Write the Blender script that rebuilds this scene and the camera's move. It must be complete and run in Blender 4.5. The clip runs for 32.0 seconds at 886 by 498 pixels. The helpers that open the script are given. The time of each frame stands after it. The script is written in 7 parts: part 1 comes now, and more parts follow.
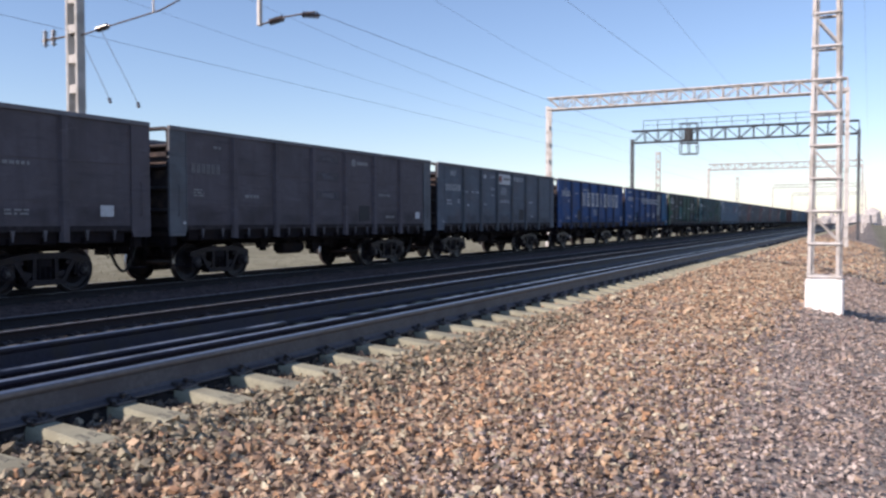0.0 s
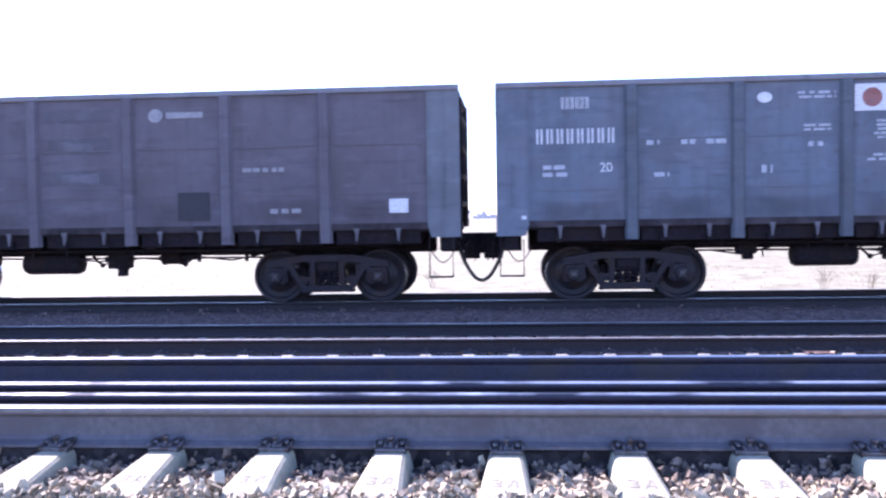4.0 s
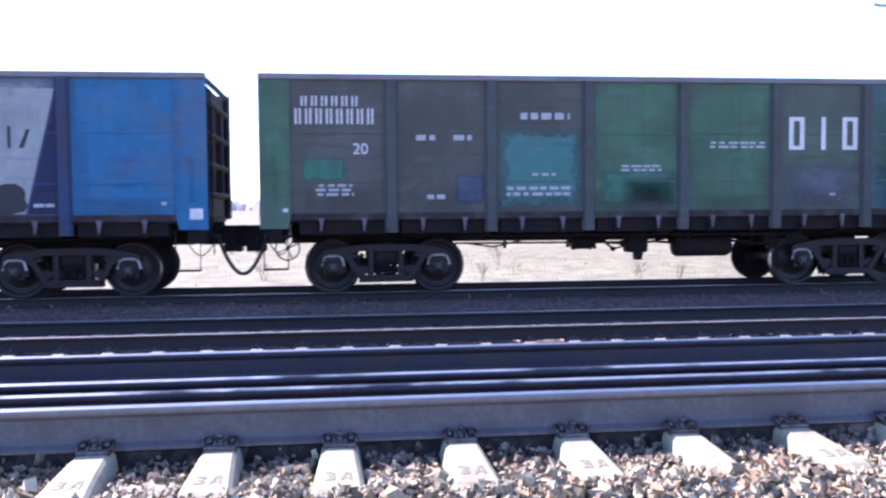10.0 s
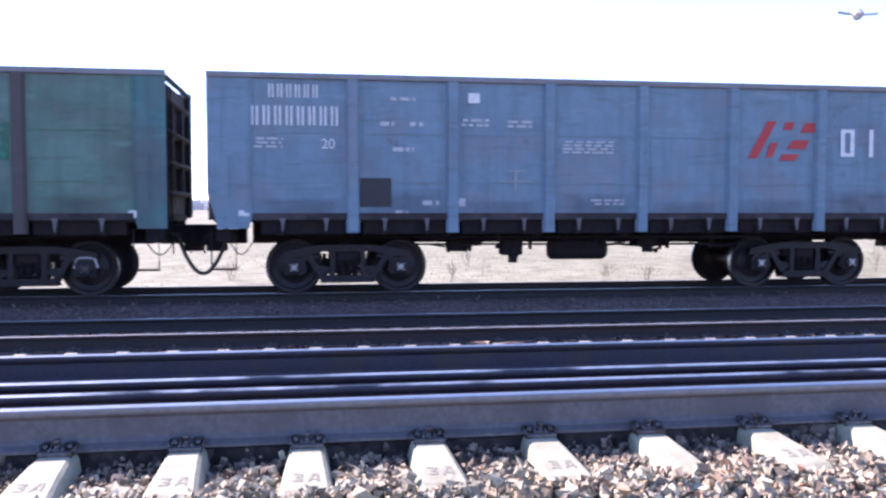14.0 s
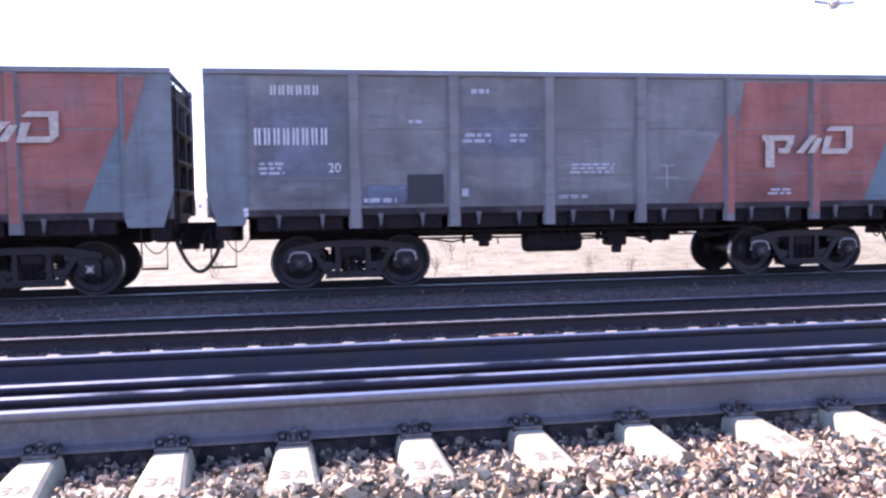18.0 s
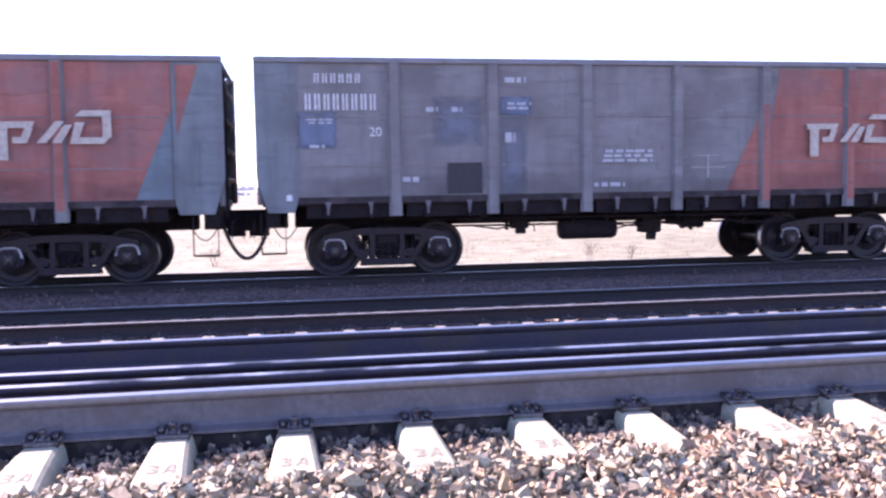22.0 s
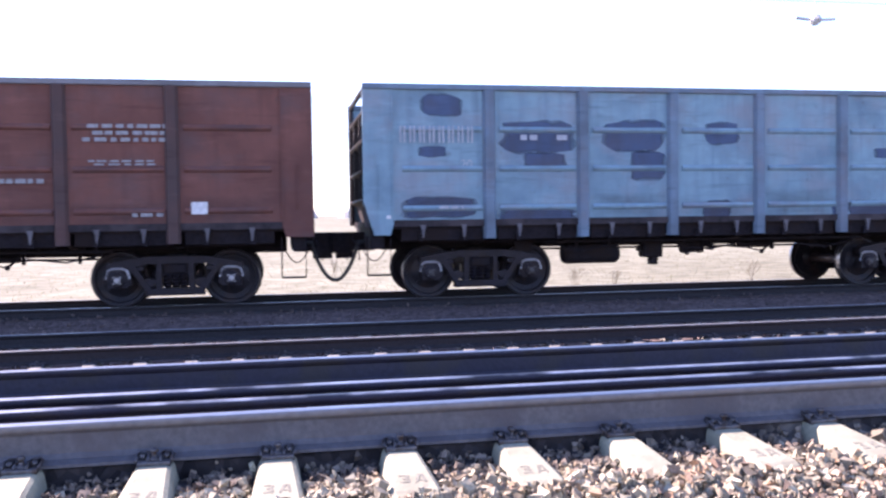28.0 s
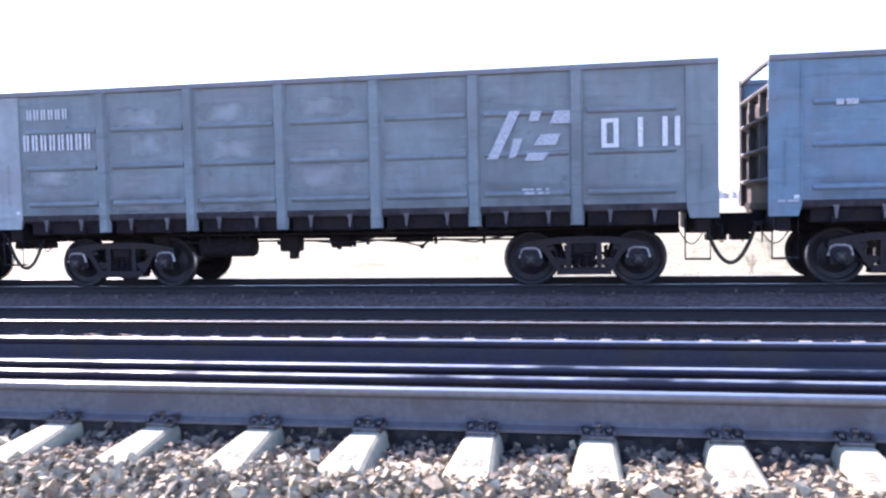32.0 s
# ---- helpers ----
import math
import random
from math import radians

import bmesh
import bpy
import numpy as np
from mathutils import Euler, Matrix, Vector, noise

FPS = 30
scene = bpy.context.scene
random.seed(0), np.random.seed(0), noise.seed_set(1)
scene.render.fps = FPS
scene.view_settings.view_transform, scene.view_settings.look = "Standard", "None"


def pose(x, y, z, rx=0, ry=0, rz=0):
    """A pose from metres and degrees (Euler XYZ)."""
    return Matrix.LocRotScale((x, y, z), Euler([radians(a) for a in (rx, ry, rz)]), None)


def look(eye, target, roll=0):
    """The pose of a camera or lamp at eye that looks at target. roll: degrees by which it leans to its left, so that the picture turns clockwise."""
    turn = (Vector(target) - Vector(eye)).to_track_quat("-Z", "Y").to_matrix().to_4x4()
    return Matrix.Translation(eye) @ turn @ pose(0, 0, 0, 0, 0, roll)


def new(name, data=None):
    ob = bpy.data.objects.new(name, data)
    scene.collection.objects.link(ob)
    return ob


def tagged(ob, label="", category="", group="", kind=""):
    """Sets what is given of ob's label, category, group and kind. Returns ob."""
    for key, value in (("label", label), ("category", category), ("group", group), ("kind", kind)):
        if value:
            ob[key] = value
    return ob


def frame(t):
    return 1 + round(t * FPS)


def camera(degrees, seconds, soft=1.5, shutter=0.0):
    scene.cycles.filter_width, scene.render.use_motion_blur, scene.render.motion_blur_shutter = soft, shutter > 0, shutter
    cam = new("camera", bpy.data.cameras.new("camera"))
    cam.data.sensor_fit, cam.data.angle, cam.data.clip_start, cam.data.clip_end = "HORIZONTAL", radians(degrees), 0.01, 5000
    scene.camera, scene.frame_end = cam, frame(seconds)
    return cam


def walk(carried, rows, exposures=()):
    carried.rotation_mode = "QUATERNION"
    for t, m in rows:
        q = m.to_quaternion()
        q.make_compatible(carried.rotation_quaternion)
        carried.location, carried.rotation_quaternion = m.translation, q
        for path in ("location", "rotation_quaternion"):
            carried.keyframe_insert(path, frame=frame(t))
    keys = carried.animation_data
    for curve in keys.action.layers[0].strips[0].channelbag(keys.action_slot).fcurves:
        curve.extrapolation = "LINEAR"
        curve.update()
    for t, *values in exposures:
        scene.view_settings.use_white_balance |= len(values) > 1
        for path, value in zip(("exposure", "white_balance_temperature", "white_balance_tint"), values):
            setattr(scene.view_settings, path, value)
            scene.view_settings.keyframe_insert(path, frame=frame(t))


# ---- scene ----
LENS, SECONDS = 54.7, 32.0
cam = camera(LENS, SECONDS, soft=2.4, shutter=0.15)
EYE, ARM = (0.0, 0.0, 0.98), 0.32     # the eye is held a little before the body that turns


def eye_at(yaw):
    turn = radians(min(0.0, yaw + 25.0))
    return EYE[0] - 0.5 * ARM * math.sin(turn), EYE[1] - ARM * (1 - math.cos(turn)), EYE[2]


# seconds, yaw, pitch, roll
PATH = [(0, -63.55, -1.85, 0.15), (0.5, -52.10, -1.90, 1.40), (1, -36.83, -2.76, 2.40), (1.5, -21.90, -2.41, 2.39), (2, -9.27, -1.59, 1.24), (2.5, 0.98, -1.58, 0.58), (3, 3.63, -2.44, 0.01), (3.5, 3.68, -2.57, 0.74), (4, 4.47, -2.09, 0.93), (4.5, 3.59, -1.10, -0.38), (6.5, -2.17, -2.56, -0.46), (7, -3.15, -2.77, -0.51), (7.5, -6.65, -2.95, -0.50), (8, -7.01, -3.09, -0.33), (8.5, -6.51, -2.29, 0.01), (9, -6.57, -2.32, -0.18), (9.5, -6.63, -2.87, 0.33), (10, -6.63, -2.75, 0.46), (10.5, -6.82, -2.16, 0.53), (11, -7.75, -2.14, 0.12), (11.5, -8.02, -2.32, 0.12), (12, -7.08, -1.86, 0.06), (12.5, -5.20, -2.06, 0.50), (13, -5.79, -2.20, 0.48), (13.5, -7.38, -2.16, 0.29), (14, -8.65, -2.70, -0.02), (14.5, -9.99, -3.13, -0.10), (15, -10.50, -2.86, -0.07), (15.5, -11.07, -2.82, 0.09), (17.5, -11.11, -3.46, 0.58), (18, -9.81, -3.10, 0.91), (18.5, -6.84, -3.90, 1.13), (19, -4.19, -4.30, 1.49), (19.5, -5.14, -3.65, 1.28), (20, -7.41, -2.64, 0.80), (20.5, -8.77, -2.69, 0.20), (21, -10.17, -2.97, 0.61), (21.5, -10.46, -3.50, 0.78), (22, -9.78, -3.89, 0.94), (22.5, -9.67, -4.09, 1.16), (23, -9.78, -4.01, 0.50), (23.5, -9.57, -3.88, -1.15), (24, -7.67, -2.92, -1.07), (24.5, -6.89, -2.75, 0.02), (26.5, -8.01, -1.94, 0.46), (27, -8.54, -2.13, 0.65), (27.5, -9.18, -1.99, 0.79), (28, -10.77, -2.25, 0.75), (28.5, -11.24, -2.55, 0.93), (29, -10.78, -2.47, 1.25), (29.5, -9.70, -2.33, 1.15), (30, -9.60, -2.48, 1.01), (30.5, -9.78, -3.42, 0.97), (31, -8.29, -3.81, 0.89), (31.5, -1.20, -3.33, 1.22), (32, 10.51, -3.07, 1.24)]
EXPOSURE = [(0, 0.43, 6400, 20), (0.5, 0.62, 6300, 25), (1, 1.78, 6110, 37), (1.5, 2.06, 5910, 36), (2, 2.34, 5790, 40), (4.5, 2.39, 5650, 34), (7, 2.12, 5670, 31), (10, 2.14, 5770, 32), (11, 2.25, 5790, 34), (13, 2.11, 5790, 34), (14, 2.04, 5830, 32), (15, 2.19, 5990, 38), (16, 2.22, 6030, 39), (19, 2.24, 6210, 43), (23, 2.26, 6210, 44), (24.5, 2.24, 6210, 44), (27, 2.24, 6230, 41), (28, 2.12, 6180, 35), (30, 2.06, 6450, 27), (31, 2.2, 6690, 40), (32, 2.45, 6070, 29)]
walk(cam, [(t, pose(*eye_at(w), 90 + p, r, w)) for t, w, p, r in PATH], EXPOSURE)

# ---- light: a clear day, the sun behind the train ----
SUN_HEIGHT, SUN_TURN = 36.0, -55.0        # degrees above the horizon; degrees from +Y towards +X
world = bpy.data.worlds.new("sky")
scene.world = world
world.use_nodes = True
wt = world.node_tree
sky = wt.nodes.new("ShaderNodeTexSky")
sky.sky_type, sky.sun_disc = "NISHITA", False
sky.sun_elevation, sky.sun_rotation = radians(SUN_HEIGHT), radians(SUN_TURN)
sky.air_density, sky.dust_density, sky.ozone_density = 1.0, 0.2, 3.0
wt.links.new(sky.outputs[0], wt.nodes["Background"].inputs[0])
wt.nodes["Background"].inputs[1].default_value = 0.115
sun = new("sun", bpy.data.lights.new("sun", "SUN"))
sun.data.energy, sun.data.angle, sun.data.color = 5.0, radians(0.5), (1.0, 0.88, 0.74)
_e, _a = radians(SUN_HEIGHT), radians(SUN_TURN)
sun.matrix_world = look((0, 0, 30), (-math.sin(_a) * math.cos(_e), -math.cos(_a) * math.cos(_e), 30 - math.sin(_e)))


# ---- materials ----
def material(name, color, rough=0.7, metal=0.0, spread=0.25, grain=18.0, bump=0.15, stain=None, stain_scale=1.2, stain_at=(0.5, 0.62),
             streak=None, streak_scale=(5.0, 5.0, 0.5), island=None, per_object=0.0, gloss=0.5, bump_size=0.01):
    m = bpy.data.materials.new(name)
    m.use_nodes = True
    nt = m.node_tree
    link = nt.links.new
    b = nt.nodes["Principled BSDF"]
    b.inputs["Roughness"].default_value, b.inputs["Metallic"].default_value = rough, metal
    b.inputs["Specular IOR Level"].default_value = gloss
    tc = nt.nodes.new("ShaderNodeTexCoord")
    info = nt.nodes.new("ShaderNodeObjectInfo")
    far = nt.nodes.new("ShaderNodeMath")
    far.operation, far.inputs[1].default_value = "MULTIPLY", 60.0
    link(info.outputs["Random"], far.inputs[0])
    spot = nt.nodes.new("ShaderNodeVectorMath")
    link(tc.outputs["Object"], spot.inputs[0])
    link(far.outputs[0], spot.inputs[1])

    def tex(scale, detail=4.0, stretch=None):
        n = nt.nodes.new("ShaderNodeTexNoise")
        n.inputs["Scale"].default_value, n.inputs["Detail"].default_value = scale, detail
        if stretch:
            mp = nt.nodes.new("ShaderNodeMapping")
            mp.inputs["Scale"].default_value = stretch
            link(spot.outputs[0], mp.inputs[0])
            link(mp.outputs[0], n.inputs["Vector"])
        else:
            link(spot.outputs[0], n.inputs["Vector"])
        return n

    def ramp(src, a, ca, bb, cb):
        r = nt.nodes.new("ShaderNodeValToRGB")
        r.color_ramp.elements[0].position, r.color_ramp.elements[0].color = a, ca
        r.color_ramp.elements[1].position, r.color_ramp.elements[1].color = bb, cb
        link(src, r.inputs[0])
        return r

    def mix(fac, a, c, mode="MIX"):
        n = nt.nodes.new("ShaderNodeMix")
        n.data_type, n.blend_type = "RGBA", mode
        if isinstance(fac, float):
            n.inputs[0].default_value = fac
        else:
            link(fac, n.inputs[0])
        link(a, n.inputs[6])
        link(c, n.inputs[7])
        return n.outputs[2]

    if island:
        geo = nt.nodes.new("ShaderNodeNewGeometry")
        r = nt.nodes.new("ShaderNodeValToRGB")
        r.color_ramp.interpolation = "LINEAR"
        while len(r.color_ramp.elements) < len(island):
            r.color_ramp.elements.new(0.5)
        for k, c in enumerate(island):
            r.color_ramp.elements[k].position = k / (len(island) - 1)
            r.color_ramp.elements[k].color = (*c, 1)
        link(geo.outputs["Random Per Island"], r.inputs[0])
        base = r.outputs[0]
    else:
        rgb = nt.nodes.new("ShaderNodeRGB")
        rgb.outputs[0].default_value = (*color, 1)
        base = rgb.outputs[0]
    fine = tex(grain)
    r1 = ramp(fine.outputs["Fac"], 0.3, (1 - spread,) * 3 + (1,), 0.7, (1 + spread,) * 3 + (1,))
    col = mix(1.0, base, r1.outputs[0], "MULTIPLY")
    if stain:
        big = tex(stain_scale, 6.0)
        r2 = ramp(big.outputs["Fac"], stain_at[0], (0, 0, 0, 1), stain_at[1], (1, 1, 1, 1))
        st = nt.nodes.new("ShaderNodeRGB")
        st.outputs[0].default_value = (*stain, 1)
        col = mix(r2.outputs[0], col, st.outputs[0])
    if streak:
        s = tex(1.0, 5.0, streak_scale)
        r3 = ramp(s.outputs["Fac"], 0.52, (0, 0, 0, 1), 0.75, (0.75, 0.75, 0.75, 1))
        st = nt.nodes.new("ShaderNodeRGB")
        st.outputs[0].default_value = (*streak, 1)
        col = mix(r3.outputs[0], col, st.outputs[0])
    if per_object:
        oi = nt.nodes.new("ShaderNodeObjectInfo")
        r4 = ramp(oi.outputs["Random"], 0.0, (1 - per_object,) * 3 + (1,), 1.0, (1 + per_object,) * 3 + (1,))
        col = mix(1.0, col, r4.outputs[0], "MULTIPLY")
    link(col, b.inputs["Base Color"])
    bp = nt.nodes.new("ShaderNodeBump")
    bp.inputs["Strength"].default_value, bp.inputs["Distance"].default_value = bump, bump_size
    link(fine.outputs["Fac"], bp.inputs["Height"])
    link(bp.outputs[0], b.inputs["Normal"])
    return m


M = {}
M["rail_side"] = material("rail side", (0.086, 0.083, 0.094), 0.7, 0.1, 0.2, 30, 0.3, stain=(0.070, 0.064, 0.074), stain_scale=3)
M["rail_flank"] = material("rubbed rail head flank", (0.135, 0.132, 0.142), 0.6, 0.1, 0.15, 20, 0.15)
M["rail_head"] = material("polished rail head", (0.42, 0.42, 0.43), 0.36, 1.0, 0.1, 12, 0.02)
M["old_head"] = material("worn rail head", (0.44, 0.44, 0.45), 0.36, 0.9, 0.2, 9, 0.05, stain=(0.036, 0.033, 0.036), stain_scale=2)
M["dull_head"] = material("dull rail head", (0.30, 0.295, 0.30), 0.4, 0.5, 0.25, 9, 0.1)
# shaded copy of the rail side: its shade is painted in as navy
M["shaded_side"] = material("grease-dark rail side", (0.022, 0.020, 0.036), 0.6, 0.1, 0.25, 30, 0.3, stain=(0.03, 0.025, 0.028), stain_scale=3)
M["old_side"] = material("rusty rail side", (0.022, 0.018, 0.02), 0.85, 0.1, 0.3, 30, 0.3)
M["concrete"] = material("pale concrete", (0.262, 0.256, 0.186), 0.88, 0, 0.12, 40, 0.35, stain=(0.215, 0.208, 0.150), stain_scale=4.5, per_object=0.08)
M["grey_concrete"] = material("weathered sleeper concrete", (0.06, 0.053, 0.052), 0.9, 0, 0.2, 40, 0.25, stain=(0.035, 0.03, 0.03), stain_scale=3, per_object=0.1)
M["mid_concrete"] = material("weathered pale sleeper concrete", (0.21, 0.197, 0.168), 0.9, 0, 0.2, 40, 0.25, stain=(0.180, 0.162, 0.144), stain_scale=3, per_object=0.12)
M["cast_mark"] = material("grimy raised concrete mark", (0.150, 0.146, 0.114), 0.9, 0, 0.35, 60, 0.2)
M["iron"] = material("dark fastening iron", (0.085, 0.08, 0.085), 0.5, 0.6, 0.3, 60, 0.2, stain=(0.05, 0.035, 0.03), stain_scale=20)
M["stone"] = material("crushed stone", (0.366, 0.342, 0.305), 0.9, 0, 0.2, 60, 0.4,
                      island=[(0.249, 0.207, 0.139), (0.358, 0.318, 0.225), (0.131, 0.109, 0.078), (0.200, 0.170, 0.122), (0.439, 0.396, 0.285), (0.085, 0.072, 0.056), (0.299, 0.259, 0.182), (0.149, 0.121, 0.086), (0.279, 0.203, 0.119)])
# browner stone, with the rail's shadow also mixed into its tone
M["railside_stone"] = material("grimy crushed stone beside the rail", (0.122, 0.098, 0.085), 0.95, 0, 0.2, 60, 0.4,
                            island=[(0.135, 0.104, 0.081), (0.209, 0.165, 0.125), (0.067, 0.054, 0.045), (0.099, 0.076, 0.059), (0.284, 0.232, 0.173), (0.049, 0.040, 0.036)])
M["clean_stone"] = material("clean crushed stone", (0.488, 0.366, 0.244), 0.9, 0, 0.2, 60, 0.4,
                            island=[(0.355, 0.235, 0.140), (0.509, 0.370, 0.246), (0.255, 0.184, 0.132), (0.557, 0.505, 0.369), (0.111, 0.080, 0.061), (0.424, 0.320, 0.229), (0.389, 0.223, 0.124), (0.170, 0.122, 0.087), (0.085, 0.068, 0.061)])
M["grey_stone"] = material("grey and mauve crushed stone", (0.366, 0.329, 0.305), 0.9, 0, 0.2, 60, 0.4,
                           island=[(0.293, 0.231, 0.196), (0.430, 0.360, 0.318), (0.117, 0.097, 0.093), (0.547, 0.470, 0.419), (0.235, 0.176, 0.163), (0.088, 0.074, 0.074), (0.371, 0.276, 0.205), (0.165, 0.134, 0.126)])
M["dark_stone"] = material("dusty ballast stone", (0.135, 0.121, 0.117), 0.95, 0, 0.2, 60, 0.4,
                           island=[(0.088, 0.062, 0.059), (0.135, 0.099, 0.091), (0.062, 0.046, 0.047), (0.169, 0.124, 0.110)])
M["wheel"] = material("dark wheel steel", (0.018, 0.016, 0.020), 0.45, 0.3, 0.3, 20, 0.1, stain=(0.03, 0.021, 0.02), stain_scale=4, gloss=0.2)
M["tread"] = material("worn tyre tread", (0.25, 0.24, 0.24), 0.4, 1.0, 0.1, 20, 0.05)
M["under"] = material("grimy underframe", (0.014, 0.011, 0.014), 0.85, 0.1, 0.35, 14, 0.25, stain=(0.018, 0.012, 0.012), stain_scale=2.5, gloss=0.2)
M["grimy_sill"] = material("grimy blackened sill", (0.03, 0.025, 0.028), 0.8, 0, 0.3, 10, 0.2, stain=(0.055, 0.045, 0.048), stain_scale=2.0, gloss=0.2)
M["end_sheet"] = material("grimy blackened end wall", (0.045, 0.037, 0.039), 0.8, 0, 0.25, 8, 0.2, stain=(0.10, 0.075, 0.068), stain_scale=1.5, gloss=0.2)
M["axle_cover"] = material("worn axle cover steel", (0.05, 0.047, 0.05), 0.4, 0.5, 0.3, 20, 0.2)
M["bright_cover"] = material("bright worn axle cover steel", (0.30, 0.29, 0.30), 0.4, 0.4, 0.25, 20, 0.2)
M["cast"] = material("cast bogie steel", (0.020, 0.017, 0.022), 0.5, 0.3, 0.3, 16, 0.2, stain=(0.022, 0.016, 0.017), stain_scale=3, gloss=0.2)
# pale tone for the painted highlights above the axle boxes
M["sky_glint"] = material("bright worn steel edge", (0.34, 0.33, 0.34), 0.4, 0.3, 0.2, 30, 0.1)
M["hose"] = material("black rubber hose", (0.02, 0.02, 0.02), 0.6, 0, 0.1, 30, 0.1)
M["white_mark"] = material("white stencil paint", (0.54, 0.55, 0.57), 0.7, 0, 0.2, 30, 0.05)
M["dim_mark"] = material("worn white stencil paint", (0.33, 0.35, 0.39), 0.7, 0, 0.3, 40, 0.05)
M["faded_mark"] = material("faded white stencil paint", (0.23, 0.23, 0.24), 0.7, 0, 0.25, 25, 0.05)
M["red_mark"] = material("red sign paint", (0.34, 0.02, 0.025), 0.6, 0, 0.2, 14, 0.05)
M["dark_patch"] = material("dark stencil board paint", (0.02, 0.02, 0.026), 0.7, 0, 0.2, 14, 0.05)
M["galvanised"] = material("pale painted lattice steel", (0.52, 0.50, 0.48), 0.6, 0.05, 0.1, 12, 0.1, stain=(0.36, 0.33, 0.30), stain_scale=2)
M["dark_steel"] = material("dark painted gantry steel", (0.06, 0.065, 0.075), 0.6, 0.2, 0.2, 12, 0.1)
M["mast_concrete"] = material("mast concrete", (0.46, 0.45, 0.43), 0.9, 0, 0.12, 6, 0.2, stain=(0.34, 0.33, 0.31), stain_scale=1.5)
M["whitewash"] = material("whitewashed foundation concrete", (0.82, 0.80, 0.78), 0.9, 0, 0.06, 10, 0.2)
M["insulator"] = material("brown glazed insulator", (0.06, 0.045, 0.045), 0.25, 0, 0.1, 10, 0.05)
M["wire"] = material("copper wire", (0.10, 0.085, 0.08), 0.5, 0.7, 0.1, 10, 0.02)
M["twig"] = material("dry twigs", (0.21, 0.185, 0.135), 0.9, 0, 0.2, 10, 0.1)
M["dry_grass"] = material("dry straw grass", (0.42, 0.34, 0.20), 0.95, 0, 0.2, 10, 0.1,
                          island=[(0.15, 0.146, 0.088), (0.22, 0.214, 0.142), (0.19, 0.186, 0.122), (0.25, 0.244, 0.172)])
_g = M["dry_grass"].node_tree
_b = _g.nodes["Principled BSDF"]
_t = _g.nodes.new("ShaderNodeBsdfTranslucent")
_x = _g.nodes.new("ShaderNodeMixShader")
_x.inputs[0].default_value = 0.5
_g.links.new(_b.inputs["Base Color"].links[0].from_socket, _t.inputs[0])
_g.links.new(_b.outputs[0], _x.inputs[1])
_g.links.new(_t.outputs[0], _x.inputs[2])
_g.links.new(_x.outputs[0], _g.nodes["Material Output"].inputs[0])
# albedo raised so the colour carries the distance haze
M["far_wood"] = material("bare grey woods", (0.42, 0.40, 0.39), 0.95, 0, 0.3, 0.6, 0.1)


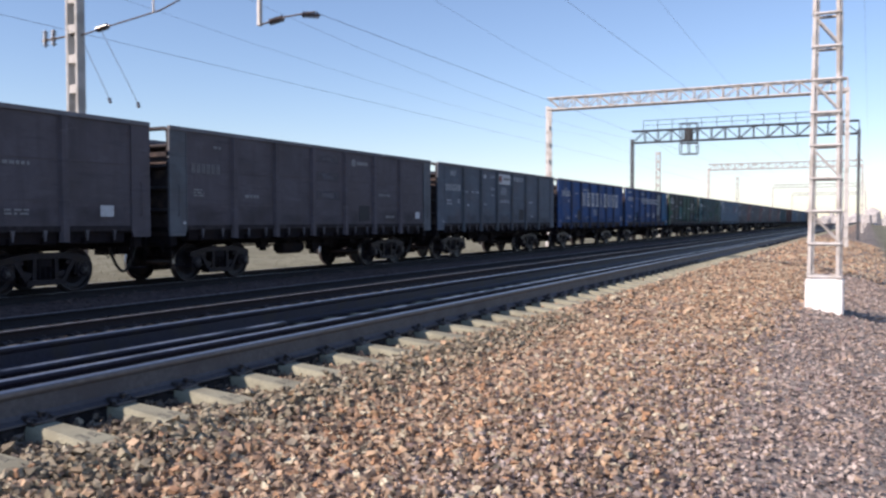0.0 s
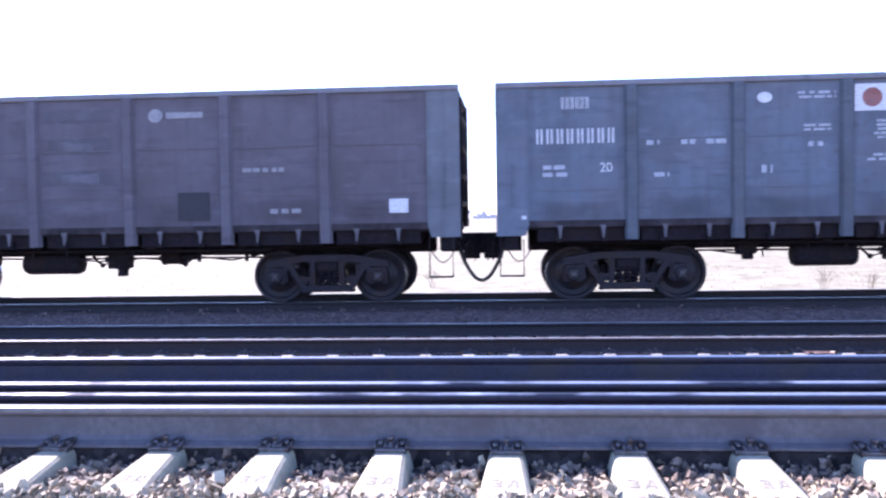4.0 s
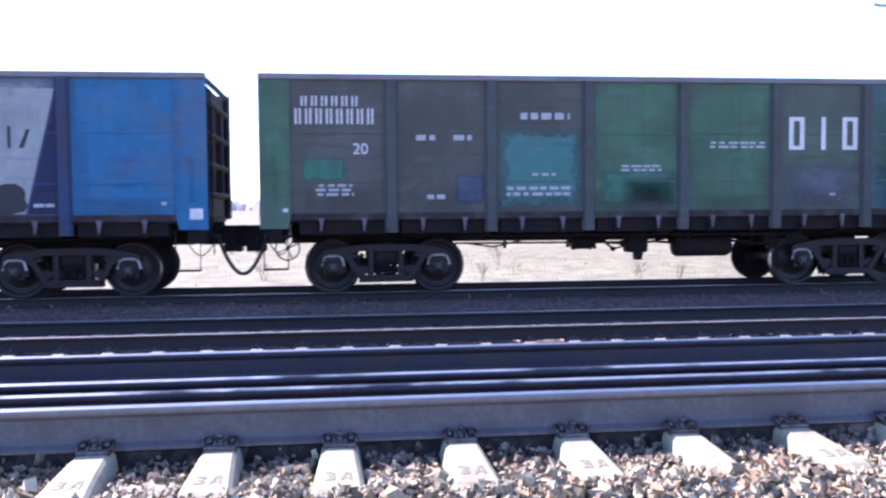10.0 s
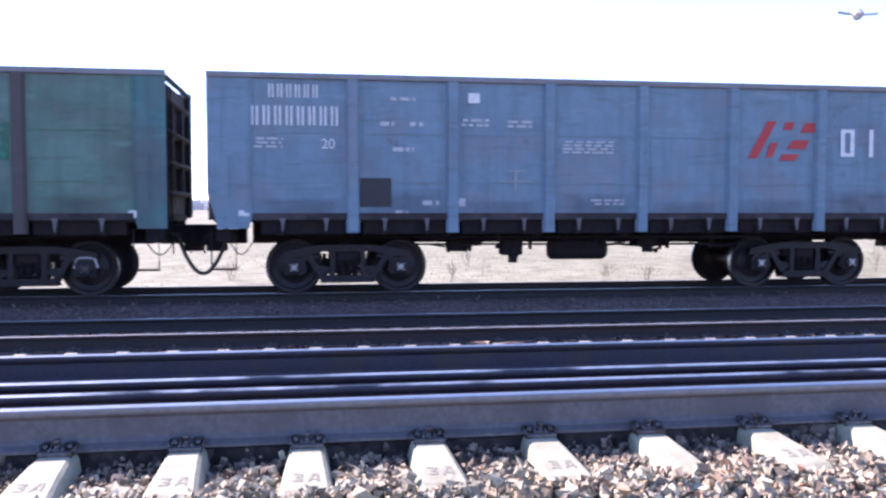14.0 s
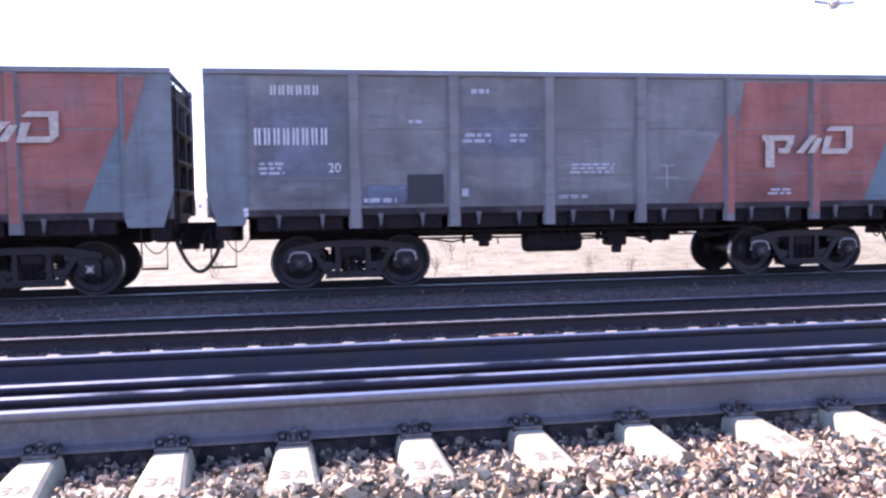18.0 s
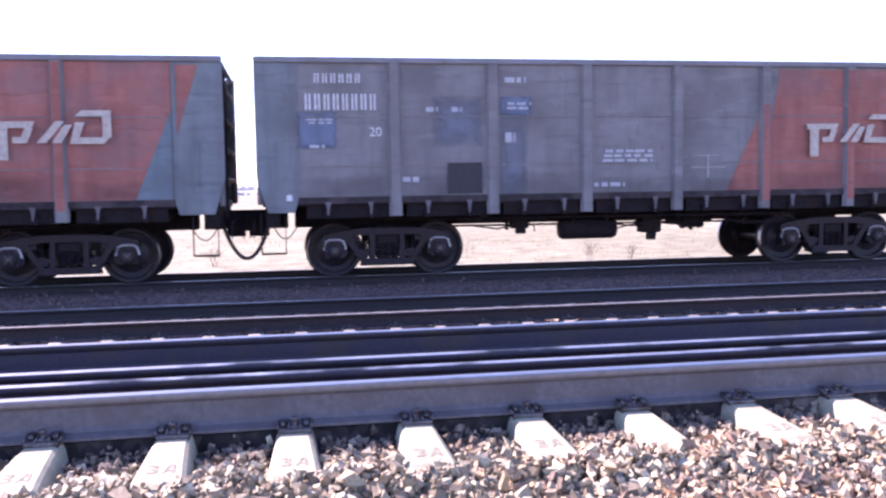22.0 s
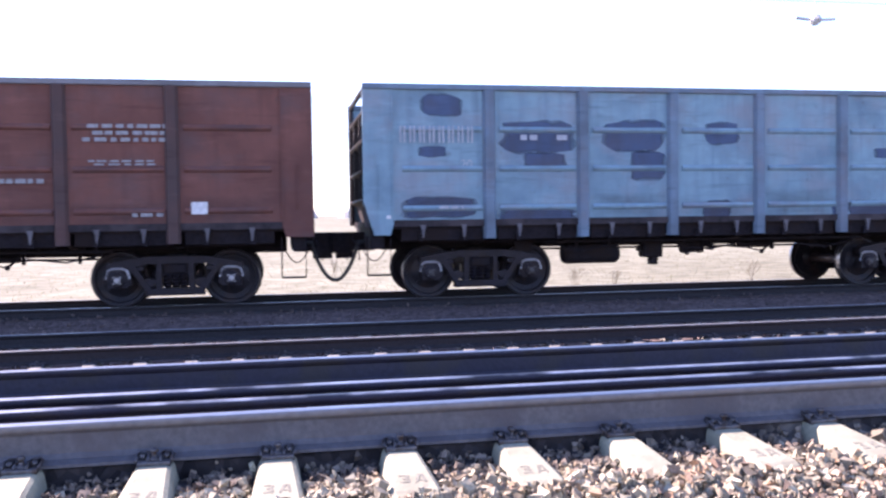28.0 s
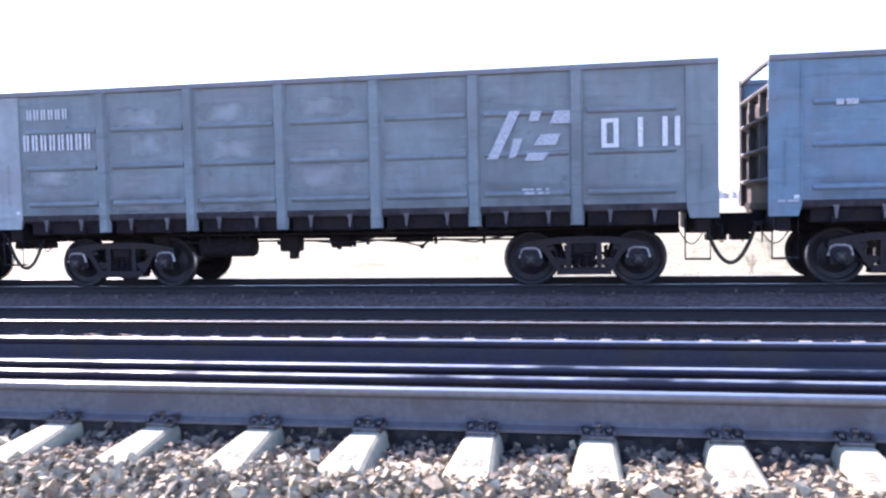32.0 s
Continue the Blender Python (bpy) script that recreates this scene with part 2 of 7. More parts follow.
def ground_material():
    m = bpy.data.materials.new("ballast and straw ground")
    m.use_nodes = True
    nt = m.node_tree
    link = nt.links.new
    b = nt.nodes["Principled BSDF"]
    b.inputs["Roughness"].default_value = 0.95
    b.inputs["Specular IOR Level"].default_value = 0.2
    tc = nt.nodes.new("ShaderNodeTexCoord")
    sep = nt.nodes.new("ShaderNodeSeparateXYZ")
    link(tc.outputs["Object"], sep.inputs[0])

    def noise_tex(scale, detail=5.0):
        n = nt.nodes.new("ShaderNodeTexNoise")
        n.inputs["Scale"].default_value, n.inputs["Detail"].default_value = scale, detail
        link(tc.outputs["Object"], n.inputs["Vector"])
        return n

    def ramp(src, stops):
        r = nt.nodes.new("ShaderNodeValToRGB")
        while len(r.color_ramp.elements) < len(stops):
            r.color_ramp.elements.new(0.5)
        for k, (p, c) in enumerate(stops):
            r.color_ramp.elements[k].position, r.color_ramp.elements[k].color = p, (*c, 1)
        link(src, r.inputs[0])
        return r.outputs[0]

    def mix(fac, a, c, mode="MIX"):
        n = nt.nodes.new("ShaderNodeMix")
        n.data_type, n.blend_type = "RGBA", mode
        if isinstance(fac, float):
            n.inputs[0].default_value = fac
        else:
            link(fac, n.inputs[0])
        link(a, n.inputs[6])
        link(c, n.inputs[7])
        return n.outputs[2]

    vor = nt.nodes.new("ShaderNodeTexVoronoi")
    vor.inputs["Scale"].default_value = 17
    link(tc.outputs["Object"], vor.inputs["Vector"])
    vsep = nt.nodes.new("ShaderNodeSeparateColor")
    link(vor.outputs["Color"], vsep.inputs[0])
    stones = ramp(vsep.outputs[0], [(0.0, (0.084, 0.066, 0.054)), (0.3, (0.240, 0.168, 0.120)), (0.6, (0.384, 0.282, 0.210)), (1.0, (0.240, 0.192, 0.162))])
    dark = ramp(vsep.outputs[0], [(0.0, (0.058, 0.042, 0.041)), (0.5, (0.099, 0.073, 0.069)), (1.0, (0.142, 0.105, 0.097))])
    straw = ramp(noise_tex(1.3, 8).outputs["Fac"], [(0.34, (0.122, 0.119, 0.080)), (0.5, (0.170, 0.166, 0.116)), (0.66, (0.215, 0.210, 0.152))])
    big = ramp(noise_tex(0.05, 4).outputs["Fac"], [(0.35, (0.85, 0.83, 0.8)), (0.65, (1.1, 1.1, 1.1))])
    straw = mix(1.0, straw, big, "MULTIPLY")

    def edge(at, width):
        wob = noise_tex(0.8, 4)
        mul = nt.nodes.new("ShaderNodeMath")
        mul.operation, mul.inputs[1].default_value = "MULTIPLY_ADD", 1.2
        link(wob.outputs["Fac"], mul.inputs[0])
        link(sep.outputs["Y"], mul.inputs[2])
        mr = nt.nodes.new("ShaderNodeMapRange")
        mr.inputs[1].default_value, mr.inputs[2].default_value = at + 0.6 - width, at + 0.6 + width
        link(mul.outputs[0], mr.inputs[0])
        return mr.outputs[0]

    grey = ramp(vsep.outputs[0], [(0.0, (0.060, 0.054, 0.050)), (0.3, (0.180, 0.156, 0.138)), (0.6, (0.336, 0.300, 0.264)), (1.0, (0.228, 0.198, 0.180))])
    # near-black tone for the bed between the near track's rails
    dark_bed = ramp(vsep.outputs[0], [(0.0, (0.014, 0.012, 0.013)), (0.5, (0.026, 0.022, 0.022)), (1.0, (0.04, 0.034, 0.034))])
    col = mix(edge(1.5, 0.8), mix(edge(-0.9, 0.5), straw, grey), stones)
    col = mix(edge(3.6, 0.25), col, grey)
    # begins before the rail's foot, where the recess's shade is put into the colour
    col = mix(edge(4.05, 0.15), col, dark_bed)
    col = mix(edge(6.5, 0.3), col, dark)
    col = mix(edge(18.6, 0.8), col, straw)
    link(col, b.inputs["Base Color"])
    bp = nt.nodes.new("ShaderNodeBump")
    bp.inputs["Strength"].default_value, bp.inputs["Distance"].default_value = 0.7, 0.03
    tufts = noise_tex(6.0, 7).outputs["Fac"]
    relief = mix(edge(18.6, 0.8), mix(edge(-0.9, 0.5), tufts, vor.outputs["Distance"]), tufts)
    link(relief, bp.inputs["Height"])
    bp.invert = True
    link(bp.outputs[0], b.inputs["Normal"])
    return m


M["ground"] = ground_material()


# ---- mesh helpers ----
def box(bm, x0, x1, y0, y1, z0, z1, bevel=0.0):
    v = [bm.verts.new(p) for p in ((x0, y0, z0), (x1, y0, z0), (x1, y1, z0), (x0, y1, z0), (x0, y0, z1), (x1, y0, z1), (x1, y1, z1), (x0, y1, z1))]
    faces = [bm.faces.new([v[k] for k in q]) for q in ((0, 3, 2, 1), (4, 5, 6, 7), (0, 1, 5, 4), (1, 2, 6, 5), (2, 3, 7, 6), (3, 0, 4, 7))]
    if bevel:
        bmesh.ops.bevel(bm, geom=list({e for f in faces for e in f.edges}), offset=bevel, segments=1, affect="EDGES")
    return v


def prism(bm, outline, axis, a, b):
    """An outline of (u, v) swept from a to b along an axis: 'x' takes (y, z), 'y' takes (x, z), 'z' takes (x, y)."""
    put = {"x": lambda u, v, w: (w, u, v), "y": lambda u, v, w: (u, w, v), "z": lambda u, v, w: (u, v, w)}[axis]
    one = [bm.verts.new(put(u, v, a)) for u, v in outline]
    two = [bm.verts.new(put(u, v, b)) for u, v in outline]
    made = [bm.faces.new(one), bm.faces.new(two[::-1])]
    for k in range(len(outline)):
        n = (k + 1) % len(outline)
        made.append(bm.faces.new((one[k], two[k], two[n], one[n])))
    bmesh.ops.recalc_face_normals(bm, faces=made)
    return made


def lathe(bm, profile, axis="y", steps=28, at=(0, 0, 0)):
    """A profile of (radius, along) turned about an axis through at; capped at both ends where the radius is not zero."""
    rings = []
    for r, a in profile:
        ring = []
        for k in range(steps):
            c, s = math.cos(k * math.tau / steps) * r, math.sin(k * math.tau / steps) * r
            p = {"y": (c, a, s), "x": (a, c, s), "z": (c, s, a)}[axis]
            ring.append(bm.verts.new((p[0] + at[0], p[1] + at[1], p[2] + at[2])))
        rings.append(ring)
    made = []
    for one, two in zip(rings, rings[1:]):
        for k in range(steps):
            n = (k + 1) % steps
            made.append(bm.faces.new((one[k], one[n], two[n], two[k])))
    made += [bm.faces.new(rings[0]), bm.faces.new(rings[-1][::-1])]
    bmesh.ops.recalc_face_normals(bm, faces=made)
    return made


def tube(bm, points, radius, steps=6):
    """A round bar along a line of points."""
    pts = [Vector(p) for p in points]
    rings = []
    for k, p in enumerate(pts):
        way = (pts[min(k + 1, len(pts) - 1)] - pts[max(k - 1, 0)]).normalized()
        side = way.cross(Vector((0, 0, 1)) if abs(way.z) < 0.9 else Vector((1, 0, 0))).normalized()
        up = side.cross(way)
        rings.append([bm.verts.new(p + (side * math.cos(j * math.tau / steps) + up * math.sin(j * math.tau / steps)) * radius) for j in range(steps)])
    for one, two in zip(rings, rings[1:]):
        for j in range(steps):
            n = (j + 1) % steps
            bm.faces.new((one[j], one[n], two[n], two[j]))
    bm.faces.new(rings[0][::-1])
    bm.faces.new(rings[-1])


def bar(bm, a, b, w, h=None):
    """A square bar from a to b."""
    tube(bm, (a, b), (w if h is None else (w + h) / 2) * 0.7, 4)


MESHES = {}


def mesh_of(key, make, materials=1, size=0.0):
    """The mesh that make(bm) builds, built once for its key."""
    name = key
    key = (key, size)
    if key not in MESHES:
        bm = bmesh.new()
        make(bm)
        me = bpy.data.meshes.new(name)
        bm.to_mesh(me)
        bm.free()
        for _ in range(materials):
            me.materials.append(None)
        MESHES[key] = me
    return MESHES[key]


def part(name, me, mats, parent=None, label="", at=None):
    """One mesh object, with its materials held by the object, under a thing or a part."""
    ob = new(name, me)
    for slot, m in zip(ob.material_slots, mats if isinstance(mats, (list, tuple)) else (mats,)):
        slot.link, slot.material = "OBJECT", m
    if parent:
        ob.parent = parent
    if at is not None:
        ob.matrix_basis = at
    if label:
        ob["label"] = label
    return ob


def smooth(me):
    me.polygons.foreach_set("use_smooth", [True] * len(me.polygons))
    return me


# ---- ground ----
Y_NEAR, GAUGE = 4.42, 1.595
Y_AXIS = Y_NEAR + GAUGE / 2
Y_TRAIN, Z_TRAIN = 16.13, -0.51
Y_MID, Z_MID = 12.10, -0.62
PROFILE = [(-900, -6.0), (-60, -2.6), (-12, -2.3), (-4.5, -2.05), (-2.6, -1.65), (-0.9, -1.22), (0.2, -0.86), (1.0, -0.69), (1.7, -0.52), (3.0, -0.415), (3.5, -0.345), (3.75, -0.322), (3.95, -0.315), (4.22, -0.315), (4.335, -0.295), (4.36, -0.214), (4.48, -0.214), (4.56, -0.225), (6.05, -0.225), (6.5, -0.24), (7.0, -0.28), (7.4, -0.33), (8.2, -0.47),
           (9.2, -0.80), (10.5, -0.855), (13.6, -0.855), (14.2, -0.80), (14.8, -0.67), (17.6, -0.66), (18.6, -0.72), (20.5, -0.95), (23, -1.25), (40, -1.3), (150, -1.2), (400, -1.0), (1600, 0.0), (3500, 6)]


def ground_z(y):
    for (a, za), (b, zb) in zip(PROFILE, PROFILE[1:]):
        if a <= y <= b:
            return za + (zb - za) * (y - a) / (b - a)
    return PROFILE[-1][1]


def build_ground():
    xs = [-3000, -1200, -500, -200, -80] + [x * 2.0 for x in range(-20, 41)] + [100, 140, 200, 300, 500, 900, 1600, 3000]
    ys = []
    for (a, _), (b, _) in zip(PROFILE, PROFILE[1:]):
        n = 4 if b - a > 3 else 2
        ys += [a + (b - a) * k / n for k in range(n)]
    ys.append(PROFILE[-1][0])
    rng = random.Random(3)
    verts = [(x, y, ground_z(y) + (rng.uniform(-0.03, 0.03) if not 3 < y < 19 else rng.uniform(-0.012, 0.012))) for y in ys for x in xs]
    n = len(xs)
    faces = [(j * n + i, j * n + i + 1, (j + 1) * n + i + 1, (j + 1) * n + i) for j in range(len(ys) - 1) for i in range(n - 1)]
    me = bpy.data.meshes.new("ground")
    me.from_pydata(verts, [], faces)
    me.materials.append(M["ground"])
    tagged(new("ground", me), "railway embankment of ballast falling to dry straw-coloured fields", "ground", kind="structure")


build_ground()


# ---- rails and sleepers ----
def rail_outline(h=0.18):
    half = [(0.075, 0.0), (0.075, 0.012), (0.03, 0.026), (0.013, 0.045), (0.011, 0.122), (0.022, 0.135), (0.036, 0.140), (0.0375, 0.164), (0.0362, 0.1695), (0.0338, 0.1733), (0.0305, 0.1760), (0.0260, 0.1778), (0.0200, 0.1790), (0.0130, 0.1797), (0.006, 0.180)]
    half = [(u, v * h / 0.18) for u, v in half]
    return half + [(-u, v) for u, v in reversed(half)]


def rail_mesh(name, outline, x0, x1, y, z_top, side, head, crooked, flank=None):
    """A rail outline swept along the track; a little crooked where it only lies on the ground."""
    flat, bright_from = flank is None, 0.1725
    bm = bmesh.new()
    n = max(1, int((x1 - x0) / (1.5 if crooked else 20)))
    rng = random.Random("rail" + str(y))
    rings = []
    for k in range(n + 1):
        x = x0 + (x1 - x0) * k / n
        dy = 0.012 * math.sin(x * 0.35 + y) + rng.uniform(-0.003, 0.003) if crooked else 0.0
        rings.append([bm.verts.new((x, y + u + dy, z_top - 0.18 + v)) for u, v in outline])
    for a, b in zip(rings, rings[1:]):
        for k in range(len(outline)):
            j = (k + 1) % len(outline)
            f = bm.faces.new((a[k], a[j], b[j], b[k]))
            lowest = min(outline[k][1], outline[j][1])
            if lowest > 0.139:
                f.smooth = True
                f.material_index = 1 if lowest > bright_from else 2
                f.smooth = lowest <= bright_from or not flat
    bm.faces.new(rings[0])
    bm.faces.new(rings[-1][::-1])
    bmesh.ops.recalc_face_normals(bm, faces=bm.faces)
    me = bpy.data.meshes.new(name)
    bm.to_mesh(me)
    bm.free()
    me.materials.append(side)
    me.materials.append(head)
    me.materials.append(flank or side)
    return me


def rail(x0, x1, y, z_top, side, head, label, deeper=0.0, flank=None):
    """A running rail; with its pad it reaches a little deeper than a bare rail."""
    out = [(u, v if v >= 0.135 else 0.135 - (0.135 - v) * (1 + deeper / 0.135)) for u, v in rail_outline()]
    return tagged(new("rail", rail_mesh("rail", out, x0, x1, y, z_top, side, head, False, flank)), label, "rail", kind="structure", group="track rails")


def guard_rail(x0, x1, y, z_top, side, head, label):
    """A guard rail of three parts: foot, web and head."""
    thing = new("guard_rail")
    tagged(thing, label, "rail", "guard rails")
    full = rail_outline()
    for name, lo, hi in (("foot", 0.0, 0.03), ("web", 0.03, 0.135), ("head", 0.135, 0.2)):
        out = [(u, v) for u, v in full if lo - 1e-6 <= v <= hi + 1e-6]
        part(name, rail_mesh(name, out, x0, x1, y, z_top, side, head, True), (side, head, side), thing)


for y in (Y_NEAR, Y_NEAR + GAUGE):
    rail(-160, 700, y, 0.0, M["rail_side"] if y == Y_NEAR else M["shaded_side"], M["rail_head"], "polished steel running rail on pale concrete sleepers", 0.03, M["rail_flank"] if y == Y_NEAR else None)
for y in (-GAUGE / 2, GAUGE / 2):
    rail(-160, 700, Y_TRAIN + y, Z_TRAIN, M["old_side"], M["dull_head"], "dark steel running rail under the freight train")
for y in (-GAUGE / 2, GAUGE / 2):
    rail(-160, 700, Y_MID + y, Z_MID, M["old_side"], M["dull_head"], "dull steel running rail of the empty middle track")
for x0, x1, y in ((-18, 120.0, 4.90), (-18, 7.15, 5.235)):
    guard_rail(x0, x1, y, -0.03, M["shaded_side"], M["old_head"], "rusty guard rail lying between the running rails")


def sleeper_mesh(bm):
    # top: lower in the middle and at the ends, tapered sides
    half = [(0.3, 0.145, 0.125, 0.09), (0.62, 0.19, 0.14, 0.092), (0.98, 0.19, 0.14, 0.094), (1.25, 0.165, 0.15, 0.112), (1.43, 0.145, 0.16, 0.126), (1.48, 0.128, 0.16, 0.116), (1.50, 0.10, 0.158, 0.10)]
    st = [(-y, h, wb, w) for y, h, wb, w in reversed(half)] + half
    rings = [[bm.verts.new(p) for p in ((-wb, y, 0), (wb, y, 0), (wt_, y, h - 0.03), (wt_ - 0.009, y, h - 0.012), (wt_ - 0.028, y, h), (-wt_ + 0.028, y, h), (-wt_ + 0.009, y, h - 0.012), (-wt_, y, h - 0.03))] for y, h, wb, wt_ in st]
    for a, b in zip(rings, rings[1:]):
        for k in range(8):
            j = (k + 1) % 8
            bm.faces.new((a[k], a[j], b[j], b[k]))
    bm.faces.new(rings[0])
    bm.faces.new(rings[-1][::-1])
    bmesh.ops.recalc_face_normals(bm, faces=bm.faces)


def fastening_mesh(bm):
    # thin base plate, two bowed clips and one taller bolt with its washer and nut, on one side of a rail
    box(bm, -0.078, 0.078, -0.045, 0.10, -0.024, 0.006, 0.003)
    for x in (-0.056, 0.056):
        tube(bm, [(x - 0.026, -0.03, 0.008), (x - 0.030, 0.03, 0.022), (x - 0.016, 0.062, 0.028), (x + 0.016, 0.062, 0.028), (x + 0.030, 0.03, 0.022), (x + 0.026, -0.03, 0.008)], 0.0085, 5)
        box(bm, x - 0.012, x + 0.012, 0.0, 0.05, 0.006, 0.03)
    lathe(bm, [(0.030, 0.006), (0.030, 0.014), (0.012, 0.016), (0.011, 0.042), (0.022, 0.044), (0.019, 0.060)], "z", 7, (0, 0.0, 0))


def emblem_mesh(bm):
    # cast mark on the sleeper's end: two worn raised shapes
    for outline in ([(-0.062, 0.062), (-0.018, 0.062), (-0.014, 0.050), (-0.024, 0.026), (-0.014, 0.014), (-0.018, -0.012), (-0.062, -0.012), (-0.062, -0.002), (-0.030, 0.0), (-0.027, 0.012), (-0.05, 0.022), (-0.05, 0.031), (-0.030, 0.040), (-0.030, 0.051), (-0.062, 0.053)],
                    [(0.006, -0.016), (0.017, -0.016), (0.042, 0.050), (0.042, 0.062), (0.026, 0.062)],
                    [(0.042, 0.050), (0.052, -0.016), (0.064, -0.016), (0.056, 0.062), (0.042, 0.062)], [(0.022, 0.0), (0.050, 0.0), (0.050, 0.009), (0.026, 0.009)]):
        prism(bm, outline, "z", -0.004, 0.0035)


SLEEPER_STEP, SLEEPER_FIRST = 0.5994, -1.2196


def build_sleepers():
    me = mesh_of("sleeper", sleeper_mesh)
    fm = smooth(mesh_of("fastening", fastening_mesh))
    em = mesh_of("cast_mark", emblem_mesh)
    rng = random.Random(11)
    for k in range(-14, 70):
        x = SLEEPER_FIRST + k * SLEEPER_STEP
        ob = part("sleeper", me, M["concrete"], at=pose(x + rng.uniform(-0.008, 0.008), Y_AXIS + rng.uniform(-0.02, 0.02), -0.402 + rng.uniform(-0.004, 0.004), 0, 0, rng.uniform(-0.5, 0.5)))
        tagged(ob, "pale concrete sleeper half sunk in crushed stone", "sleeper", "sleepers of the near track")
        if k < 45:
            for y in (-GAUGE / 2 - 0.10, -GAUGE / 2 + 0.10, GAUGE / 2 - 0.10, GAUGE / 2 + 0.10):
                if (k > 20 and y > -0.8) or abs(y - GAUGE / 2 + 0.10) < 0.01:
                    continue
                part("rail_fastening", fm, M["iron"], ob, "dark iron rail clip and bolt", pose(0, y, 0.205, 0, 0, 180 if y in (-GAUGE / 2 + 0.10, GAUGE / 2 + 0.10) else 0))
            if k < 16 and k % 7 != 5:
                mark = part("cast_mark", em, M["cast_mark"], ob, "worn raised casting mark", pose(0, -1.33, 0.1545, 6.5, 0, 0) @ Matrix.Diagonal((0.98, 1.15, 1, 1)))
                mark["kind"] = "stuff"
    for k in range(-22, 44):
        x = k * 0.6 + 0.2
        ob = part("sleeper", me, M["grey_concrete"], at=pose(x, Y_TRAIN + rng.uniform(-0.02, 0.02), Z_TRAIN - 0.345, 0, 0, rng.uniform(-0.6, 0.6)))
        tagged(ob, "dark concrete sleeper under the freight train's rails", "sleeper", "sleepers of the far track")
    for k in range(-22, 56):
        ob = part("sleeper", me, M["mid_concrete"], at=pose(k * 0.6 + 0.05 + rng.uniform(-0.015, 0.015), Y_MID + rng.uniform(-0.02, 0.02), Z_MID - 0.382, 0, 0, rng.uniform(-0.6, 0.6)))
        tagged(ob, "weathered concrete sleeper of the empty middle track", "sleeper", "sleepers of the middle track")
        for y in (-GAUGE / 2 - 0.10, -GAUGE / 2 + 0.10):
            if k < 60:
                part("rail_fastening", fm, M["iron"], ob, "dark iron rail clip and bolt", pose(0, y, 0.195, 0, 0, 180 if y > -0.8 else 0))
    # the far stretch of the near track, joined
    bm = bmesh.new()
    for k in range(70, 600):
        x = SLEEPER_FIRST + k * SLEEPER_STEP
        prism(bm, [(x - 0.16, -0.402), (x + 0.16, -0.402), (x + 0.12, -0.262), (x - 0.12, -0.262)], "y", Y_AXIS - 1.5, Y_AXIS - 0.9)
    fm2 = bpy.data.meshes.new("distant_sleepers")
    bm.to_mesh(fm2)
    bm.free()
    fm2.materials.append(M["concrete"])
    tagged(new("distant_sleepers", fm2), "row of distant pale concrete sleepers", "sleepers", kind="stuff")
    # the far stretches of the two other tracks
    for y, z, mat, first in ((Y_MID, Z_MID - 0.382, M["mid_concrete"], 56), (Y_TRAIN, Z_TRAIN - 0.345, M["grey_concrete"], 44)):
        bm = bmesh.new()
        for k in list(range(-60, -22)) + list(range(first, 400)):
            x = k * 0.6 + 0.1
            prism(bm, [(x - 0.15, z), (x + 0.15, z), (x + 0.1, z + 0.188), (x - 0.1, z + 0.188)], "y", y - 1.35, y + 1.35)
        fm3 = bpy.data.meshes.new("distant_sleepers")
        bm.to_mesh(fm3)
        bm.free()
        fm3.materials.append(mat)
        tagged(new("distant_sleepers", fm3), "row of distant grey concrete sleepers", "sleepers", kind="stuff")


build_sleepers()


# ---- crushed stone ----
def stones(name, mat, label, count, place, size, seed):
    rng = np.random.default_rng(seed)
    base = np.array([(-1, -1, -1), (1, -1, -1), (1, 1, -1), (-1, 1, -1), (-1, -1, 1), (1, -1, 1), (1, 1, 1), (-1, 1, 1)]) * 0.62
    tri = np.array([(0, 2, 1), (0, 3, 2), (4, 5, 6), (4, 6, 7), (0, 1, 5), (0, 5, 4), (1, 2, 6), (1, 6, 5), (2, 3, 7), (2, 7, 6), (3, 0, 4), (3, 4, 7)])
    pos = place(rng, count)
    count = len(pos)
    nv = len(base)
    v = base[None] * rng.uniform(0.45, 1.35, (count, nv, 1)) + rng.normal(0, 0.14, (count, nv, 3))
    v = v * rng.uniform(0.42, 1.3, (count, 1, 3)) * (size[0] + (size[1] - size[0]) * rng.beta(1.2, 2.2, (count, 1, 1))) * 0.5
    q = rng.normal(size=(count, 4))
    q /= np.linalg.norm(q, axis=1, keepdims=True)
    w, x, y, z = q.T
    rot = np.stack([1 - 2 * (y * y + z * z), 2 * (x * y - z * w), 2 * (x * z + y * w), 2 * (x * y + z * w), 1 - 2 * (x * x + z * z), 2 * (y * z - x * w), 2 * (x * z - y * w), 2 * (y * z + x * w), 1 - 2 * (x * x + y * y)], 1).reshape(count, 3, 3)
    v = np.einsum("nij,nkj->nki", rot, v) + pos[:, None]
    f = tri[None] + (np.arange(count) * nv)[:, None, None]
    me = bpy.data.meshes.new(name)
    nf = count * len(tri)
    me.vertices.add(count * nv)
    me.vertices.foreach_set("co", v.reshape(-1))
    me.loops.add(nf * 3)
    me.loops.foreach_set("vertex_index", f.reshape(-1).astype(np.int32))
    me.polygons.add(nf)
    me.polygons.foreach_set("loop_start", np.arange(0, nf * 3, 3, dtype=np.int32))
    me.polygons.foreach_set("use_smooth", np.zeros(nf, dtype=bool))
    me.update(calc_edges=True)
    me.materials.append(mat)
    return tagged(new(name, me), label, "ballast", kind="stuff")


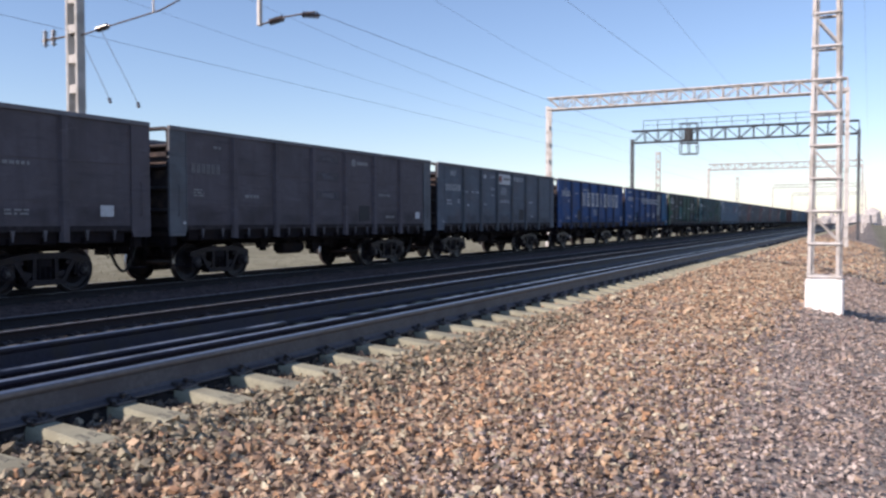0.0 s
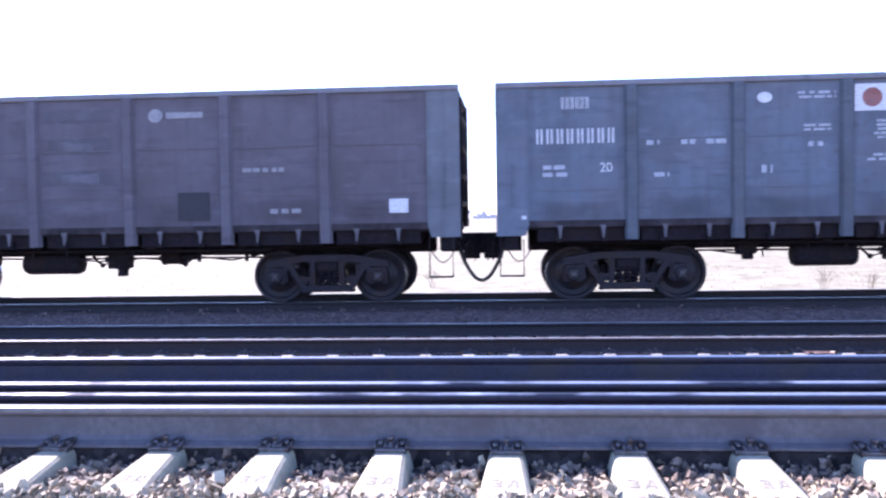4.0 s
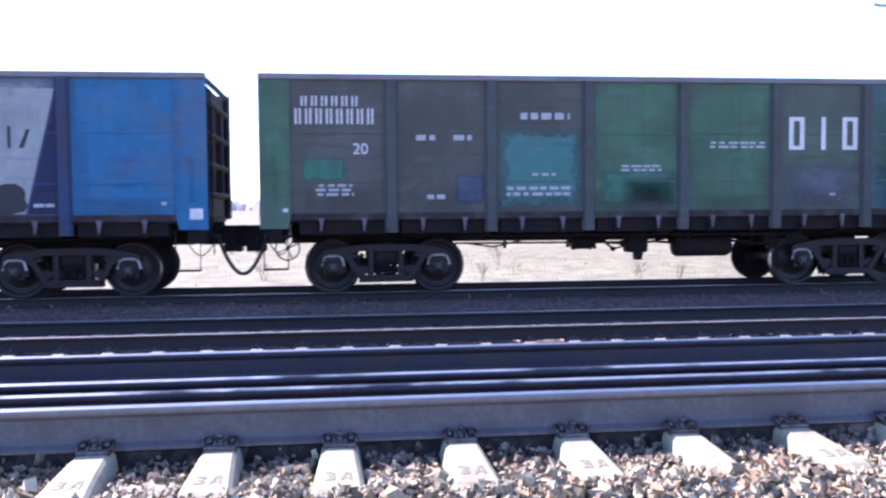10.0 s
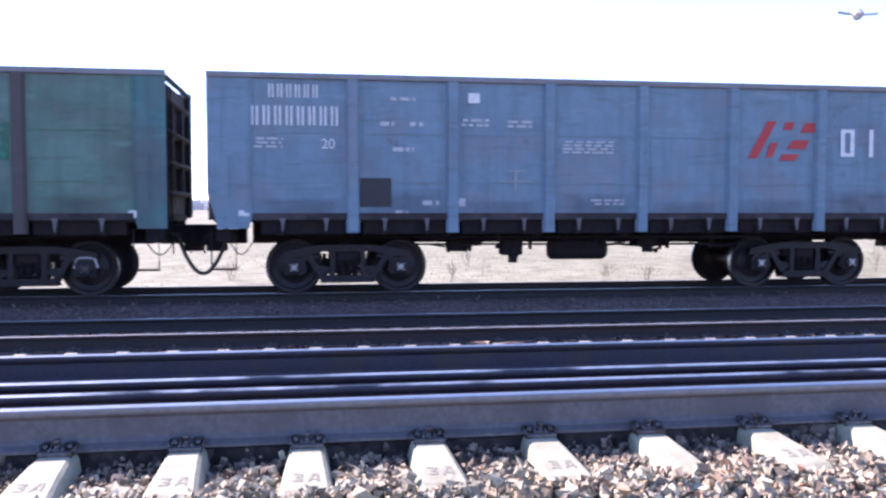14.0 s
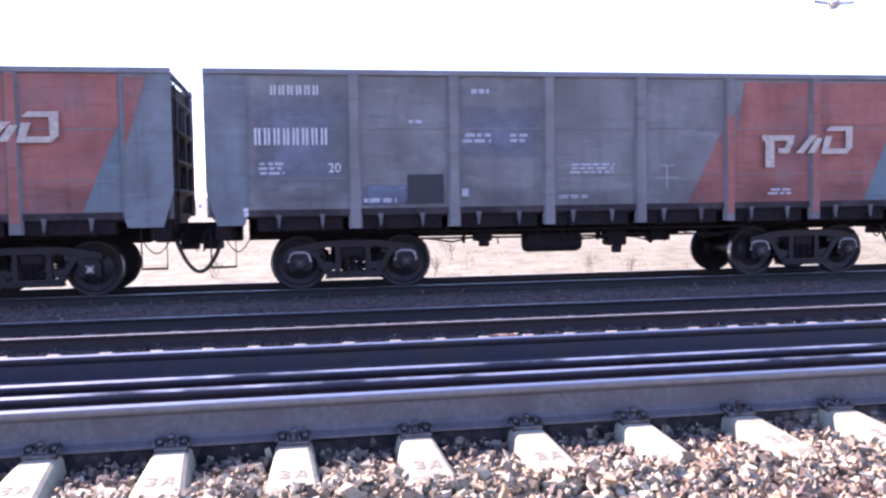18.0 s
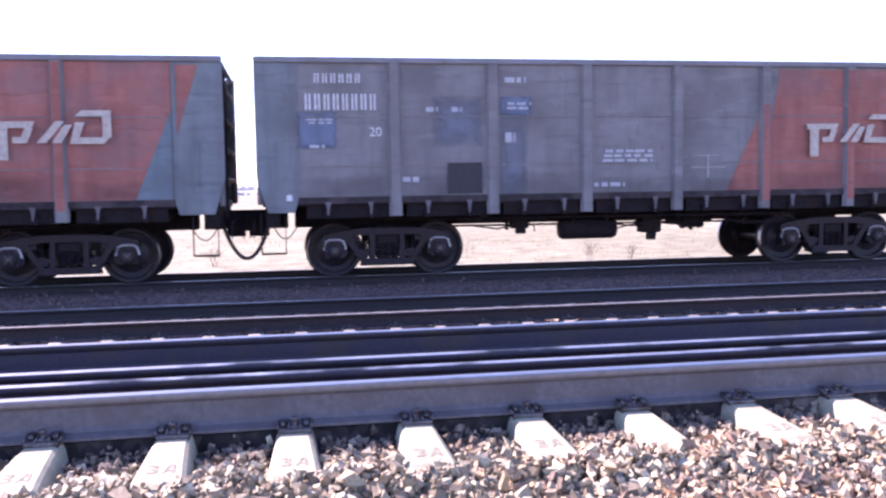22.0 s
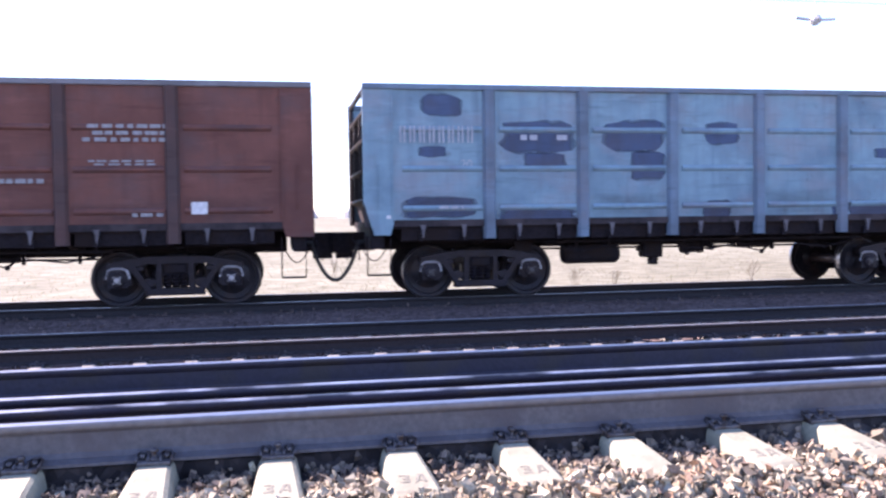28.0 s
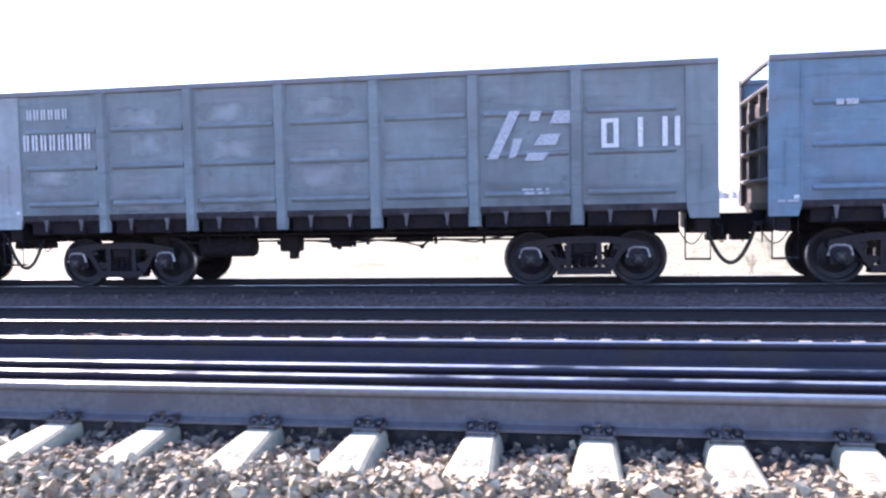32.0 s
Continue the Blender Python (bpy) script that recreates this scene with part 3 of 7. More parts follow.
def spread(x0, x1, y0, y1, lift=-0.004, keep_off=True):
    py = np.array([p[0] for p in PROFILE])
    pz = np.array([p[1] for p in PROFILE])

    def place(rng, n):
        x, y = rng.uniform(x0, x1, n), rng.uniform(y0, y1, n)
        if keep_off:  # no straight edges where one kind of stone meets another
            x, y = x + rng.normal(0, 0.35, n), np.where(y < 4.0, np.minimum(y + rng.normal(0, 0.12 if y1 > 3.65 else 0.3, n), 4.33), y)
        if keep_off:  # stones lie lower where a sleeper's top shows
            k = (x - SLEEPER_FIRST) / SLEEPER_STEP
            near = np.abs(k - np.round(k)) * SLEEPER_STEP < 0.128
            ok = ~(near & (y > Y_AXIS - 1.47) & (y < Y_AXIS + 1.44))
            x, y = x[ok], y[ok]
        z = np.interp(y, py, pz) + rng.normal(0, 0.022, len(x)) + lift + 0.045 * np.exp(-((y - Y_AXIS + 1.52) / 0.16) ** 2)
        return np.stack([x, y, z], 1)
    return place


stones("ballast", M["clean_stone"], "loose clean ochre and brown crushed stone on the track shoulder", 40000, spread(1.0, 11.0, 1.15, 3.6), (0.026, 0.086), 21)
stones("ballast", M["grey_stone"], "loose grey and mauve crushed stone at the shoulder's foot", 34000, spread(1.5, 11.0, -0.3, 2.2), (0.022, 0.070), 32)
stones("ballast", M["stone"], "loose grey and pale crushed stone around the sleepers", 19000, spread(1.0, 11.0, 3.4, 4.05), (0.024, 0.090), 28)
stones("ballast", M["railside_stone"], "dark crushed stone along the rail's foot", 21000, spread(-6.0, 11.0, 4.0, 4.345, -0.012), (0.022, 0.075), 34)
stones("ballast", M["stone"], "loose grey and pale crushed stone around the sleepers", 14000, spread(-6.0, 1.0, 3.4, 4.05), (0.024, 0.090), 22)
stones("ballast", M["stone"], "loose grey and pale crushed stone on the track shoulder", 15000, spread(-6.0, 1.0, 2.2, 3.5), (0.028, 0.105), 29)
stones("ballast", M["grey_stone"], "loose grey crushed stone under foot", 14000, spread(-14.0, 1.0, -0.5, 2.3), (0.05, 0.12), 30)
stones("ballast", M["stone"], "loose dusty crushed stone around the sleepers", 8000, spread(-22.0, -6.0, 2.2, 4.3), (0.05, 0.12), 31)
stones("ballast", M["clean_stone"], "loose ochre and brown crushed stone along the track shoulder", 26000, spread(11.0, 30.0, 1.2, 4.3), (0.035, 0.10), 23)
stones("ballast", M["grey_stone"], "loose grey and mauve crushed stone along the shoulder's foot", 9000, spread(11.0, 30.0, -0.7, 1.3), (0.03, 0.09), 33)
stones("ballast", M["clean_stone"], "loose reddish and grey crushed stone along the track shoulder", 8000, spread(30.0, 75.0, -0.8, 4.36), (0.08, 0.16), 24)
stones("ballast", M["dark_stone"], "dark crushed stone between the tracks", 14000, spread(-12.0, 26.0, 9.0, 15.2, keep_off=False), (0.04, 0.09), 25)


# ---- gondola wagons ----
# a wagon's own space: x along the track, y across it (the side with the writing at -y), z up from the rail
PITCH, HALF_W = 13.92, 1.53
TOP, SILL = 3.75, 1.33
BAYS = 7
LENGTH = CORNER = CORNER_R = BAY = 0.0
MARK_U = MARK_V = 0.0      # how far a wagon's writing is moved along and up
POSTS = []


def set_body(length, corner, corner_r, post_shift=0.0, mark_u=0.0, mark_v=0.0):
    """The body's length over its end walls and the widths of its corner plates; the bays share the rest."""
    global LENGTH, CORNER, CORNER_R, BAY, MARK_U, MARK_V
    LENGTH, CORNER, CORNER_R, MARK_U, MARK_V = length, corner, corner_r, mark_u, mark_v
    BAY = (LENGTH - CORNER - CORNER_R) / BAYS
    POSTS[:] = [-LENGTH / 2 + CORNER + BAY * k + post_shift for k in range(1, BAYS)]


set_body(13.08, 0.52, 0.52)


def side_panel_mesh(bm):
    box(bm, 0, BAY, 0.0, 0.03, SILL, TOP - 0.1)


def seam_mesh(bm):
    box(bm, 0.10, BAY - 0.10, -0.012, 0.0, 0, 0.018)


def rib_mesh(bm):
    prism(bm, [(0.0, -0.06), (-0.04, -0.02), (-0.04, 0.01), (0.0, 0.05)], "x", 0.16, BAY - 0.16)


def sill_strip_mesh(bm):
    box(bm, -LENGTH / 2 + CORNER, LENGTH / 2 - CORNER_R, -0.03, 0.0, SILL - 0.03, SILL + 0.085)


def side_wall_mesh(bm):
    box(bm, -LENGTH / 2, LENGTH / 2, 0.0, 0.03, SILL, TOP - 0.1)


def post_mesh(bm):
    prism(bm, [(-0.115, 0.0), (-0.075, -0.085), (0.075, -0.085), (0.115, 0.0)], "z", 1.08, TOP - 0.1)


def rail_top_mesh(bm):
    box(bm, -LENGTH / 2, LENGTH / 2, -0.05, 0.06, TOP - 0.1, TOP, 0.012)


def corner_mesh(bm, width, cut):
    outline = [(width - 0.06, 1.16), (width, 1.36), (width, TOP - 0.1), (0, TOP - 0.1)]
    prism(bm, ([(0.18, 1.16)] if cut else [(0, 1.16)]) + outline + ([(0, 1.74)] if cut else []), "y", -0.02, 0.03)
    box(bm, width - 0.03, width, -0.035, -0.02, 1.46, TOP - 0.14)
    for h in (1.62, 2.35):
        box(bm, width * 0.5 - 0.02, width * 0.5 + 0.02, -0.035, -0.02, h, h + 0.035)
    tube(bm, [(width * 0.5, -0.035, 1.64), (width * 0.5, -0.06, 1.70), (width * 0.5, -0.06, 2.30), (width * 0.5, -0.035, 2.36)], 0.010, 5)


def bracket_mesh(bm):
    prism(bm, [(-0.05, 1.33), (0.05, 1.33), (0.03, 1.24), (0.012, 1.11), (-0.012, 1.11), (-0.02, 1.24)], "y", -0.03, 0.02)


def end_wall_mesh(bm, cut, top):
    """The sheet of an end wall; on wagons with cut corners its foot leans inwards."""
    if cut:
        out = [(0, top), (0, 1.74), (-0.17, 1.16), (-0.20, 1.16), (-0.03, 1.74), (-0.03, top)]
    else:
        out = [(0, top), (0, 1.16), (-0.03, 1.16), (-0.03, top)]
    prism(bm, out, "y", -HALF_W + 0.06, HALF_W - 0.06)


def end_rib_mesh(bm):
    prism(bm, [(0.0, -0.075), (0.11, -0.03), (0.13, 0.0), (0.11, 0.03), (0.0, 0.06)], "y", -HALF_W + 0.07, HALF_W - 0.07)


def end_post_mesh(bm):
    prism(bm, [(0.0, 1.76), (0.10, 1.82), (0.10, TOP - 0.46), (0.0, TOP - 0.42)], "y", -0.045, 0.045)


def end_bar_mesh(bm):
    # a bent pipe: up one corner, across the top and down the other
    side = HALF_W - 0.07
    pts = [(0, -side, 1.3), (0, -side, TOP - 0.20)]
    pts += [(0, -side + 0.14 - 0.14 * math.cos(a * math.pi / 8), TOP - 0.20 + 0.14 * math.sin(a * math.pi / 8)) for a in range(1, 5)]
    tube(bm, pts + [(x, -y, z) for x, y, z in reversed(pts)], 0.05, 8)


def floor_mesh(bm):
    # sloped hatch floor on a box sill with cross beams
    box(bm, -LENGTH / 2 + 0.1, LENGTH / 2 - 0.1, -HALF_W + 0.05, HALF_W - 0.05, 1.26, 1.37)


def sill_mesh(bm):
    box(bm, -6.1, 6.1, -0.2, 0.2, 0.86, 1.26, 0.02)


def cross_beam_mesh(bm):
    prism(bm, [(-HALF_W + 0.08, 1.27), (HALF_W - 0.08, 1.27), (HALF_W - 0.08, 1.12), (0.25, 0.92), (-0.25, 0.92), (-HALF_W + 0.08, 1.12)], "x", -0.07, 0.07)


def hatch_mesh(bm):
    # one discharge door below the floor, with its stiffening rib and lug
    prism(bm, [(-HALF_W + 0.06, 1.3), (-0.25, 1.26), (-0.25, 1.18), (-HALF_W + 0.12, 1.04), (-HALF_W + 0.06, 1.06)], "x", -BAY / 2 + 0.14, BAY / 2 - 0.14)
    box(bm, -0.42, -0.34, -HALF_W - 0.03, -HALF_W + 0.3, 1.05, 1.18)
    box(bm, 0.34, 0.42, -HALF_W - 0.03, -HALF_W + 0.3, 1.05, 1.18)


def headstock_mesh(bm):
    box(bm, -0.12, 0.12, -HALF_W + 0.12, HALF_W - 0.12, 0.92, 1.28, 0.02)


def coupler_mesh(bm):
    box(bm, -0.25, 0.12, -0.11, 0.11, 0.94, 1.16, 0.02)
    prism(bm, [(0.1, -0.2), (0.30, -0.24), (0.46, -0.1), (0.40, 0.02), (0.47, 0.2), (0.34, 0.26), (0.1, 0.2)], "z", 0.82, 1.2)
    box(bm, 0.05, 0.40, -0.16, 0.16, 0.72, 0.83)
    box(bm, -0.3, 0.1, -0.25, 0.25, 0.86, 1.2)


def hose_mesh(bm):
    pts = []
    for k in range(11):
        u = k / 10
        pts.append((0.02 + 0.42 * u, -0.34 - 0.02 * u, 1.0 - 0.67 * math.sin(u * math.pi / 2) ** 0.8))
    tube(bm, [(-0.1, -0.34, 1.03)] + pts, 0.035, 8)
    tube(bm, [(-0.12, -0.34, 1.03), (0.04, -0.34, 1.02)], 0.034, 7)


def thin_pipe_mesh(bm):
    pts = [(-0.5 + 0.5 * k / 8, -0.75 + 0.25 * k / 8, 0.98 - 0.30 * math.sin(k / 8 * math.pi)) for k in range(9)]
    tube(bm, pts, 0.011, 5)


def step_mesh(bm):
    tube(bm, [(-0.22, 0, 1.15), (-0.22, 0, 0.48), (0.18, 0, 0.48), (0.18, 0, 1.1)], 0.014, 5)
    box(bm, -0.22, 0.18, -0.06, 0.12, 0.465, 0.49)


def lever_mesh(bm):
    tube(bm, [(0.14, -0.1, 1.14), (0.14, -0.3, 1.06), (0.12, -0.9, 1.02), (0.12, -1.3, 1.02), (0.12, -1.38, 0.92), (0.12, -1.38, 0.74)], 0.012, 5)
    for k in range(5):
        lathe(bm, [(0.016, -0.012), (0.022, 0.0), (0.016, 0.012)], "z", 6, (0.16 + 0.02 * k, -0.2, 0.9 - 0.05 * k))


def handwheel_mesh(bm):
    ring = [(0.2 * math.cos(a * math.tau / 20), 0, 0.2 * math.sin(a * math.tau / 20)) for a in range(21)]
    tube(bm, ring, 0.013, 5)
    for a in range(4):
        tube(bm, [(0, 0, 0), (0.2 * math.cos(a * math.tau / 4 + 0.4), 0, 0.2 * math.sin(a * math.tau / 4 + 0.4))], 0.010, 4)
    lathe(bm, [(0.03, -0.03), (0.03, 0.25)], "y", 8)


def ladder_mesh(bm):
    for y in (-0.17, 0.17):
        tube(bm, [(0.10, y, 1.1), (0.10, y, TOP - 0.2)], 0.014, 5)
    for k in range(7):
        tube(bm, [(0.10, -0.17, 1.3 + k * 0.33), (0.10, 0.17, 1.3 + k * 0.33)], 0.010, 5)


def cylinder_mesh(bm):
    lathe(bm, [(0.08, -0.22), (0.15, -0.21), (0.16, -0.17), (0.14, -0.12), (0.14, 0.12), (0.16, 0.15), (0.09, 0.19), (0.04, 0.2), (0.04, 0.42)], "x", 16, (0, 0, 0.84))
    box(bm, -0.16, 0.16, -0.1, 0.1, 0.94, 1.06)
    box(bm, 0.2, 0.25, -0.03, 0.03, 0.70, 1.0)


def reservoir_mesh(bm):
    lathe(bm, [(0.05, -0.56), (0.17, -0.54), (0.2, -0.48), (0.2, 0.48), (0.17, 0.54), (0.05, 0.56)], "x", 16, (0, 0, 0.75))
    for x in (-0.32, 0.32):
        box(bm, x - 0.03, x + 0.03, -0.18, 0.18, 0.78, 1.05)


def valve_mesh(bm):
    box(bm, -0.2, 0.2, -0.14, 0.14, 0.64, 1.02, 0.03)
    box(bm, -0.02, 0.1, -0.1, 0.1, 0.5, 0.66)
    lathe(bm, [(0.08, 0.56), (0.1, 0.6), (0.1, 0.7)], "z", 10, (0.05, 0, 0))
    box(bm, -0.28, -0.16, -0.05, 0.05, 0.76, 0.86)


def relay_mesh(bm):
    # a small valve block hung on a bracket with its pipe ends
    box(bm, -0.17, 0.17, -0.1, 0.1, 0.78, 1.1, 0.02)
    box(bm, -0.06, 0.12, -0.07, 0.07, 0.68, 0.79, 0.015)
    tube(bm, [(-0.17, 0, 0.95), (-0.30, 0, 0.93), (-0.36, 0, 1.05)], 0.018, 6)
    tube(bm, [(0.17, 0, 0.86), (0.28, 0, 0.85), (0.30, 0, 0.72)], 0.014, 6)


def rods_mesh(bm):
    """Pull rods, their hangers and levers between the bogies."""
    for y, z, a, b in ((-0.55, 0.84, -3.3, 3.3), (-0.75, 0.92, -3.1, 0.6), (0.4, 0.86, -3.2, 3.2), (-1.2, 0.99, -3.25, 3.25)):
        tube(bm, [(a, y, z), (b, y, z - 0.03)], 0.021, 6)
    for x in (-2.2, -1.0, 0.4, 1.7, 2.6):
        box(bm, x - 0.022, x + 0.022, -0.6, -0.5, 0.74, 1.0)
    for x in (-2.9, -1.75, -0.5, 0.9, 2.1, 3.0):
        box(bm, x - 0.014, x + 0.014, -1.22, -1.17, 0.93, 1.14)
    for x in (-2.6, -0.3, 2.2):
        tube(bm, [(x, -0.75, 0.9), (x + 0.05, -0.75, 1.15)], 0.014, 5)
    for a, b in ((-3.0, -2.0), (-0.6, 0.7), (1.9, 3.1)):
        tube(bm, [(a, -1.1, 0.86), ((a + b) / 2, -1.1, 0.79), (b, -1.1, 0.90)], 0.017, 6)
    for x, way in ((-0.45, 1), (1.75, -1)):
        # a slanting lever with its eye and the short link at its foot
        tube(bm, [(x, -0.6, 1.06), (x + way * 0.18, -0.6, 0.80), (x + way * 0.30, -0.6, 0.70)], 0.024, 6)
        lathe(bm, [(0.045, -0.02), (0.045, 0.02)], "y", 10, (x + way * 0.30, -0.6, 0.70))
        tube(bm, [(x + way * 0.30, -0.62, 0.70), (x + way * 0.62, -0.62, 0.78), (x + way * 1.1, -0.62, 0.82)], 0.015, 6)
    lathe(bm, [(0.045, -0.35), (0.055, -0.33), (0.055, 0.33), (0.045, 0.35)], "x", 10, (1.3, -0.55, 0.83))
    tube(bm, [(-5.6, -1.05, 1.02), (-2.8, -1.05, 0.98), (2.8, -1.05, 0.98), (5.6, -1.05, 1.02)], 0.018, 6)


WHEEL_R = 0.475


def wheelset_mesh(bm):
    lathe(bm, [(0.065, -1.1), (0.065, -0.9), (0.09, -0.88), (0.082, 0.0), (0.09, 0.88), (0.065, 0.9), (0.065, 1.1)], "y", 14)
    for s in (-1, 1):
        made = lathe(bm, [(0.09, s * 0.88), (0.13, s * 0.875), (0.16, s * 0.84), (0.30, s * 0.80), (0.39, s * 0.815), (0.41, s * 0.855), (WHEEL_R - 0.012, s * 0.862), (WHEEL_R - 0.003, s * 0.85), (WHEEL_R, s * 0.79), (WHEEL_R + 0.004, s * 0.765), (WHEEL_R + 0.028, s * 0.745), (WHEEL_R + 0.02, s * 0.728), (0.41, s * 0.722), (0.38, s * 0.765), (0.2, s * 0.76), (0.12, s * 0.70), (0.09, s * 0.69)], "y", 32)
        for f in made:
            c = f.calc_center_median()
            r = math.hypot(c.x, c.z)
            if r > WHEEL_R - 0.02 and abs(abs(c.y) - 0.81) < 0.05:
                f.material_index = 1
    # lightening marks that show the turning
    for s in (-1, 1):
        for a in range(3):
            c, n = math.cos(a * math.tau / 3) * 0.27, math.sin(a * math.tau / 3) * 0.27
            lathe(bm, [(0.022, s * 0.80), (0.022, s * 0.835)], "y", 6, (c, 0, n))


def axle_box_mesh(bm):
    prism(bm, [(-0.16, -0.13), (0.16, -0.13), (0.17, 0.08), (0.12, 0.16), (-0.12, 0.16), (-0.17, 0.08)], "y", -0.12, 0.1)
    lathe(bm, [(0.125, -0.12), (0.125, -0.15), (0.10, -0.165), (0.04, -0.17)], "y", 16)


def axle_cover_mesh(bm):
    # a small round cover with its ring of bolts
    lathe(bm, [(0.05, -0.165), (0.05, -0.178), (0.03, -0.182)], "y", 12)
    for a in range(4):
        lathe(bm, [(0.015, -0.163), (0.015, -0.185)], "y", 6, (0.075 * math.cos(a * math.tau / 4 + 0.785), 0, 0.075 * math.sin(a * math.tau / 4 + 0.785)))


def side_frame_mesh(bm):
    # cast frame: upper chord, slanted arms to the boxes, lower spring pocket, open windows between
    t = 0.09
    for y0, y1 in ((-t, t),):
        prism(bm, [(-1.12, 0.63), (-0.78, 0.66), (-0.45, 0.74), (0.45, 0.74), (0.78, 0.66), (1.12, 0.63), (1.10, 0.75), (0.75, 0.82), (0.42, 0.86), (-0.42, 0.86), (-0.75, 0.82), (-1.10, 0.75)], "y", y0, y1)
        for s in (-1, 1):
            prism(bm, [(s * 0.74, 0.68), (s * 0.64, 0.70), (s * 0.38, 0.30), (s * 0.46, 0.24)], "y", y0, y1)
            prism(bm, [(s * 0.30, 0.76), (s * 0.22, 0.76), (s * 0.22, 0.28), (s * 0.32, 0.28)], "y", y0, y1)
            prism(bm, [(s * 0.74, 0.66), (s * 0.70, 0.40), (s * 0.76, 0.36), (s * 0.80, 0.64)], "y", y0, y1)
        prism(bm, [(-0.48, 0.20), (0.48, 0.20), (0.44, 0.32), (-0.44, 0.32)], "y", y0 - 0.03, y1 + 0.05)
        for s in (-1, 1):
            prism(bm, [(s * 0.80, 0.66), (s * 0.52, 0.70), (s * 0.50, 0.64), (s * 0.74, 0.58)], "y", y0 + 0.02, y1)
            prism(bm, [(s * 0.62, 0.40), (s * 0.36, 0.34), (s * 0.30, 0.46), (s * 0.46, 0.50)], "y", y0 + 0.02, y1)


def spring_mesh(bm):
    for x in (-0.13, 0.0, 0.13):
        pts = [(x + 0.055 * math.cos(a * 0.9), 0.055 * math.sin(a * 0.9), 0.32 + a * 0.0085) for a in range(29)]
        tube(bm, pts, 0.024, 4)


def bolster_end_mesh(bm):
    box(bm, -0.23, 0.23, -0.02, 0.14, 0.50, 0.75, 0.02)
    for x in (-0.12, 0.12):
        box(bm, x - 0.05, x + 0.05, -0.04, -0.02, 0.56, 0.66)


def adapter_mesh(bm):
    # a pale arc added over the axle box as the sky's highlight
    pts = [(-0.19, 0.02), (-0.15, 0.16), (-0.08, 0.19), (0.08, 0.19), (0.15, 0.16), (0.19, 0.02)]
    tube(bm, [(u, -0.10, v) for u, v in pts], 0.021, 6)


def bolster_mesh(bm):
    box(bm, -0.19, 0.19, -1.1, 1.1, 0.56, 0.74, 0.03)
    lathe(bm, [(0.2, 0.74), (0.2, 0.86)], "z", 16)
    box(bm, -0.15, 0.15, -0.85, -0.55, 0.74, 0.88)
    box(bm, -0.15, 0.15, 0.55, 0.85, 0.74, 0.88)


def brake_beam_mesh(bm):
    tube(bm, [(0, -0.72, 0.42), (0.0, 0.72, 0.42)], 0.03, 6)
    for y in (-0.79, 0.79):
        prism(bm, [(-0.02, 0.25), (0.05, 0.27), (0.06, 0.60), (-0.02, 0.62)], "y", y - 0.04, y + 0.04)


WHEELS = {}      # wagon number: its wheelsets


def build_bogie(wagon, x, face_parts, arcs, hubs):
    bogie = part("bogie", mesh_of("bolster", bolster_mesh), M["under"], wagon, "dark cast steel two-axle bogie", pose(x, 0, 0))
    for y in (-1.018, 1.018):
        part("side_frame", mesh_of("side_frame", side_frame_mesh), M["cast"], bogie, at=pose(0, y, 0))
        part("spring", mesh_of("spring", spring_mesh), M["cast"], bogie, at=pose(0, y, 0))
        part("bolster_end", mesh_of("bolster_end", bolster_end_mesh), M["cast"], bogie, at=pose(0, y, 0, 0, 0, 0 if y < 0 else 180))
        for wx in (-0.925, 0.925):
            if y < 0 and face_parts and arcs:
                part("adapter", mesh_of("adapter", adapter_mesh), M["sky_glint"], bogie, "pale arc painted as a highlight over the axle box", pose(wx, y, WHEEL_R))
            if y < 0 and face_parts:
                part("axle_cover", mesh_of("axle_cover", axle_cover_mesh), M["bright_cover"] if hubs else M["axle_cover"], bogie, at=pose(wx, y, WHEEL_R))
            part("axle_box", mesh_of("axle_box", axle_box_mesh), M["cast"], bogie, at=pose(wx, y, WHEEL_R, 0, 0, 0 if y < 0 else 180))
    for wx, turn in ((-0.4, 0), (0.4, 180)):
        part("brake_beam", mesh_of("brake_beam", brake_beam_mesh), M["under"], bogie, at=pose(wx, 0, 0, 0, 0, turn))
    out = []
    for wx in (-0.925, 0.925):
        out.append((part("wheelset", mesh_of("wheelset", wheelset_mesh, 2), (M["wheel"], M["tread"]), bogie, at=pose(wx, 0, WHEEL_R)), wx))
    return out


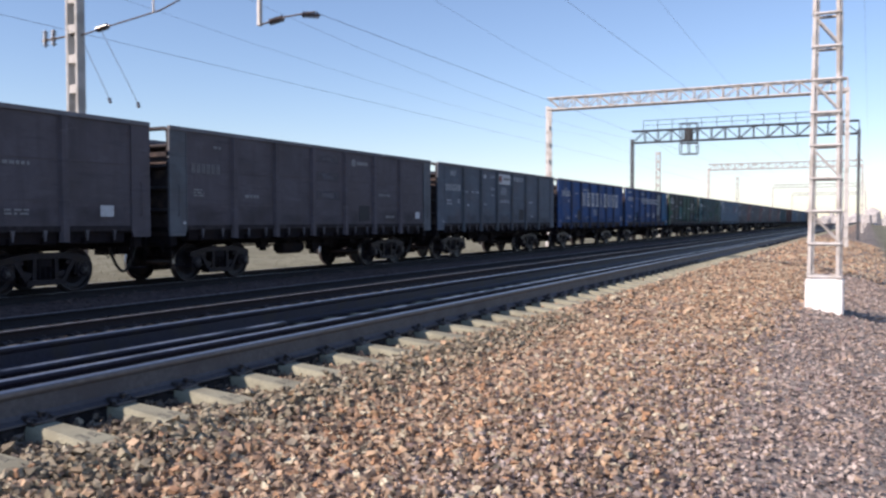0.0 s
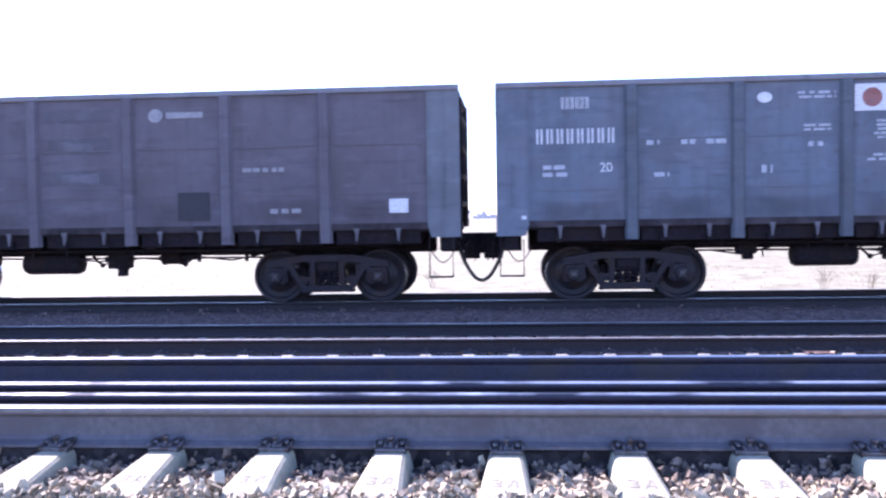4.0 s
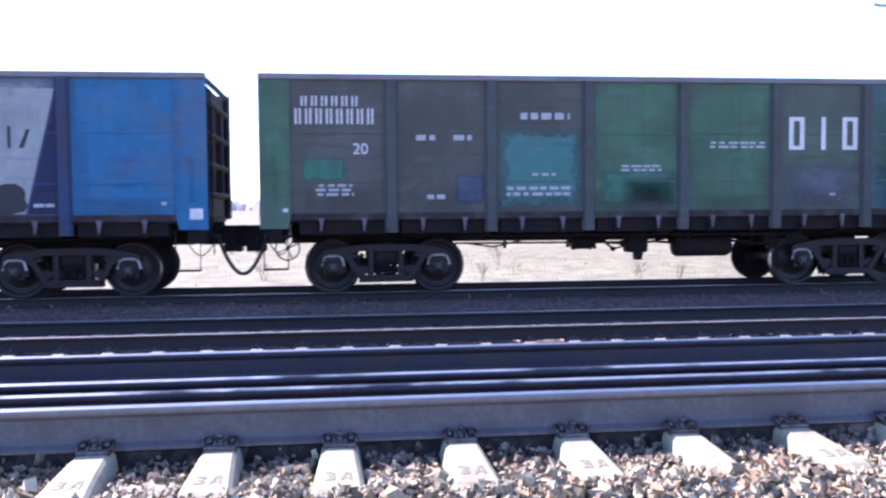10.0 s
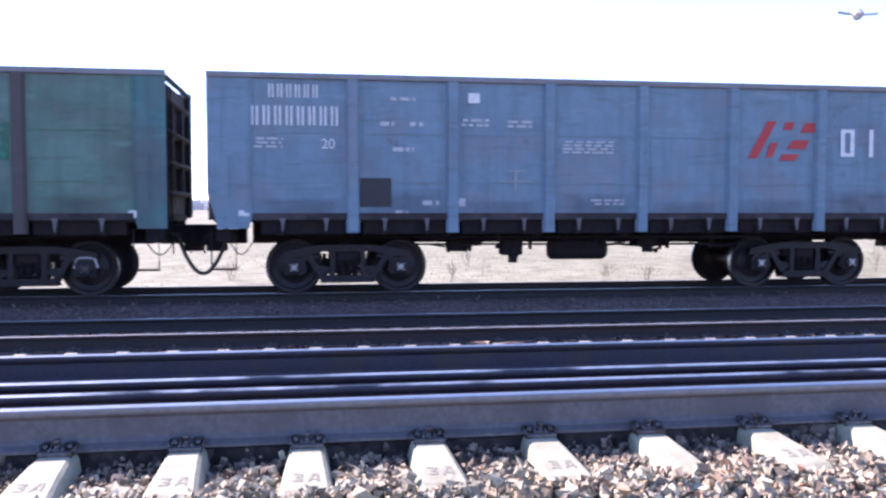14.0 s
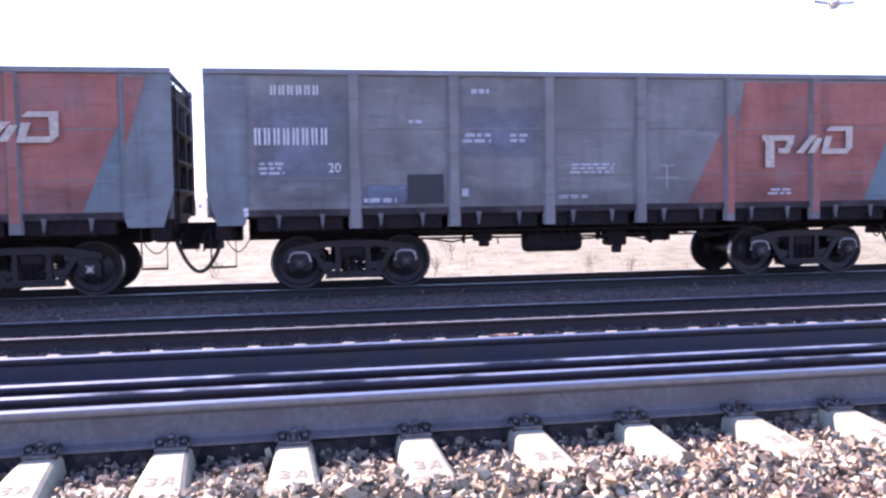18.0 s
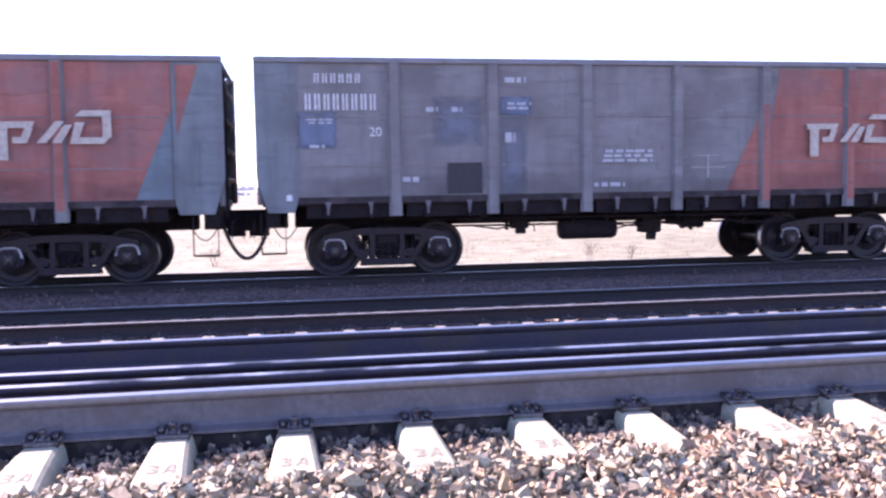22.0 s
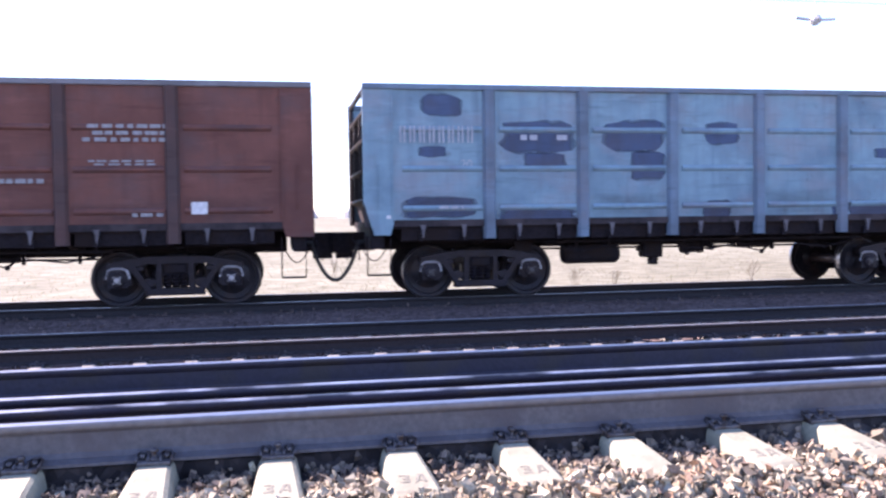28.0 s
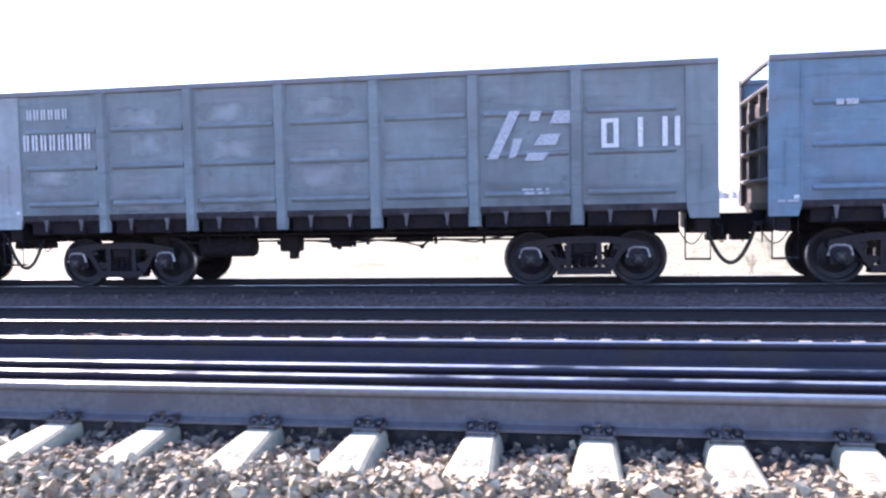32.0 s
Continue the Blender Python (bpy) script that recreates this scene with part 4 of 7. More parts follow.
def build_wagon(number, look_of, label):
    """A gondola wagon; look_of names its paints, the panel kind and whether the lower corners are cut."""
    paint, post_paint = look_of["paint"], look_of.get("post", look_of["paint"])
    corner_paint = look_of.get("corner", paint)
    near = look_of.get("near", True)
    wagon = new("gondola_wagon")
    wagon.empty_display_size = 0.5
    tagged(wagon, label, "freight wagon", "wagons of the coal train")
    edge = look_of.get("corner_width", 0.52)
    set_body(look_of.get("length", 13.08), edge, look_of.get("corner_right_width", edge), look_of.get("post_shift", -0.03), look_of.get("mark_u", 0.0), look_of.get("mark_v", 0.0))

    def own(key, make):
        return mesh_of(key, make, 1, LENGTH)
    ribbed = look_of.get("ribbed", False)
    for k in range(BAYS):
        p = look_of.get("bays", {}).get(k, paint)
        panel = part("side_panel", own("side_panel", side_panel_mesh), p, wagon, at=pose(-LENGTH / 2 + CORNER + BAY * k, -HALF_W, 0))
        if ribbed:
            for z in (1.62, 2.30, 2.98):
                part("rib", own("rib", rib_mesh), p, panel, at=pose(0, 0, z))
        else:
            for z in (1.92, 2.75):
                part("seam", own("seam", seam_mesh), p, panel, at=pose(0, 0, z))
    part("sill_strip", own("sill_strip", sill_strip_mesh), M["grimy_sill"], wagon, at=pose(0, -HALF_W, 0))
    part("side_wall", own("side_wall", side_wall_mesh), paint, wagon, at=pose(0, HALF_W, 0, 0, 0, 180))
    cut = look_of.get("cut", True)
    cut_right = look_of.get("cut_right", cut)
    cm = mesh_of("corner_plate_cut" if cut else "corner_plate", lambda bm: corner_mesh(bm, CORNER, cut), 1, CORNER)
    cm2 = mesh_of("corner_plate_cut" if cut_right else "corner_plate", lambda bm: corner_mesh(bm, CORNER_R, cut_right), 1, CORNER_R)
    part("corner_plate", cm, look_of.get("corner_left", corner_paint), wagon, at=pose(-LENGTH / 2, -HALF_W, 0))
    right = part("corner_plate", cm2, look_of.get("corner_right", corner_paint), wagon, at=pose(LENGTH / 2, -HALF_W, 0))
    right.scale = (-1, 1, 1)
    for x in POSTS:
        part("post", mesh_of("post", post_mesh), post_paint, wagon, at=pose(x, -HALF_W, 0))
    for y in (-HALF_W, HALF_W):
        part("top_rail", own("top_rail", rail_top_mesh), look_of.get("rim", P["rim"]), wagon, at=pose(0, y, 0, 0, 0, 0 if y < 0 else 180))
    for s in (-1, 1):
        kind = look_of.get("end_left", "open") if s < 0 else look_of.get("end_right", "full")
        top = TOP - 0.42 if kind == "open" else TOP - 0.1
        leans = cut if s < 0 else cut_right
        em = mesh_of("end_wall_leaning" if leans else "end_wall", lambda bm: end_wall_mesh(bm, leans, top), 1, top)
        end = part("end_wall", em, M["end_sheet"], wagon, at=pose(s * (LENGTH / 2 - 0.13), 0, 0, 0, 0, 0 if s > 0 else 180))
        for z in (1.76, 2.28, 2.80) + ((3.28,) if kind == "open" else (3.34,)):
            part("end_rib", mesh_of("end_rib", end_rib_mesh), look_of.get("end", P["dark_end"]), end, at=pose(0, 0, z))
        for y in (-0.55, 0.55):
            part("end_post", mesh_of("end_post", end_post_mesh), look_of.get("end", P["dark_end"]), end, at=pose(0, y, 0))
        part("end_bar", mesh_of("end_bar", end_bar_mesh), look_of.get("end", P["dark_end"]), wagon, at=pose(s * (LENGTH / 2 - 0.06), 0, 0))
        part("headstock", mesh_of("headstock", headstock_mesh), M["under"], wagon, at=pose(s * (LENGTH / 2 - 0.25), 0, 0))
        part("coupler", mesh_of("coupler", coupler_mesh), M["under"], wagon, at=pose(s * 6.52, 0, 0, 0, 0, 0 if s > 0 else 180))
        h = part("brake_hose", mesh_of("hose", hose_mesh), M["hose"], wagon, at=pose(s * 6.52, 0, 0))
        h.scale = (s, 1, 1)
        if near:
            p = part("brake_pipe", mesh_of("thin_pipe", thin_pipe_mesh), M["under"], wagon, at=pose(s * 6.52, 0, 0))
            p.scale = (s, 1, 1)
    part("floor", own("floor", floor_mesh), M["under"], wagon)
    part("centre_sill", mesh_of("sill", sill_mesh), M["under"], wagon)
    if near:
        for x in POSTS:
            part("cross_beam", mesh_of("cross_beam", cross_beam_mesh), M["under"], wagon, at=pose(x, 0, 0))
        for k in range(BAYS):
            xc = -LENGTH / 2 + CORNER + BAY * (k + 0.5)
            part("discharge_hatch", own("hatch", hatch_mesh), M["under"], wagon, at=pose(xc, 0, 0))
            for dx in (-0.36, 0.36):
                part("hatch_bracket", mesh_of("bracket", bracket_mesh), look_of.get("bracket", M["bracket"]), wagon, "pale worn hatch bracket", pose(xc + dx, -HALF_W - 0.03, 0))
        gear, way = look_of.get("gear", 0.0), -1 if look_of.get("mirrored") else 1
        part("air_reservoir", mesh_of("reservoir", reservoir_mesh), M["under"], wagon, at=pose(gear - way * 1.0, -0.75, 0))
        part("air_valve", mesh_of("valve", valve_mesh), M["under"], wagon, at=pose(gear + way * 0.25, -0.7, 0))
        part("relay_valve", mesh_of("relay", relay_mesh), M["under"], wagon, at=pose(gear - way * 2.33, -0.8, 0))
        part("brake_cylinder", mesh_of("cylinder", cylinder_mesh), M["under"], wagon, at=pose(gear + way * 1.2, -0.5, 0))
        part("brake_rigging", mesh_of("rods", rods_mesh), M["under"], wagon)
        part("step", mesh_of("step", step_mesh), M["under"], wagon, "thin bent steel foot step", pose(LENGTH / 2 - 0.32, -HALF_W + 0.02, 0))
        part("step", mesh_of("step", step_mesh), M["under"], wagon, "thin bent steel foot step", pose(-LENGTH / 2 + 0.28, -HALF_W + 0.02, 0))
        for s in (-1, 1):
            lever = part("uncoupling_lever", mesh_of("lever", lever_mesh), M["under"], wagon, at=pose(s * (LENGTH / 2 - 0.05), 0, 0))
            lever.scale = (s, 1, 1)
        part("ladder", mesh_of("ladder", ladder_mesh), M["under"], wagon, at=pose(LENGTH / 2 - 0.1, -HALF_W + 0.3, 0))
        if look_of.get("handwheel"):
            part("handwheel", mesh_of("handwheel", handwheel_mesh), M["under"], wagon, "small iron brake handwheel", pose(-LENGTH / 2 + 0.45, -HALF_W + 0.05, 0.83))
    WHEELS[number] = [w for x in look_of.get("bogies", (-4.415, 4.225)) for w in build_bogie(wagon, x, near, look_of.get("arcs", True), look_of.get("hubs", False))]
    return wagon


def paint(name, color, dirt=(0.10, 0.085, 0.085), amount=0.5, rough=0.75, rust=None):
    """Weathered wagon paint: dust and rust stains, runs, level rub marks and uneven fading."""
    amount -= 0.09
    color, dirt = tuple(c * 0.6 for c in color), tuple(0.25 * d + 0.32 * c for c, d in zip(color, dirt))
    m = material(name, color, rough, 0.0, 0.08, 5.0, 0.06, stain=rust or dirt, stain_scale=1.1, stain_at=(amount, amount + 0.25), streak=dirt, gloss=0.2)
    nt = m.node_tree
    link = nt.links.new
    shader = nt.nodes["Principled BSDF"]
    col = shader.inputs["Base Color"].links[0].from_socket
    spot = [n for n in nt.nodes if n.type == "VECT_MATH"][0].outputs[0]
    grey, bare = sum(color) / 3, (0.075, 0.052, 0.046)
    # stretch, detail, where the mark begins and ends, how strong, its colour
    for stretch, detail, lo, hi, most, tint in (((0.9, 0.9, 1.3), 7.0, 0.48, 0.66, 0.42, (grey * 0.92, grey * 0.80, grey * 0.86)),
                                                ((1.0, 1.0, 9.0), 6.0, 0.56, 0.70, 0.40, tuple(c * 0.45 for c in color)),
                                                ((1.3, 1.3, 5.0), 8.0, 0.58, 0.72, 0.38, tuple(min(0.5, c * 1.35 + 0.02) for c in color)),
                                                ((5.0, 5.0, 4.0), 6.0, 0.63, 0.74, 0.40, bare),
                                                ((9.0, 9.0, 0.35), 6.0, 0.57, 0.75, 0.35, tuple(0.5 * c + 0.5 * b for c, b in zip(color, bare)))):
        mp = nt.nodes.new("ShaderNodeMapping")
        mp.inputs["Scale"].default_value = stretch
        mp.inputs["Location"].default_value = (stretch[2] * 3.7, detail, lo * 40)
        link(spot, mp.inputs[0])
        no = nt.nodes.new("ShaderNodeTexNoise")
        no.inputs["Scale"].default_value, no.inputs["Detail"].default_value, no.inputs["Roughness"].default_value = 1.0, detail, 0.6
        link(mp.outputs[0], no.inputs["Vector"])
        mr = nt.nodes.new("ShaderNodeMapRange")
        mr.inputs[1].default_value, mr.inputs[2].default_value, mr.inputs[4].default_value = lo, hi, most
        link(no.outputs["Fac"], mr.inputs[0])
        mx = nt.nodes.new("ShaderNodeMix")
        mx.data_type = "RGBA"
        link(mr.outputs[0], mx.inputs[0])
        link(col, mx.inputs[6])
        mx.inputs[7].default_value = (*tint, 1)
        col = mx.outputs[2]
    link(col, shader.inputs["Base Color"])
    return m


def soft_edged(m, most=0.85, near=0.10, full=0.36):
    """The same paint, thinning out unevenly towards the edges of its patch."""
    s = m.copy()
    s.name = "thin " + m.name
    nt = s.node_tree
    link = nt.links.new
    tc = nt.nodes.new("ShaderNodeTexCoord")
    sep = nt.nodes.new("ShaderNodeSeparateXYZ")
    link(tc.outputs["Generated"], sep.inputs[0])

    def math_node(op, a, b):
        n = nt.nodes.new("ShaderNodeMath")
        n.operation = op
        for k, v in enumerate((a, b)):
            if isinstance(v, float):
                n.inputs[k].default_value = v
            else:
                link(v, n.inputs[k])
        return n.outputs[0]
    inner = []
    for axis in ("X", "Z"):
        inner.append(math_node("MULTIPLY", sep.outputs[axis], math_node("SUBTRACT", 1.0, sep.outputs[axis])))
    depth = math_node("MINIMUM", inner[0], inner[1])
    no = nt.nodes.new("ShaderNodeTexNoise")
    no.inputs["Scale"].default_value, no.inputs["Detail"].default_value = 4.0, 5.0
    link(tc.outputs["Object"], no.inputs["Vector"])
    mr = nt.nodes.new("ShaderNodeMapRange")
    mr.inputs[1].default_value, mr.inputs[2].default_value, mr.inputs[4].default_value = near, full, most
    link(math_node("ADD", depth, math_node("MULTIPLY", no.outputs["Fac"], 0.22)), mr.inputs[0])
    clear = nt.nodes.new("ShaderNodeBsdfTransparent")
    ms = nt.nodes.new("ShaderNodeMixShader")
    link(mr.outputs[0], ms.inputs[0])
    link(clear.outputs[0], ms.inputs[1])
    link(nt.nodes["Principled BSDF"].outputs[0], ms.inputs[2])
    link(ms.outputs[0], nt.nodes["Material Output"].inputs[0])
    return s


M["bracket"] = paint("worn pale bracket paint", (0.21, 0.20, 0.22))
P = {
    "dim_post": paint("grimy green-grey post paint", (0.105, 0.128, 0.130), amount=0.5),
    # dark tone puts the shade of the gap between wagons into the paint
    "dark_end": paint("grimy dark end wall paint", (0.085, 0.075, 0.078), (0.05, 0.04, 0.04), 0.5),
    "worn_end": paint("worn dusty end wall paint", (0.21, 0.205, 0.21), (0.06, 0.05, 0.05), 0.5),
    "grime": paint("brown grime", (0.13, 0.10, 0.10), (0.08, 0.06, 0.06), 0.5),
    # lighter than the body: the bright sky's bleed over the edge is painted in
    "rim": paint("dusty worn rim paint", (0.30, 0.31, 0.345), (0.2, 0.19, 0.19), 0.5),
    "grey": paint("dusty grey wagon paint", (0.190, 0.172, 0.200), amount=0.52),
    "grey_light": paint("light grey corner paint", (0.225, 0.250, 0.280), amount=0.55),
    "slate": paint("slate blue-grey wagon paint", (0.200, 0.235, 0.290), (0.10, 0.115, 0.13), 0.58),
    "slate_post": paint("slate post paint", (0.155, 0.180, 0.210), amount=0.55),
    "blue": paint("bright blue wagon paint", (0.055, 0.150, 0.410), (0.03, 0.06, 0.2), 0.6),
    "blue_post": paint("grimy blue post paint", (0.050, 0.085, 0.195), amount=0.5),
    "indigo": paint("deep blue wagon paint", (0.080, 0.120, 0.290), (0.05, 0.06, 0.16), 0.55),
    "sky": paint("sky blue wagon paint", (0.045, 0.215, 0.43), (0.06, 0.1, 0.25), 0.6),
    "green": paint("green wagon paint", (0.105, 0.225, 0.150), (0.06, 0.08, 0.06), 0.52),
    "green_dull": paint("dull grey-green wagon paint", (0.155, 0.165, 0.150), (0.07, 0.07, 0.065), 0.45),
    "green_grey": paint("grey-green wagon paint", (0.135, 0.185, 0.150), (0.07, 0.08, 0.07), 0.5),
    "teal_green": paint("green-grey wagon paint", (0.165, 0.290, 0.250), (0.08, 0.085, 0.08), 0.5),
    "pale_blue_post": paint("worn light blue post paint", (0.230, 0.335, 0.440), amount=0.5),
    "fresh_green": paint("fresh green touch-up paint", (0.080, 0.290, 0.210), (0.04, 0.1, 0.06), 0.65),
    "teal": paint("grimy teal wagon paint", (0.110, 0.250, 0.265), (0.085, 0.085, 0.085), 0.5),
    "teal_post": paint("brownish teal post paint", (0.128, 0.112, 0.115), amount=0.5),
    "teal_blue": paint("blue-green touch-up paint", (0.045, 0.21, 0.25), amount=0.6),
    "deep_teal": paint("sea green wagon paint", (0.125, 0.195, 0.205), (0.04, 0.07, 0.075), 0.55),
    "bright_teal": paint("bright sea green touch-up paint", (0.105, 0.31, 0.30), (0.06, 0.2, 0.2), 0.75),
    "steel_blue": paint("pale steel blue wagon paint", (0.230, 0.338, 0.435), (0.13, 0.17, 0.22), 0.62),
    "rzd": paint("weathered grey-violet wagon paint", (0.30, 0.302, 0.308), (0.11, 0.10, 0.10), 0.5),
    "rzd_blue": paint("blue touch-up paint on grey", (0.23, 0.30, 0.43), amount=0.78),
    "rzd_teal": paint("blue-green grey corner paint", (0.20, 0.27, 0.31), amount=0.55),
    "rzd_corner": paint("blue-grey corner paint", (0.250, 0.295, 0.320), amount=0.55),
    "red": paint("faded red wagon paint", (0.49, 0.195, 0.165), (0.22, 0.07, 0.06), 0.55),
    "brown": paint("red-brown wagon paint", (0.260, 0.112, 0.090), (0.11, 0.05, 0.045), 0.5),
    "brown_post": paint("grimy brown post paint", (0.150, 0.085, 0.078), amount=0.5),
    "pale_blue": paint("patchy light blue wagon paint", (0.305, 0.490, 0.590), (0.09, 0.14, 0.24), 0.55),
    "patch_blue": paint("dark worn blue patch", (0.110, 0.165, 0.290), amount=0.6),
    "pale_grey": paint("silver-grey wagon paint", (0.290, 0.345, 0.368), (0.15, 0.155, 0.165), 0.55),
    "rzd_blue2": paint("thin bluish wash on grey", (0.25, 0.285, 0.355), amount=0.75),
    "deep2": paint("darker sea green patch", (0.03, 0.10, 0.11), amount=0.6),
    "dark2": paint("dark blue patch", (0.03, 0.045, 0.12), amount=0.6),
    "bleached": paint("bleached grey patch paint", (0.460, 0.520, 0.545), (0.2, 0.2, 0.2), 0.55),
}


CRISP = ("rzd_blue", "patch_blue", "bright_teal", "fresh_green")
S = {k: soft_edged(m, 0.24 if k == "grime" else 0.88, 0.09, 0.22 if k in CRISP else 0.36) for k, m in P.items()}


# ---- writing and painted patches on the wagons' sides; u runs from the left end, v up from the rail ----
RISE = 0.06      # the body sits this much higher on its bogies than the marks were drawn for


def decal(wagon, name, polys, mat, label, lift=0.006):
    bm = bmesh.new()
    for poly in polys:
        face = bm.faces.new([bm.verts.new((u - LENGTH / 2 + MARK_U, 0, v + RISE + MARK_V)) for u, v in poly])
    bmesh.ops.recalc_face_normals(bm, faces=bm.faces)
    if not mat.name.startswith("thin "):
        got = bmesh.ops.extrude_face_region(bm, geom=list(bm.faces))
        bmesh.ops.translate(bm, verts=[e for e in got["geom"] if isinstance(e, bmesh.types.BMVert)], vec=(0, -0.003, 0))
        bmesh.ops.recalc_face_normals(bm, faces=bm.faces)
    me = bpy.data.meshes.new(name)
    bm.to_mesh(me)
    bm.free()
    me.materials.append(None)
    return part(name, me, mat, wagon, label, pose(0, -HALF_W - lift, 0))


def rect(u, v, w, h):
    return [(u, v), (u + w, v), (u + w, v + h), (u, v + h)]


def lines_of(u, v, w, n, h=0.055, seed=0):
    """n rows of small broken bars."""
    rng = random.Random(seed * 77 + int(u * 10))
    out = []
    for k in range(n):
        a = u + rng.uniform(0, 0.15) * w
        while a < u + w:
            b = min(u + w, a + rng.uniform(0.07, 0.2))
            out.append(rect(a, v - k * h * 1.7, max(0.03, b - a), h))
            a = b + rng.uniform(0.025, 0.07)
    return out


def blocks(u, v, w, h, n, kinds="p"):
    """A brand name as n plain shapes: p a pair of upright bars, f a hollow frame, b one bar."""
    out = []
    step = w / n
    for k in range(n):
        a, t, g = u + k * step, step * 0.17, step * 0.57
        kind = kinds[k % len(kinds)]
        if kind == "b":
            out.append(rect(a + step * 0.2, v, t, h))
            continue
        out += [rect(a, v, t, h), rect(a + g - t, v, t, h)]
        if kind == "f":
            out += [rect(a + t, v, g - 2 * t, t * 0.8), rect(a + t, v + h - t * 0.8, g - 2 * t, t * 0.8)]
    return out


def number_text(wagon, words, u, v, h, mat):
    cu = bpy.data.curves.new("weight", "FONT")
    cu.body, cu.size, cu.extrude = words, h * 1.38, 0.002
    tmp = new("weight", cu)
    dg = bpy.context.evaluated_depsgraph_get()
    me = bpy.data.meshes.new_from_object(tmp.evaluated_get(dg))
    bpy.data.objects.remove(tmp)
    me.materials.clear()
    me.materials.append(None)
    return part("weight_number", me, mat, wagon, "white painted figures", pose(u - LENGTH / 2 + MARK_U, -HALF_W - 0.009, v + RISE + MARK_V, 90, 0, 0))


def red_end(wagon, bottom, top, emblem, washed):
    """The red slanted field over the last bays, bay by bay and post by post, with its pale emblem."""
    (ub, vb), (ut, vt) = bottom, top

    def left(v):
        return ub + (ut - ub) * (v - vb) / (vt - vb)
    for k in range(4, 7):
        a = POSTS[k - 1] + LENGTH / 2 + 0.118 - MARK_U
        b = (POSTS[k] + LENGTH / 2 - 0.118 if k < 6 else LENGTH - CORNER_R - 0.02) - MARK_U
        lo, hi = SILL + 0.09 - RISE, TOP - 0.105 - RISE
        pts = []
        for v in (lo, (lo + hi) / 2, hi):
            pts.append((min(max(a, left(v)), b), v))
        if pts[0][0] >= b - 0.02:
            continue
        poly = [p for p in pts if p[0] < b - 0.005]
        if len(poly) < 3:
            v = lo + (hi - lo) * (b - pts[0][0]) / max(0.01, pts[-1][0] - pts[0][0] + (pts[-1][0] == b) * (left(hi) - b))
            poly.append((b, min(v, hi)))
            decal(wagon, "red_field", [[(b, lo)] + poly[::1]], P["red"], "faded red slanted field", 0.003)
        else:
            decal(wagon, "red_field", [[(b, lo), (b, hi)] + pts[::-1]], P["red"], "faded red field", 0.003)
    for k in (4, 5):
        u = POSTS[k] + LENGTH / 2 - MARK_U
        v = min(TOP - 0.12 - RISE, vb + (u - ub) * (vt - vb) / (ut - ub)) if u > ub else 0
        if v > 1.3:
            decal(wagon, "red_field", [rect(u - 0.072, 1.2, 0.144, v - 1.2)], P["red"], "red painted post", 0.0865)
    if washed:
        c = LENGTH - CORNER_R - MARK_U
        decal(wagon, "corner_field", [[(c - 0.62, SILL + 0.09 - RISE), (c - 0.02, SILL + 0.09 - RISE), (c - 0.02, 2.82)]], P["rzd_teal"], "blue-grey slanted corner of the panel", 0.0065)
        decal(wagon, "red_field", [[(c + 0.06, 2.4), (c + 0.42, TOP - 0.21), (c + 0.06, TOP - 0.21)]], P["red"], "faded red wedge on the corner plate", 0.024)
    u, v, w, h = emblem
    x, y = w / 1.73, h / 0.82

    def q(*pts):
        return [(u + a * x, v + b * y) for a, b in pts]
    strokes = [q((0, 0.64), (0.62, 0.64), (0.58, 0.53), (0, 0.53)), q((0.06, 0), (0.23, 0), (0.23, 0.53), (0.06, 0.53)), q((0.3, 0.28), (0.5, 0.28), (0.6, 0.53), (0.48, 0.53), (0.42, 0.38), (0.3, 0.38)),
               q((0.64, 0.28), (0.78, 0.28), (1.05, 0.64), (0.92, 0.64)), q((0.86, 0.28), (1.0, 0.28), (1.16, 0.58), (1.04, 0.58)), q((1.12, 0.26), (1.62, 0.26), (1.7, 0.37), (1.2, 0.37)),
               q((1.6, 0.37), (1.73, 0.37), (1.73, 0.82), (1.6, 0.82)), q((1.2, 0.72), (1.6, 0.72), (1.6, 0.82), (1.3, 0.82)), q((1.12, 0.26), (1.26, 0.37), (1.34, 0.62), (1.2, 0.62))]
    for s in strokes:
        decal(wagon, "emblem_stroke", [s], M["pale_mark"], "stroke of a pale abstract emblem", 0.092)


def slanted_emblem(u, v, w, h):
    """Slanted strokes like a wing."""
    shapes = (((0, 0.05), (0.12, 0.05), (0.38, 1), (0.26, 1)), ((0.47, 0.78), (0.58, 0.78), (0.62, 0.98), (0.5, 0.98)), ((0.7, 0.72), (0.98, 0.72), (1.0, 0.97), (0.76, 0.97)),
              ((0.24, 0.05), (0.33, 0.1), (0.40, 0.45), (0.30, 0.45)), ((0.52, 0.3), (0.77, 0.3), (0.82, 0.52), (0.6, 0.52)), ((0.42, 0), (0.62, 0), (0.70, 0.16), (0.46, 0.16)))
    return [[(u + a * w, v + b * h) for a, b in s] for s in shapes]


def blob(u, v, w, h, seed):
    rng = random.Random(seed)
    out = []
    for k in range(18):
        a = k * math.tau / 18
        c, s = math.cos(a), math.sin(a)
        r = (abs(c) ** 4 + abs(s) ** 4) ** -0.25 * rng.uniform(0.86, 1.08)
        out.append((u + w / 2 + c * r * w / 2, v + h / 2 + s * r * h / 2))
    return out


